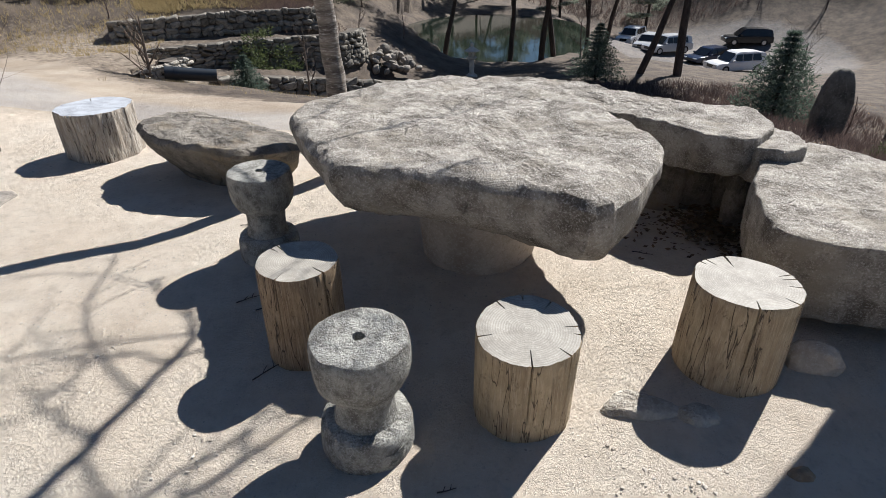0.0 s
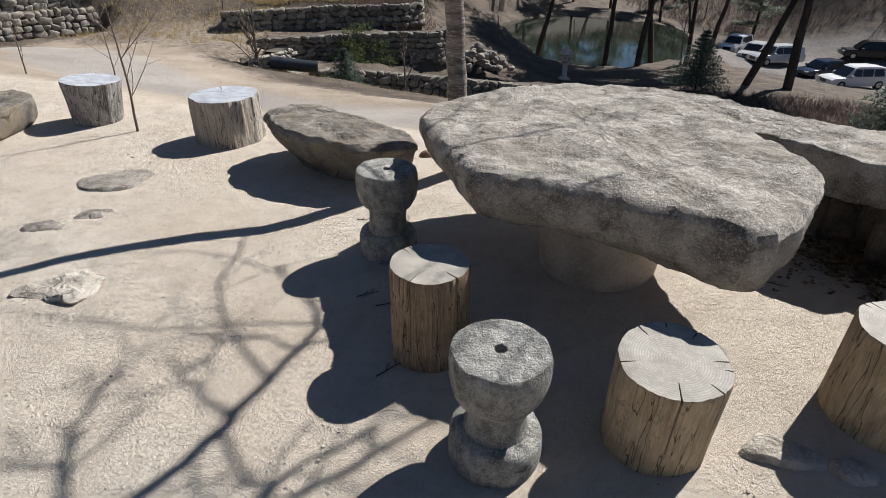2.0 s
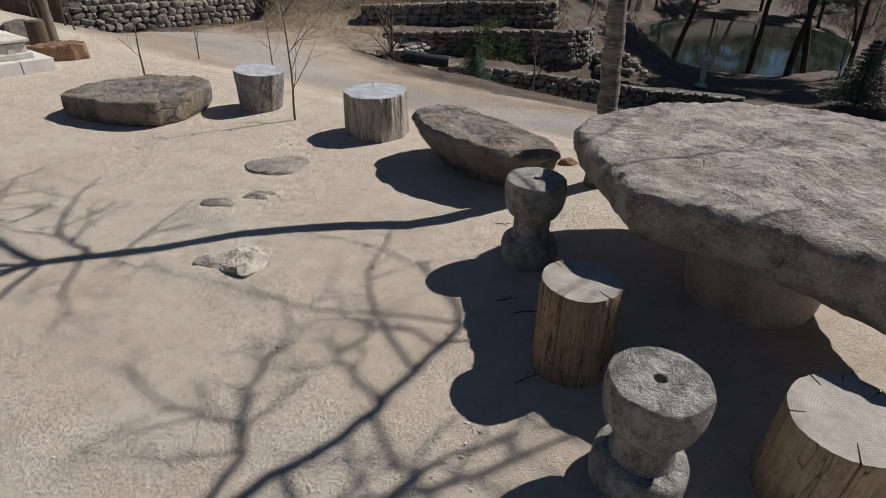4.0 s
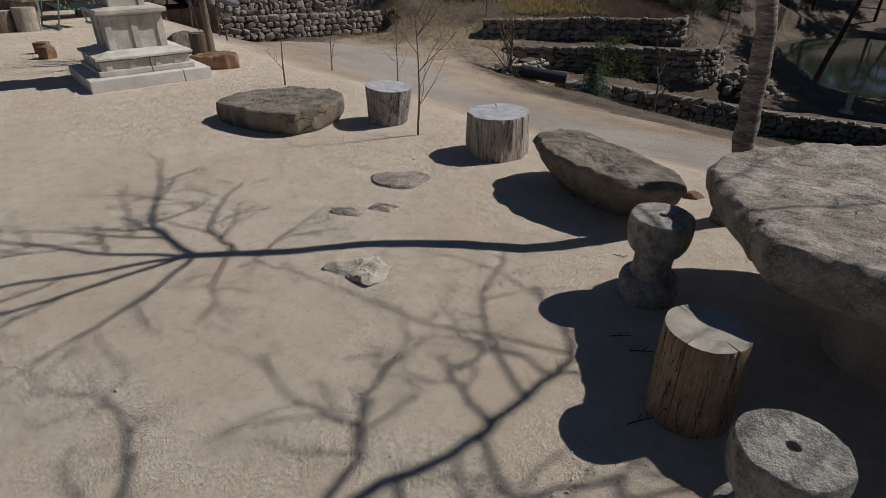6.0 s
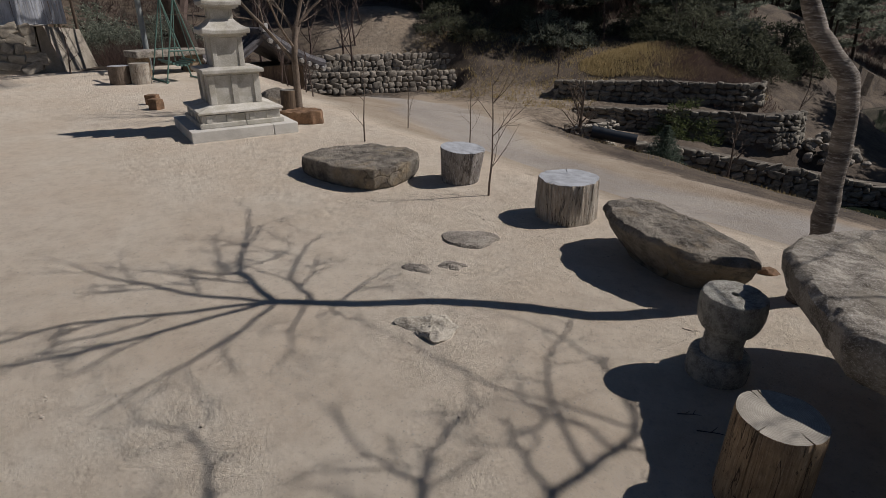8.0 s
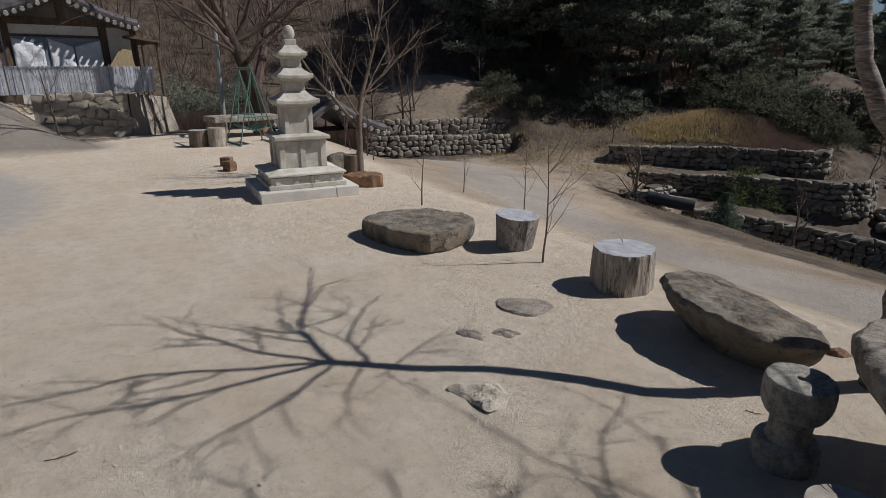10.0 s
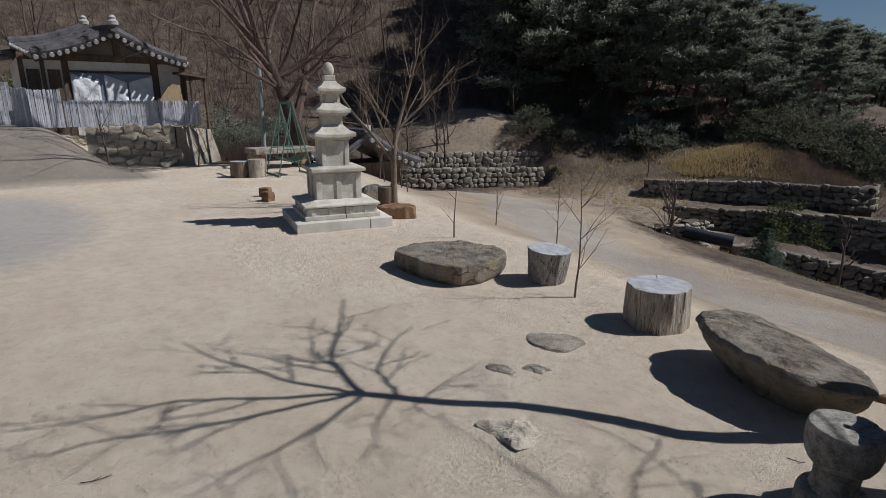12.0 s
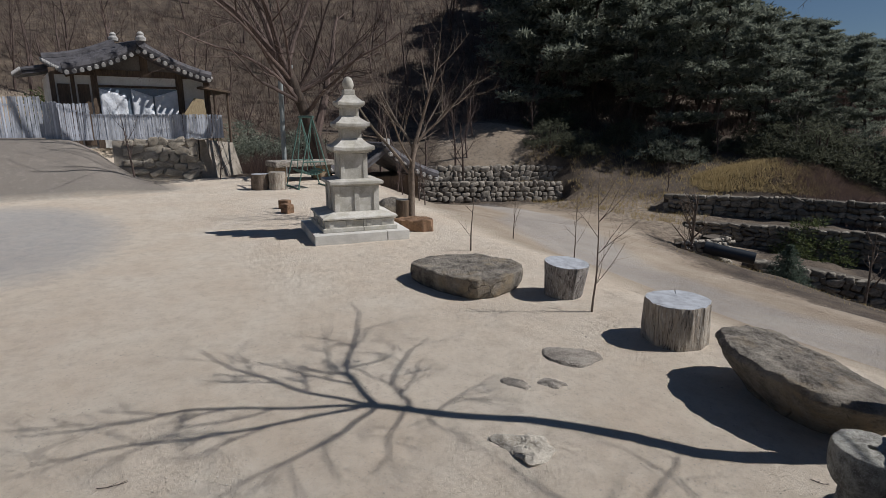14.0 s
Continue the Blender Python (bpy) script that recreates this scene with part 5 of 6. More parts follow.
def house():
    hs = thing("tiled_house", pose(0, 0, 0), "small old house with dark tiled gable roof and white plaster", "house")
    x = -24.1
    box_part("plaster_wall", (x - 4.5, x, 0.9, 6.0, 1.0, 3.55), M["plaster"], hs)
    for nm, d in (("timber_beam", (x, x + 0.06, 0.9, 6.0, 3.5, 3.72)), ("timber_beam", (x, x + 0.05, 2.1, 6.0, 2.0, 2.12)), ("timber_post", (x, x + 0.07, 2.1, 2.3, 1.0, 3.5)),
                  ("timber_post", (x, x + 0.07, 4.85, 5.1, 1.0, 3.5)), ("timber_post", (x, x + 0.07, 5.85, 6.05, 1.0, 3.5)), ("timber_post", (x, x + 0.07, 0.9, 1.05, 1.0, 3.5)),
                  ("timber_post", (x, x + 0.06, 1.5, 1.62, 1.0, 3.5)), ("timber_beam", (x, x + 0.05, 2.3, 4.85, 3.12, 3.2))):
        box_part(nm, d, M["dark_wood"], hs)
    bm = bmesh.new()
    tri = [bm.verts.new(p) for p in ((x, 1.2, 3.72), (x, 6.1, 3.72), (x, 3.75, 4.4), (x - 0.1, 1.2, 3.72), (x - 0.1, 6.1, 3.72), (x - 0.1, 3.75, 4.4))]
    for q in ((0, 1, 2), (5, 4, 3), (0, 3, 4, 1), (1, 4, 5, 2), (2, 5, 3, 0)):
        bm.faces.new([tri[i] for i in q])
    part("gable_panel", bm, M["earth_plaster"], hs)
    box_part("gable_post", (x, x + 0.06, 3.7, 3.95, 3.72, 4.3), M["dark_wood"], hs)
    for k in (-1, 1):
        rod("gable_board", hs, (x + 0.12, 3.75, 4.38), (x + 0.12, 3.75 + k * 2.4, 3.5), 0.1, M["dark_wood"], 6)
    box_part("plaster_strip", (x, x + 0.1, 2.3, 4.9, 1.9, 2.08), M["plaster"], hs)
    win = box_part("window", (x + 0.02, x + 0.09, 2.35, 4.82, 2.12, 3.1), M["glassy"], hs, label="window behind loose plastic sheeting")
    for y0, y1, sd in ((2.3, 3.15, 1.0), (3.3, 4.0, 4.0), (4.05, 4.85, 2.0)):
        v, f = [], []
        for j in range(11):
            for i in range(11):
                yy, zz = y0 + (y1 - y0) * i / 10, 2.1 + (0.98 - 0.25 * (i / 10 if sd != 2.0 else 1 - i / 10)) * j / 10
                v.append((x + 0.13 + 0.05 * noise.noise(Vector((yy * 4, zz * 4, sd))), yy, zz))
        f = [(j * 11 + i, j * 11 + i + 1, (j + 1) * 11 + i + 1, (j + 1) * 11 + i) for j in range(10) for i in range(10)]
        s = mesh_object("plastic_sheet", v, f, M["sheet"], win)
        s.modifiers.new("thick", "SOLIDIFY").thickness = 0.004
    for y0 in (1.1, 1.68):
        box_part("door", (x + 0.01, x + 0.05, y0, y0 + 0.36, 1.1, 3.2), M["dark_wood"], hs)
    # roof: front gable slopes
    rf, rb = (x + 0.7, 3.66, 4.45), (x - 1.5, 3.16, 4.72)
    lf, lb = (x + 0.7, 1.26, 3.58), (x - 1.5, 0.85, 4.05)
    ef, eb = (x + 0.7, 5.95, 3.5), (x - 4.0, 5.9, 3.6)
    tiled_slope(hs, rf, rb, lf, lb, 9)
    tiled_slope(hs, rf, (x - 4.0, 3.2, 4.72), ef, eb, 14)
    verge(hs, rb, lb, 11)
    verge(hs, rf, lf, 11)
    verge(hs, rf, ef, 11)
    rod("roof_ridge", hs, (x + 1.05, 3.66, 4.57), (x - 4.0, 3.0, 4.8), 0.14, M["tile"], 8)
    for p in ((x + 1.0, 3.66, 4.64), (x - 1.5, 3.16, 4.86)):
        v, f = lathe([(0.05, 0), (0.16, 0.02), (0.17, 0.12), (0.1, 0.2), (0.12, 0.25), (0.05, 0.33)], 14, 1.0, 0.05)
        o = mesh_object("ridge_end", v, f, M["tile_end"], hs)
        o.location = p
    # side wing roof on the far left and lean-to on the right
    tiled_slope(hs, (x - 1.6, 3.1, 4.62), (x - 4.5, 3.0, 4.62), (x - 1.6, 0.2, 3.7), (x - 4.5, 0.0, 3.7), 9)
    bm = bmesh.new()
    box(bm, x - 2.0, x + 0.6, 5.6, 6.7, 3.1, 3.18, 0.01)
    for vv in bm.verts:
        vv.co.z += (6.0 - vv.co.y) * 0.14
    part("lean_to_roof", bm, M["dark_wood"], hs)
    for y in (6.1, 6.6):
        rod("lean_to_post", hs, (x + 0.45, y, 0.9), (x + 0.45, y, 3.1), 0.05, M["dark_wood"])
    bm = bmesh.new()
    for q in ((0.5, 4.9, 2.15), (0.5, 5.75, 2.1), (0.5, 5.7, 2.75), (0.5, 5.35, 2.8)):
        bm.verts.new((x + q[0], q[1], q[2]))
        bm.verts.new((x + q[0] - 0.05, q[1], q[2]))
    bmesh.ops.convex_hull(bm, input=list(bm.verts))
    part("leaning_board", bm, M["straw"], hs)
    return hs


house()


def slat_fence():
    fn = thing("slat_fence", pose(0, 0, 0), "weathered grey fence of close upright slats", "fence")
    bm = bmesh.new()
    box(bm, -0.012, 0.012, -0.024, 0.024, 0.0, 1.0, 0.003)
    slat = bpy.data.meshes.new("slat")
    bm.to_mesh(slat)
    bm.free()
    slat.materials.append(M["fence"])
    rng = random.Random(4)
    runs = [((-22.4, -1.6), (-22.4, 0.5), 1.45, 1.25), ((-22.4, 0.5), (-22.1, 0.9), 1.4, 1.15), ((-22.0, 0.9), (-22.0, 1.75), 1.35, 1.15), ((-22.0, 1.78), (-21.6, 5.75), 1.36, 0.82)]
    for (x0, y0), (x1, y1), z, h in runs:
        n = int(math.hypot(x1 - x0, y1 - y0) / 0.052)
        turn = math.atan2(y1 - y0, x1 - x0) - math.pi / 2
        for i in range(n):
            t = (i + 0.5) / n
            o = new("slat", slat)
            o.parent = fn
            o.location = (x0 + (x1 - x0) * t + rng.uniform(-0.01, 0.01), y0 + (y1 - y0) * t, z)
            o.rotation_euler = (rng.uniform(-0.02, 0.02), 0, turn + rng.uniform(-0.15, 0.15))
            o.scale = (1, 1, h * rng.uniform(0.985, 1.015))
        for k in (0.2, 0.8):
            rod("rail", fn, (x0 - 0.03, y0, z + h * k), (x1 - 0.03, y1, z + h * k), 0.025, M["fence"], 6)
    return fn


slat_fence()


def stone_wall(name, path, z_foot, z_top, label, size=0.34, depth=0.45, seed=1, material=None, batter=0.12, mortar=None, limit=300, proud=0.24):
    """A wall of separate rough stones before a core, along a plan path. z_foot and z_top: at each point of the path."""
    w = thing(name, pose(0, 0, 0), label, "stone wall", kind="structure")
    material = material or M["wall_stone"]
    rng = random.Random(seed)
    P = np.array(path, float)
    seg = np.linalg.norm(np.diff(P, axis=0), axis=1)
    s = np.r_[0, np.cumsum(seg)]
    def at(d):
        i = min(int(np.searchsorted(s, d, side="right")) - 1, len(seg) - 1)
        i = max(i, 0)
        t = (d - s[i]) / seg[i]
        p = P[i] + (P[i + 1] - P[i]) * t
        d2 = (P[i + 1] - P[i]) / seg[i]
        return p, d2, z_foot[i] + (z_foot[i + 1] - z_foot[i]) * t, z_top[i] + (z_top[i + 1] - z_top[i]) * t
    v, f = [], []
    steps = max(8, int(s[-1] / 0.5))
    for i in range(steps + 1):
        p, d, a, b = at(s[-1] * i / steps)
        n = np.array((d[1], -d[0]))
        for off, z in ((0.0, a - 0.3), (-batter, b - 0.04), (-batter - depth, b - 0.04), (-depth - batter, a - 0.3)):
            v.append((*(p + n * off), z))
    for i in range(steps):
        for k in range(4):
            j = (k + 1) % 4
            f.append((i * 4 + k, (i + 1) * 4 + k, (i + 1) * 4 + j, i * 4 + j))
    f += [(3, 2, 1, 0), tuple(steps * 4 + k for k in range(4))]
    mesh_object("core", v, f, mortar or M["wall_core"], w, smooth=False)
    shapes = []
    for k in range(6):
        bm = bmesh.new()
        box(bm, -0.5, 0.5, -0.5, 0.5, -0.5, 0.5, 0.27)
        for q in bm.verts:
            q.co += noise.noise_vector(q.co * 1.7 + Vector((k * 5.0, seed, 0))) * 0.24
        me = bpy.data.meshes.new("stone")
        bm.to_mesh(me)
        bm.free()
        me.polygons.foreach_set("use_smooth", [True] * len(me.polygons))
        me.materials.append(material)
        shapes.append(me)
    count, tall = 0, max(b - a for a, b in zip(z_foot, z_top))
    rows = max(1, int(round(tall / (size * 0.72))))
    for r in range(rows):
        d = rng.uniform(0, size)
        while d < s[-1] - 0.1 and count < limit:
            wd = size * rng.uniform(0.5, 1.6)
            p, way, a, b = at(min(d + wd / 2, s[-1] - 0.01))
            n = np.array((way[1], -way[0]))
            hh = (b - a) / rows
            o = new("stone", shapes[rng.randrange(6)])
            o.parent = w
            t = (r + 0.5) / rows
            q = p + n * (0.02 - batter * t + rng.uniform(-0.03, 0.03))
            o.location = (q[0], q[1], a + (b - a) * t + rng.uniform(-0.03, 0.03))
            o.rotation_euler = (rng.uniform(-0.2, 0.2), rng.uniform(-0.35, 0.35), math.atan2(way[1], way[0]) + rng.uniform(-0.1, 0.1))
            o.scale = (wd * 0.97, proud, hh * rng.uniform(0.75, 1.3))
            d += wd
            count += 1
    return w


M["wall_stone"] = varied("wall_stone", (0.31, 0.275, 0.23), (0.13, 0.115, 0.095), (0.44, 0.405, 0.35), 2.2, 16, 0.9, 0.7, 0.02, per_object=0.7)
M["wall_core"] = varied("wall_core", (0.12, 0.10, 0.08), (0.05, 0.04, 0.03), (0.18, 0.15, 0.12), 3, 30, 0.95, 0.5, 0.01)
# darker copy of wall_stone: shade painted into stone turned from the sun
M["mossy_stone"] = varied("mossy_stone", (0.25, 0.225, 0.185), (0.085, 0.077, 0.06), (0.37, 0.34, 0.29), 2.2, 16, 0.9, 0.7, 0.02, per_object=0.8)
M["faced_stone"] = varied("faced_stone", (0.42, 0.375, 0.305), (0.20, 0.175, 0.14), (0.52, 0.47, 0.40), 1.4, 20, 0.9, 0.6, 0.02, per_object=0.25)

stone_wall("wall_house", [(-21.6, 2.2), (-21.2, 4.75)], [0.3, 0.0], [1.36, 1.38], "mortared fieldstone retaining wall below the fence", 0.4, 0.6, 3, M["faced_stone"], 0.1, M["mortar"], 300, 0.06)
stone_wall("wall_house_end", [(-21.2, 4.75), (-21.0, 5.3), (-22.2, 6.6)], [0.0, 0.0, 0.0], [1.38, 1.36, 1.2], "pale battered end of the retaining wall", 0.7, 0.6, 4, M["mortar"], 0.42, M["mortar"], 0)
for run, label, size, seed in (("terrace_lower", "lower fieldstone terrace wall of fitted pale stones", 0.36, 5), ("terrace_upper", "upper fieldstone terrace wall of fitted pale stones", 0.36, 6),
                               ("mound", "dry-stone wall holding the grassy mound", 0.34, 7), ("middle", "mossy dry-stone wall of the middle terrace", 0.34, 8),
                               ("stream", "dark dry-stone wall along the stream", 0.36, 9), ("culvert", "short pale stone headwall at the culvert", 0.2, 10)):
    stone_wall("wall_" + run, *WALLS[run][:3], label, size, 0.6, seed, M["mossy_stone"] if run in ("mound", "middle", "stream") else M["pale_stone"] if run == "culvert" else M["wall_stone"])

pipe = thing("drain_pipe", pose(0, 0, 0), "thick black plastic drain pipe out of the culvert wall", "pipe")
v, f = [], []
for r, flip in ((0.2, 1), (0.17, -1)):
    tube(v, f, [Vector((-9.6, 17.4, -2.05)), Vector((-9.0, 17.7, -2.16)), Vector((-8.25, 18.05, -2.28))][::flip], [r] * 3, 20)
f = [q for q in f if len(q) == 4]
mesh_object("pipe_barrel", v, f, M["black_pipe"], pipe)
rod("pipe_collar", pipe, (-9.35, 17.52, -2.1), (-9.25, 17.57, -2.11), 0.215, M["black_pipe"], 20)
hose = thing("hose", pose(0, 0, 0), "long grey-blue hose lying beside the track", "hose")
v, f = [], []
tube(v, f, [Vector((x, y, ground_at(x, y) + 0.05)) for x, y in ((-1.2, 8.0), (-0.6, 7.7), (0.2, 7.55), (1.2, 7.6), (2.4, 7.5))], [0.05] * 5, 10)
mesh_object("hose_length", v, f, M["hose"] if "hose" in M else M["black_pipe"], hose)

# ---- swing, pole and tiled shelter ----
def swing():
    sw = thing("garden_swing", pose(-16.6, 6.75, 0, 0, 0, -4), "green metal garden swing with a slung seat", "swing")
    g = M["green_metal"]
    for x in (-0.55, 0.55):
        rod("leg", sw, (x, -0.55, -0.05), (x * 0.9, 0, 2.1), 0.02, g)
        rod("leg", sw, (x, 0.55, -0.05), (x * 0.9, 0, 2.1), 0.02, g)
        rod("side_bar", sw, (x * 0.97, -0.32, 0.8), (x * 0.97, 0.32, 0.8), 0.02, g)
        rod("hanger", sw, (x * 0.85, 0, 2.05), (x * 0.8, -0.2, 0.55), 0.015, g)
        rod("hanger", sw, (x * 0.85, 0, 2.05), (x * 0.8, 0.25, 0.6), 0.015, g)
    rod("top_bar", sw, (-0.6, 0, 2.1), (0.6, 0, 2.1), 0.035, g)
    for i in range(8):
        a = -0.9 + 1.8 * i / 7
        rod("seat_slat", sw, (-0.45, 0.4 * math.sin(a), 0.42 + 0.3 * (1 - math.cos(a))), (0.45, 0.4 * math.sin(a), 0.42 + 0.3 * (1 - math.cos(a))), 0.03, g, 6)
    for y in (-0.5, 0.5):
        rod("foot_bar", sw, (-0.55, y, 0.03), (0.55, y, 0.03), 0.025, g)


swing()
pl = thing("utility_pole", pose(-20.2, 7.4, 0), "slim grey-green utility pole with a small lamp arm", "pole")
rod("pole_shaft", pl, (0, 0, -0.1), (0, 0.05, 4.3), 0.085, M["pole"], 12)
rod("lamp_arm", pl, (0, 0.05, 3.75), (0.1, 0.3, 3.82), 0.03, M["pole"], 8)
box_part("lamp_head", (0.05, 0.2, 0.2, 0.45, 3.76, 3.88), M["pole"], pl, 0.02)


def shelter():
    sh = thing("tiled_shelter", pose(0, 0, 0), "low dark shelter with a tiled roof below the terrace", "shelter")
    a, b = (-17.0, 9.7, 1.05), (-19.0, 9.7, 1.05)
    tiled_slope(sh, a, b, (-16.6, 11.6, 0.0), (-18.6, 11.6, 0.0), 7, 0.1)
    tiled_slope(sh, a, b, (-17.0, 8.3, 0.3), (-19.0, 8.3, 0.3), 7, 0.1)
    verge(sh, a, (-16.6, 11.6, 0.0), 8)
    rod("roof_ridge", sh, (-16.9, 9.7, 1.15), (-19.0, 9.7, 1.15), 0.12, M["tile"], 8)
    box_part("ridge_end", (-17.0, -16.8, 9.6, 9.8, 1.15, 1.4), M["tile_end"], sh, 0.03)
    box_part("shelter_wall", (-18.8, -17.2, 8.7, 11.2, -1.8, 0.1), M["dark_wood"], sh)


shelter()
bench = thing("stone_ledge", pose(-18.6, 7.2, 0), "rough stone ledge on blocks behind the swing", "stone ledge")
box_part("ledge_slab", (-0.5, 0.5, -0.9, 1.2, 0.5, 0.68), M["granite"], bench, 0.04)
for yy in (-0.7, 0.9):
    box_part("ledge_block", (-0.35, 0.35, yy - 0.2, yy + 0.2, -0.05, 0.5), M["granite_tan"], bench, 0.04)

# ---- water ----
def water_material():
    m, nt, bsdf, co = start_mat("water", 0.04)
    bsdf.inputs["Base Color"].default_value = (0.012, 0.018, 0.012, 1)
    bsdf.inputs["IOR"].default_value = 1.33
    bump(nt, bsdf, noise_tex(nt, co, 5.0, 4, 0.6), 0.08, 0.02)
    return m


M["water"] = water_material()
def water_sheet(name, x, y, rx, ry, z, label, seed):
    bm = bmesh.new()
    vs = []
    for k in range(64):
        a = 2 * math.pi * k / 64
        w = 1 + 0.12 * noise.noise(Vector((math.cos(a) * 1.5, math.sin(a) * 1.5, seed)))
        vs.append(bm.verts.new((math.cos(a) * rx * w, math.sin(a) * ry * w, 0)))
    bm.faces.new(vs)
    ob = part(name, bm, M["water"], None)
    ob.location = (x, y, z)
    return tagged(ob, label, "water", kind="structure")


water_sheet("water_pond", POND[0], POND[1], POND[2] * 1.1, POND[3] * 1.1, -5.55, "still dark pond reflecting trees and sky", 2.0)
water_sheet("water_stream", -2.0, 23.7, 5.2, 2.0, -5.0, "dark shaded pool of the stream", 5.0)

# ---- evergreens ----
M["pine_needles"] = island_material("pine_needles", (0.11, 0.13, 0.105), (0.36, 0.385, 0.30), 0.9, 0.5)
M["fir_needles"] = island_material("fir_needles", (0.06, 0.085, 0.065), (0.18, 0.23, 0.175), 0.9, 0.45)
M["edge_needles"] = island_material("edge_needles", (0.06, 0.066, 0.044), (0.19, 0.20, 0.135), 0.9, 0.45)
M["shrub_needles"] = island_material("shrub_needles", (0.05, 0.066, 0.026), (0.15, 0.18, 0.07), 0.9, 0.4)


def needle_clump(rng, v, f, c, rx, rz, n, length, width):
    for _ in range(n):
        a, e = rng.random() * 6.283, rng.uniform(-0.5, 1.2)
        r = rng.random() ** 0.5
        p = c + Vector((math.cos(a) * rx * r, math.sin(a) * rx * r, rng.uniform(-1, 1) * rz))
        d = Vector((math.cos(a) * math.cos(e), math.sin(a) * math.cos(e), math.sin(e)))
        s = d.orthogonal().normalized()
        s.rotate(Matrix.Rotation(rng.random() * 6.28, 3, d))
        b = len(v)
        v += [p - s * width, p + s * width, p + d * length * rng.uniform(0.6, 1.2)]
        f.append((b, b + 1, b + 2))


def pine_meshes(seed, h, low=0.4, wide=0.26, branches=20):
    rng = random.Random(seed)
    tv, tf, cv, cf = [], [], [], []
    pts = limb(rng, (0, 0, -0.4), (rng.uniform(-0.15, 0.15), rng.uniform(-0.15, 0.15), 1), h + 0.2, 0.07, 0.12, 10)
    tube(tv, tf, pts, [h * 0.016 * (1 - 0.8 * i / 10) + 0.02 for i in range(11)], 8, seed, 0.2)
    for k in range(branches):
        u = low + (1 - low) * (k + rng.random()) / branches
        i = min(int(u * 10), 9)
        p = pts[i].lerp(pts[i + 1], u * 10 - i)
        a = k * 2.4 + rng.uniform(-0.5, 0.5)
        ln = h * wide * (1.15 - 0.75 * (u - low) / (1 - low)) * rng.uniform(0.6, 1.15)
        br = limb(rng, p, (math.cos(a), math.sin(a), rng.uniform(-0.05, 0.35)), ln, 0.15, 0.03, 5)
        tube(tv, tf, br, [h * 0.005 * (1 - 0.15 * j) for j in range(6)], 4)
        for j in range(2, 6):
            for _ in range(3):
                c = br[j] + Vector((rng.uniform(-1, 1), rng.uniform(-1, 1), rng.uniform(-0.1, 0.35))) * h * 0.035
                needle_clump(rng, cv, cf, c, h * 0.06, h * 0.012, 28, h * 0.032, h * 0.0068)
    needle_clump(rng, cv, cf, pts[-1], h * 0.05, h * 0.05, 60, h * 0.045, h * 0.008)
    def mk(name, v, f, m):
        me = bpy.data.meshes.new(name)
        me.from_pydata([tuple(q) for q in v], [], f)
        me.materials.append(m)
        return me
    return mk("trunk", tv, tf, M["dark_bark"]), mk("crown", cv, cf, M["pine_needles"])


def plant(name, meshes, x, y, turn, scale, label, category, group="", z=None):
    t = thing(name, pose(x, y, ground_at(x, y) if z is None else z, 0, 0, turn) @ Matrix.Diagonal((scale, scale, scale, 1)), label, category, group)
    for me in meshes:
        o = new(me.name.split(".")[0], me)
        o.parent = t
    return t


PINES = [pine_meshes(100 + k, 11.0, (0.3, 0.5, 0.14, 0.2, 0.55)[k], 0.27, 24) for k in range(5)]
rng = random.Random(77)
spots = []
while len(spots) < 190:
    az, d = radians(rng.uniform(9, 47)), 36 + 42 * rng.random() ** 1.5
    x, y = -0.4 - d * math.sin(az), -0.3 + d * math.cos(az)
    if d < 44 and math.degrees(az) < 16 or (math.degrees(az) > 46 and d < 52):
        continue
    if all((x - a) ** 2 + (y - b) ** 2 > 6 for a, b in spots):
        spots.append((x, y))
for x, y in spots:
    d, side = math.hypot(x, y), math.degrees(math.atan2(-x, y))
    rise = 5.7 + (side - 16.3) * 0.4 + rng.uniform(-1.4, 0.3)
    tall = (math.tan(radians(max(rise, 3.0))) * d + 2.0 - ground_at(x, y)) / 11.2
    kind, turn = (rng.randrange(2, 4) if d < 45 and rng.random() < 0.6 else rng.randrange(5)), rng.uniform(0, 360)
    if tall < 0.3:
        continue
    plant("pine_tree", PINES[kind], x, y, turn, min(tall, 1.3), "tall dark pine with a bare trunk on the slope", "pine tree", "pine wood on the hillside")
# pines round the pond and the car park
for x, y, s, k in ((2.3, 38, 0.9, 1), (4.2, 37.6, 1.0, 4), (5.1, 38.6, 0.95, 1), (-2.0, 37.5, 0.85, 4), (-6.4, 36.5, 0.6, 1), (6.9, 37.2, 0.8, 4), (7.8, 36.6, 0.8, 1), (8.1, 28.9, 0.95, 4), (9.8, 28.3, 1.1, 1),
                   (-9, 50, 0.75, 0), (-5, 66, 0.8, 2), (0, 68, 0.75, 0), (4, 67, 0.8, 3), (9, 66, 0.8, 2), (-11, 60, 0.8, 3), (13, 70, 0.9, 0), (-8, 57, 0.7, 2), (20, 72, 0.9, 2), (2, 74, 0.9, 1), (-3, 76, 0.9, 2), (-12, 70, 0.9, 3)):
    t = plant("pine_tree", PINES[k], x, y, rng.uniform(0, 360), s, "dark-trunked pine near the pond", "pine tree", "pines round the pond")
    t.rotation_euler[0] += rng.uniform(-0.18, 0.18)
    t.rotation_euler[1] += rng.uniform(-0.2, 0.2)


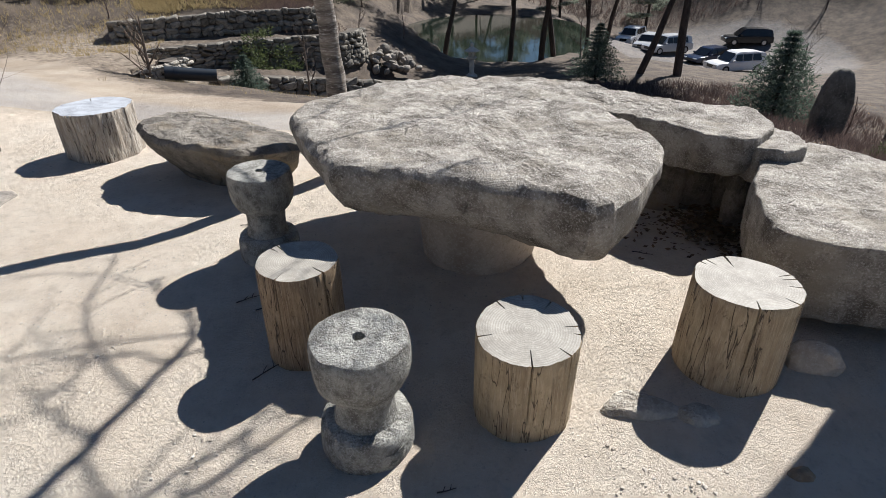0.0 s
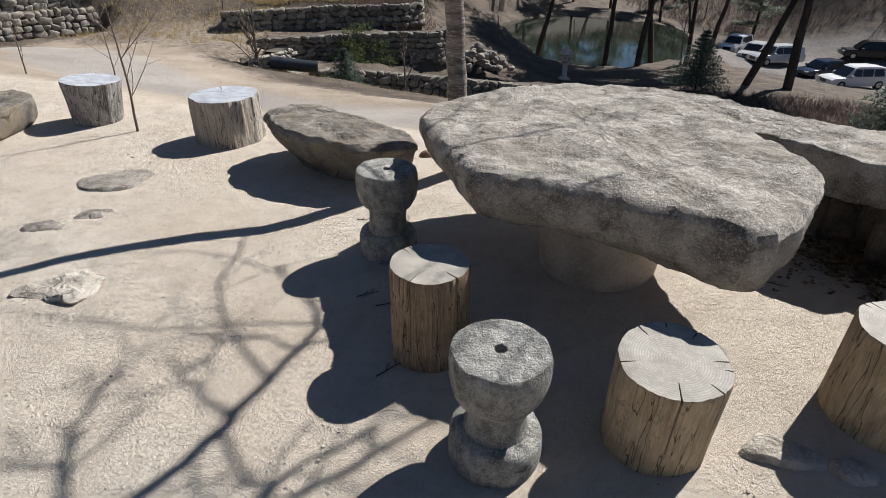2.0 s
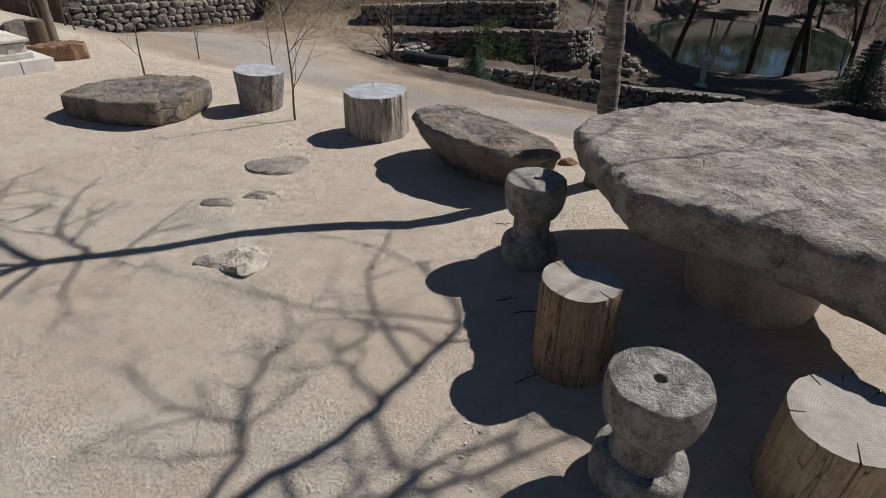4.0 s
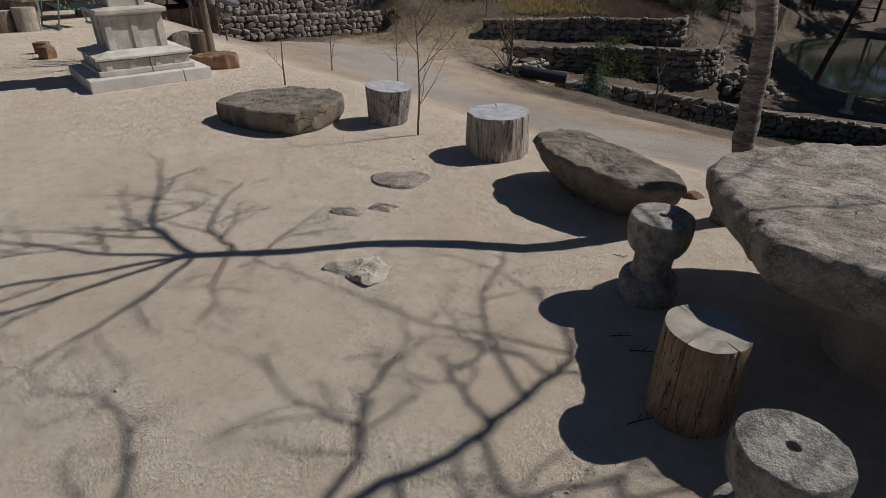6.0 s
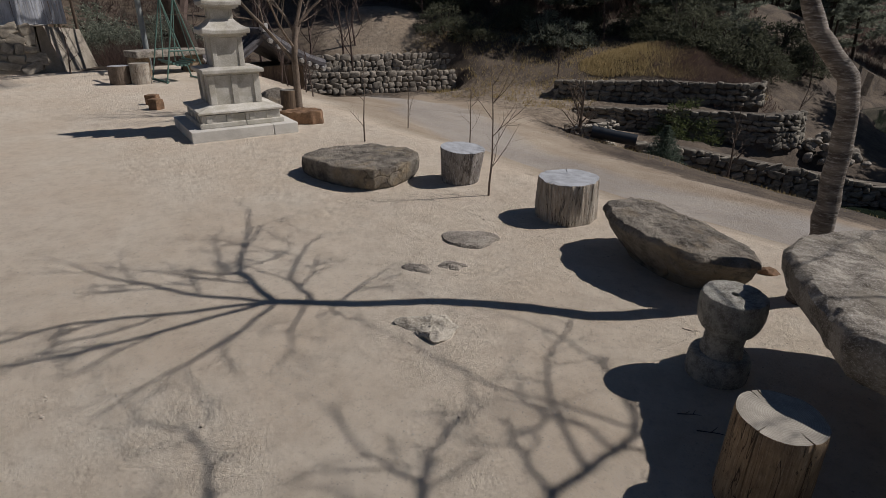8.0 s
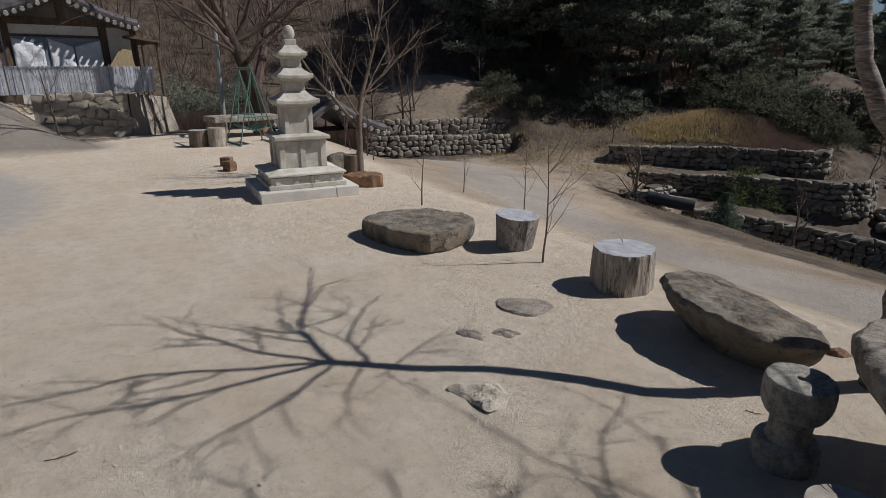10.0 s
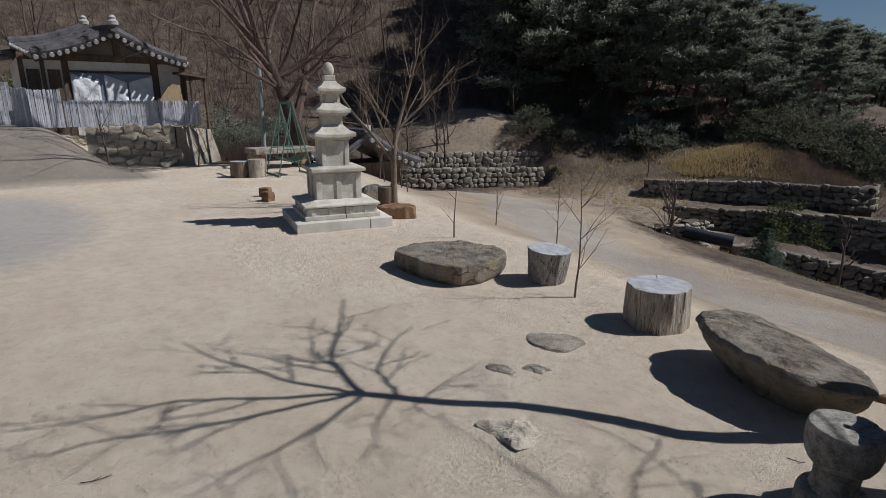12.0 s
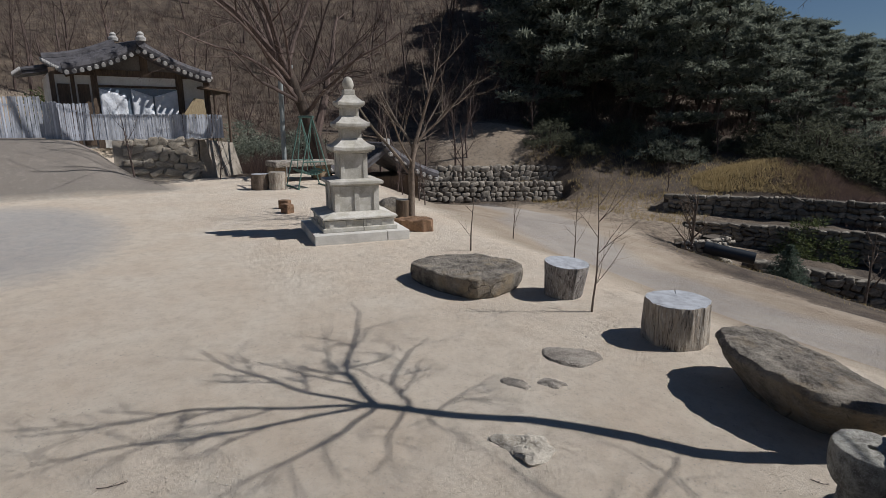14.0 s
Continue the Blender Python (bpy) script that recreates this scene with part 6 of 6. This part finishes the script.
def fir_meshes(seed, h, r):
    rng = random.Random(seed)
    tv, tf, cv, cf = [], [], [], []
    tube(tv, tf, [Vector((0, 0, -0.2)), Vector((0, 0, h * 0.5)), Vector((0, 0, h * 0.98))], [h * 0.025, h * 0.015, 0.01], 8)
    tiers = 16
    for k in range(tiers):
        u = k / (tiers - 1)
        z = h * (0.1 + 0.86 * u)
        n = int(13 - 7 * u)
        for j in range(n):
            a = 6.283 * (j + rng.random() * 0.5) / n + k
            ln = r * (1 - u) ** 0.85 * rng.uniform(0.8, 1.15) + 0.06
            for q in range(5):
                t = (q + 1) / 5
                c = Vector((math.cos(a) * ln * t, math.sin(a) * ln * t, z - ln * 0.15 * t + 0.1 * ln * t * t))
                needle_clump(rng, cv, cf, c, 0.035 * h, 0.03, 13, h * 0.05, h * 0.007)
    needle_clump(rng, cv, cf, Vector((0, 0, h * 0.97)), 0.02, 0.06, 20, h * 0.05, h * 0.006)
    out = []
    for name, v, f, m in (("trunk", tv, tf, M["dark_bark"]), ("crown", cv, cf, M["fir_needles"])):
        me = bpy.data.meshes.new(name)
        me.from_pydata([tuple(q) for q in v], [], f)
        me.materials.append(m)
        out.append(me)
    return out


FIR = fir_meshes(7, 3.0, 1.55)
plant("fir_tree", FIR, 5.7, 27.5, 0, 0.86, "young conical fir with blue-green needles", "fir tree", "young firs")
plant("fir_tree", FIR, 9.3, 17.8, 70, 0.92, "young conical fir on the litter-covered bank", "fir tree", "young firs")
plant("fir_tree", FIR, -7.1, 17.6, 40, 0.52, "small dark fir beside the drain pipe", "fir tree", "young firs")


def shrub(x, y, s, seed, label, material):
    rng2 = random.Random(seed)
    v, f = [], []
    for _ in range(90):
        a, r = rng2.random() * 6.28, rng2.random() ** 0.6
        needle_clump(rng2, v, f, Vector((math.cos(a) * r, math.sin(a) * r, (1 - r * r) * rng2.uniform(0.1, 1.0) + 0.1)) * s, s * 0.2, s * 0.1, 48, s * 0.1, s * 0.015)
    t = thing("evergreen_shrub", pose(x, y, ground_at(x, y) - 0.1), label, "shrub", "evergreen shrubs")
    mesh_object("foliage", v, f, material, t, smooth=False)
    tv, tf = [], []
    for _ in range(5):
        tube(tv, tf, limb(rng2, (0, 0, -0.1), (rng2.uniform(-0.5, 0.5), rng2.uniform(-0.5, 0.5), 1), s * 0.9, 0.15, 0.05, 5), [0.05 * s * (1 - 0.15 * i) for i in range(6)], 5)
    mesh_object("stem", tv, tf, M["dark_bark"], t)


shrub(-8.9, 24.5, 1.5, 3, "spreading green pine shrub on the stone terraces", M["shrub_needles"])
shrub(-18.6, 28.3, 1.7, 4, "dark evergreen shrub above the terrace wall", M["pine_needles"])
shrub(-17.2, 28.6, 1.4, 5, "dark evergreen shrub above the terrace wall", M["pine_needles"])
shrub(-14.5, 37, 2.2, 6, "dark evergreen shrub at the wood's edge", M["pine_needles"])
shrub(-10.5, 34, 1.8, 8, "dark evergreen shrub at the wood's edge", M["pine_needles"])
shrub(-33, 7.0, 2.0, 9, "yellow-green evergreen shrub behind the house", M["shrub_needles"])
shrub(-36, 4.5, 2.6, 10, "yellow-green evergreen shrub behind the house", M["shrub_needles"])
shrub(10.3, 13.4, 0.75, 11, "yellow-green shrub on the bank", M["shrub_needles"])
shrub(-34, 1.5, 2.2, 12, "yellow-green evergreen shrub behind the house", M["shrub_needles"])

for k in range(20):
    az, d = radians(rng.uniform(8, 44)), rng.uniform(32.5, 38)
    shrub(-0.4 - d * math.sin(az), -0.3 + d * math.cos(az), rng.uniform(1.1, 2.1), 30 + k, "dark evergreen shrub at the wood's edge", M["edge_needles"])
for x, y, s in ((-24.5, 7.6, 1.3), (-23.6, 8.6, 1.1), (-26.5, 8.2, 1.8), (-25.5, 10.4, 1.6)):
    shrub(x, y, s, int(-x * 10), "dark evergreen shrub behind the house yard", M["pine_needles"])

# ---- bare woods ----
def bare_mesh(seed, h, depth=2, per=6):
    r2 = random.Random(seed)
    v, f = [], []
    pts = limb(r2, (0, 0, -0.3), (0, 0, 1), h * 0.75, 0.12, 0.1, 8)
    branch_out(r2, v, f, pts, h * 0.014, h * 0.004, depth, per, 0.48, 0.16, 0.06, 0.5, 0.75, (6, 4, 3, 3))
    me = bpy.data.meshes.new("crown")
    me.from_pydata([tuple(q) for q in v], [], f)
    me.materials.append(M["hill_bark"])
    return me


BARE = [bare_mesh(200 + k, 7.0, 3 if k < 2 else 2, 7) for k in range(4)]
rng = random.Random(31)
n = 0
while n < 120:
    az, d = radians(rng.uniform(50, 100)), rng.uniform(27, 70)
    x, y = -0.4 - d * math.sin(az), -0.3 + d * math.cos(az)
    if d < 33 and y < 8 and x > -33:
        continue
    plant("bare_tree", [BARE[rng.randrange(4)]], x, y, rng.uniform(0, 360), rng.uniform(0.5, 1.05), "leafless brown tree on the wooded slope", "tree", "leafless trees on the slope")
    n += 1
for k in range(46):
    az, d = radians(rng.uniform(-40, 0)), rng.uniform(76, 104)
    x, y = -d * math.sin(az), d * math.cos(az)
    plant("bare_tree", [BARE[rng.randrange(4)]], x, y, rng.uniform(0, 360), rng.uniform(0.5, 1.0), "leafless brown tree beyond the car park", "tree", "leafless trees beyond the car park")
for x, y, s in ((6.7, 37.5, 0.6), (13.2, 24, 0.5), (14.5, 20, 0.5), (12, 15.8, 0.3), (13.5, 17.5, 0.35), (11.5, 20.5, 0.3), (-16, 30, 0.5), (-12.5, 31, 0.4), (-22, 31, 0.6), (-5.6, 29, 0.35), (-4, 33, 0.35), (-6.5, 34.5, 0.45),
                (-24, 24, 0.45), (-20.5, 5.2, 0.28), (-20.7, 2.6, 0.36), (-19.5, 8.6, 0.35), (-14.5, 8.8, 0.2), (-15.4, 9.2, 0.25), (-13.2, 8.5, 0.22), (-12.2, 8.0, 0.2), (-16, 25.5, 0.3), (10.6, 16.2, 0.28)):
    plant("bare_shrub", [BARE[2 + rng.randrange(2)]], x, y, rng.uniform(0, 360), s, "leafless brown twiggy shrub among dry grass", "shrub", "leafless shrubs")

# ---- grasses and brush ----
M["dry_grass"] = island_material("dry_grass", (0.31, 0.23, 0.11), (0.60, 0.49, 0.28), 0.9, 0.5)
M["brush"] = island_material("brush", (0.075, 0.052, 0.046), (0.24, 0.172, 0.148), 0.9, 0.4)
def blades(name, label, material, spots_fn, count, length, width, lean=0.6, seed=1):
    r2 = random.Random(seed)
    pts = [spots_fn(r2) for _ in range(count)]
    zs = height(pts)
    v, f = [], []
    for (x, y), z in zip(pts, zs):
        for _ in range(3):
            a = r2.random() * 6.28
            l = length * r2.uniform(0.5, 1.2)
            dx, dy = math.cos(a) * l * lean * r2.random(), math.sin(a) * l * lean * r2.random()
            b = len(v)
            ox, oy = r2.uniform(-0.1, 0.1), r2.uniform(-0.1, 0.1)
            v += [(x + ox - width, y + oy, z - 0.03), (x + ox + width, y + oy + width * 0.5, z - 0.03), (x + ox + dx, y + oy + dy, z + l)]
            f.append((b, b + 1, b + 2))
    return tagged(mesh_object(name, v, f, material, smooth=False), label, "grass" if "grass" in name else "brush", kind="stuff")


def mound_spot(r2):
    a, r = r2.random() * 6.28, r2.random() ** 0.5
    return -11.5 + math.cos(a) * r * 4.2, 28.4 + math.sin(a) * r * 1.9 + 0.28 * math.cos(a) * r * 4.2


blades("dry_grass_mound", "long dry straw-coloured grass on the mound", M["dry_grass"], mound_spot, 7000, 0.17, 0.012, 1.3, 1)
blades("brush_mound", "reddish-brown dead creeper over the mound", M["brush"], lambda r2: (r2.gauss(-9.6, 1.1), r2.gauss(28.6, 0.9)), 3500, 0.3, 0.012, 1.6, 6)
blades("dry_grass_edge", "sparse dry grass along the track's edges", M["dry_grass"], lambda r2: (r2.uniform(-9, 3), 12.3 + r2.gauss(3.0, 0.8) + 0.02 * r2.uniform(-9, 3)), 500, 0.07, 0.006, 0.9, 2)
blades("brush_bank", "tangled brown brush on the bank below the benches", M["brush"], lambda r2: (r2.uniform(2.5, 16), r2.uniform(8, 26)), 9000, 0.35, 0.012, 1.2, 3)
def hill_spot(r2):
    az, d = radians(r2.uniform(-35, 100)), r2.uniform(37, 100)
    if az < radians(5) and d < 84:
        d += 47
    elif az < radians(15) and d < 62:
        d += 34
    return -0.4 - d * math.sin(az), -0.3 + d * math.cos(az)
blades("brush_hill", "brown undergrowth covering the wooded slope", M["brush"], hill_spot, 42000, 1.05, 0.016, 1.0, 4)
blades("brush_yard", "dark dead brush behind the swing", M["brush"], lambda r2: (r2.uniform(-31, -21), r2.uniform(6.6, 13)), 5000, 0.7, 0.014, 1.0, 7)
blades("brush_lot", "brown dead brush on the bank beyond the cars", M["brush"], lambda r2: (r2.uniform(6, 62), r2.uniform(72, 100)), 9000, 1.0, 0.02, 1.0, 8)
blades("dry_grass_slope", "dry grass tufts on the bare slope", M["dry_grass"], lambda r2: (r2.uniform(-23, -13), r2.uniform(21, 30)), 2200, 0.18, 0.012, 1.0, 5)

# ---- rubble heap, dark rock, lantern ----
rb = thing("rubble_heap", pose(-4.2, 27.6, ground_at(-4.2, 27.6)), "heap of pale rounded field stones", "rubble heap")
r2 = random.Random(12)
shape = []
for k in range(4):
    v, f = rock_mesh([(math.cos(a), math.sin(a)) for a in np.linspace(0, 6.28, 8, endpoint=False)], boulder_profile(0.8, -0.8, 6, 0.5, 0.4, 0.5), k, 0.25, 1.0, 12)
    o = mesh_object("stone", v, f, M["wall_stone"], rb)
    shape.append(o.data)
    o.location, o.scale = (k * 0.3, 0.2 * k, 0.2), (0.25, 0.2, 0.18)
for k in range(70):
    o = new("stone", shape[k % 4])
    o.parent = rb
    a, r = r2.random() * 6.28, r2.random() ** 0.6
    o.location = (math.cos(a) * r * 1.6, math.sin(a) * r * 1.0, (1 - r) * 0.9 + r2.uniform(0, 0.1))
    s = r2.uniform(0.13, 0.27)
    o.scale = (s * 1.2, s, s * 0.8)
    o.rotation_euler = (r2.random(), r2.random(), r2.random() * 6)

v, f = rock_mesh([(-0.5, -0.2), (-0.1, -0.32), (0.42, -0.2), (0.5, 0.2), (0.0, 0.35), (-0.45, 0.2)],
                 [(0.1, 1.9), (0.3, 1.88), (0.5, 1.8), (0.72, 1.6), (0.85, 1.35), (0.97, 1.0), (1, 0.7), (0.9, 0.3), (0.8, 0.0), (0.7, -0.4)], 4, 0.06, 2.0, 48, 0.06)
# the rock's shade is put in through the darkened stone
dr = mesh_object("standing_rock", v, f, M["mossy_stone"])
dr.location = (9.5, 15.3, ground_at(9.5, 15.3) - 0.1)
tagged(dr, "tall standing rock on the bank, toned dark for shade", "standing rock")


def lantern():
    x, y = -0.15, 30.0
    ln = thing("stone_lantern", pose(x, y, ground_at(x, y) - 0.05), "pale stone garden lantern by the pond", "stone lantern")
    st = M["pagoda_stone"]
    for name, prof in (("lantern_base", [(0.1, 0), (0.3, 0), (0.3, 0.12), (0.2, 0.2), (0.05, 0.2)]), ("lantern_shaft", [(0.12, 0.18), (0.12, 0.5), (0.15, 0.55), (0.12, 0.6), (0.12, 0.9)]),
                       ("lantern_table", [(0.05, 0.88), (0.15, 0.9), (0.28, 0.98), (0.28, 1.04), (0.05, 1.05)]), ("lantern_roof", [(0.05, 1.3), (0.38, 1.3), (0.4, 1.34), (0.2, 1.46), (0.08, 1.54), (0.02, 1.56)]),
                       ("lantern_jewel", [(0.03, 1.54), (0.09, 1.6), (0.08, 1.68), (0.01, 1.76)])):
        v, f = lathe(prof, 6 if "roof" in name or "table" in name else 12, 1.0, 0.02)
        mesh_object(name, v, f, st, ln, smooth=False)
    for k in range(4):
        a = k * math.pi / 2 + 0.4
        rod("fire_box_post", ln, (0.15 * math.cos(a), 0.15 * math.sin(a), 1.03), (0.15 * math.cos(a), 0.15 * math.sin(a), 1.32), 0.045, st, 6)


lantern()

# ---- parked cars ----
M["car_white"] = plain("car_white", (0.78, 0.78, 0.78), 0.25)
M["car_silver"] = plain("car_silver", (0.62, 0.63, 0.64), 0.25, 0.3)
M["car_dark"] = plain("car_dark", (0.02, 0.03, 0.06), 0.2)
M["car_black"] = plain("car_black", (0.012, 0.013, 0.016), 0.2)
M["car_glass"] = plain("car_glass", (0.01, 0.012, 0.015), 0.05)
M["tyre"] = plain("tyre", (0.015, 0.015, 0.016), 0.8)
M["rim"] = plain("rim", (0.5, 0.5, 0.52), 0.3, 0.8)
M["lamp_glass"] = plain("lamp_glass", (0.6, 0.62, 0.65), 0.1)


def car(x, y, turn, paint, label, suv=True, length=4.7):
    h = 1.7 if suv else 1.42
    w = 0.93
    L = length / 2
    c = thing("car", pose(x, y, ground_at(x, y), 0, 0, turn), label, "car", "parked cars")
    belt = h * 0.58
    side = [(-L, 0.35), (-L, belt * 0.82), (-L + 0.08, belt), (-L * 0.3, belt * 1.03), (L * 0.42, belt * 0.97), (L * 0.85, belt * 0.88), (L, belt * 0.7), (L, 0.35), (L * 0.9, 0.25), (-L * 0.9, 0.25)]
    bm = bmesh.new()
    def shell(profile, half, tuck):
        a = [bm.verts.new((px, -half + (tuck if pz > belt * 1.01 else 0), pz)) for px, pz in profile]
        b = [bm.verts.new((px, half - (tuck if pz > belt * 1.01 else 0), pz)) for px, pz in profile]
        n = len(profile)
        for i in range(n):
            j = (i + 1) % n
            bm.faces.new((a[i], b[i], b[j], a[j]))
        bm.faces.new(a)
        bm.faces.new(b[::-1])
        bmesh.ops.recalc_face_normals(bm, faces=list(bm.faces))
    shell(side, w, 0)
    bmesh.ops.bevel(bm, geom=list(bm.edges), offset=0.07, segments=3, affect="EDGES", profile=0.6)
    body = part("body", bm, paint, c, smooth=True)
    bm = bmesh.new()
    roof = [(-L + (0.12 if suv else 0.7), belt * 0.98), (-L + (0.3 if suv else 1.15), h * 0.93), (-L * 0.5, h), (L * 0.1, h), (L * 0.22, h * 0.97), (L * 0.5, belt * 0.98)]
    shell(roof, w - 0.03, 0.16)
    bmesh.ops.bevel(bm, geom=list(bm.edges), offset=0.05, segments=2, affect="EDGES")
    part("cabin", bm, paint, c, smooth=True)
    zl, zh = belt * 1.04, h * 0.91
    for s in (-1, 1):
        for x0, x1 in ((-L * 0.72, -L * 0.38), (-L * 0.34, L * 0.0), (L * 0.03, L * 0.28)):
            bm = bmesh.new()
            ys, yt = s * (w - 0.02), s * (w - 0.145)
            q = [bm.verts.new(p) for p in ((x0, ys, zl), (x1 + (0.12 if x1 > 0 else 0), ys, zl), (x1 - (0.1 if x1 > 0 else 0), yt, zh), (x0 + (0.12 if x0 < -L * 0.5 else 0), yt, zh))]
            r = bmesh.ops.extrude_face_region(bm, geom=[bm.faces.new(q)])
            for e in r["geom"]:
                if isinstance(e, bmesh.types.BMVert):
                    e.co.y += s * 0.015
            part("side_window", bm, M["car_glass"], c)
    for name, xa, za, xb, zb in (("windscreen", L * 0.5, belt * 1.02, L * 0.24, h * 0.94), ("rear_window", -L + (0.14 if suv else 0.75), belt * 1.06, -L + (0.28 if suv else 1.15), h * 0.9)):
        bm = bmesh.new()
        dx = 0.03 if xa > 0 else -0.03
        q = [bm.verts.new(p) for p in ((xa + dx, -w + 0.15, za), (xa + dx, w - 0.15, za), (xb + dx, w - 0.25, zb), (xb + dx, -w + 0.25, zb))]
        r = bmesh.ops.extrude_face_region(bm, geom=[bm.faces.new(q)])
        for e in r["geom"]:
            if isinstance(e, bmesh.types.BMVert):
                e.co.x += dx * 0.6
        part(name, bm, M["car_glass"], c)
    for sx in (-0.62, 0.62):
        for s in (-1, 1):
            v, f = [], []
            y0 = s * (w - 0.1)
            tube(v, f, [Vector((sx * L, y0 - s * 0.1, 0.34)), Vector((sx * L, y0 + s * 0.12, 0.34))], [0.34, 0.34], 20)
            wh = mesh_object("tyre", v, f, M["tyre"], c, smooth=False)
            v, f = [], []
            tube(v, f, [Vector((sx * L, y0 + s * 0.1, 0.34)), Vector((sx * L, y0 + s * 0.135, 0.34))], [0.22, 0.2], 14)
            mesh_object("rim", v, f, M["rim"], wh, smooth=False)
    for s in (-1, 1):
        box_part("headlight", (L - 0.12, L + 0.015, s * 0.62 - 0.2, s * 0.62 + 0.2, belt * 0.68, belt * 0.8), M["lamp_glass"], c, 0.02)
        box_part("door_mirror", (L * 0.33, L * 0.42, s * (w + 0.1) - 0.1, s * (w + 0.1) + 0.1, belt, belt + 0.14), paint, c, 0.03)
    box_part("grille", (L - 0.05, L + 0.012, -0.4, 0.4, belt * 0.5, belt * 0.76), M["car_black"], c, 0.02)
    return c


car(22.3, 51.1, 195, M["car_white"], "white sport utility car parked on pale gravel", True, 4.9)
car(18.9, 59.3, 200, M["car_silver"], "silver sport utility car parked beside others", True, 4.7)
car(17.8, 61.7, 235, M["car_silver"], "silver car parked behind another car", False, 4.5)
car(17.1, 66.4, 235, M["car_white"], "white van-like car with a roof rack", True, 4.6)
car(22.0, 56.2, 205, M["car_dark"], "dark blue saloon car parked on pale gravel", False, 4.8)
car(28.9, 64.9, 175, M["car_black"], "black sport utility car parked by the far bank", True, 4.8)
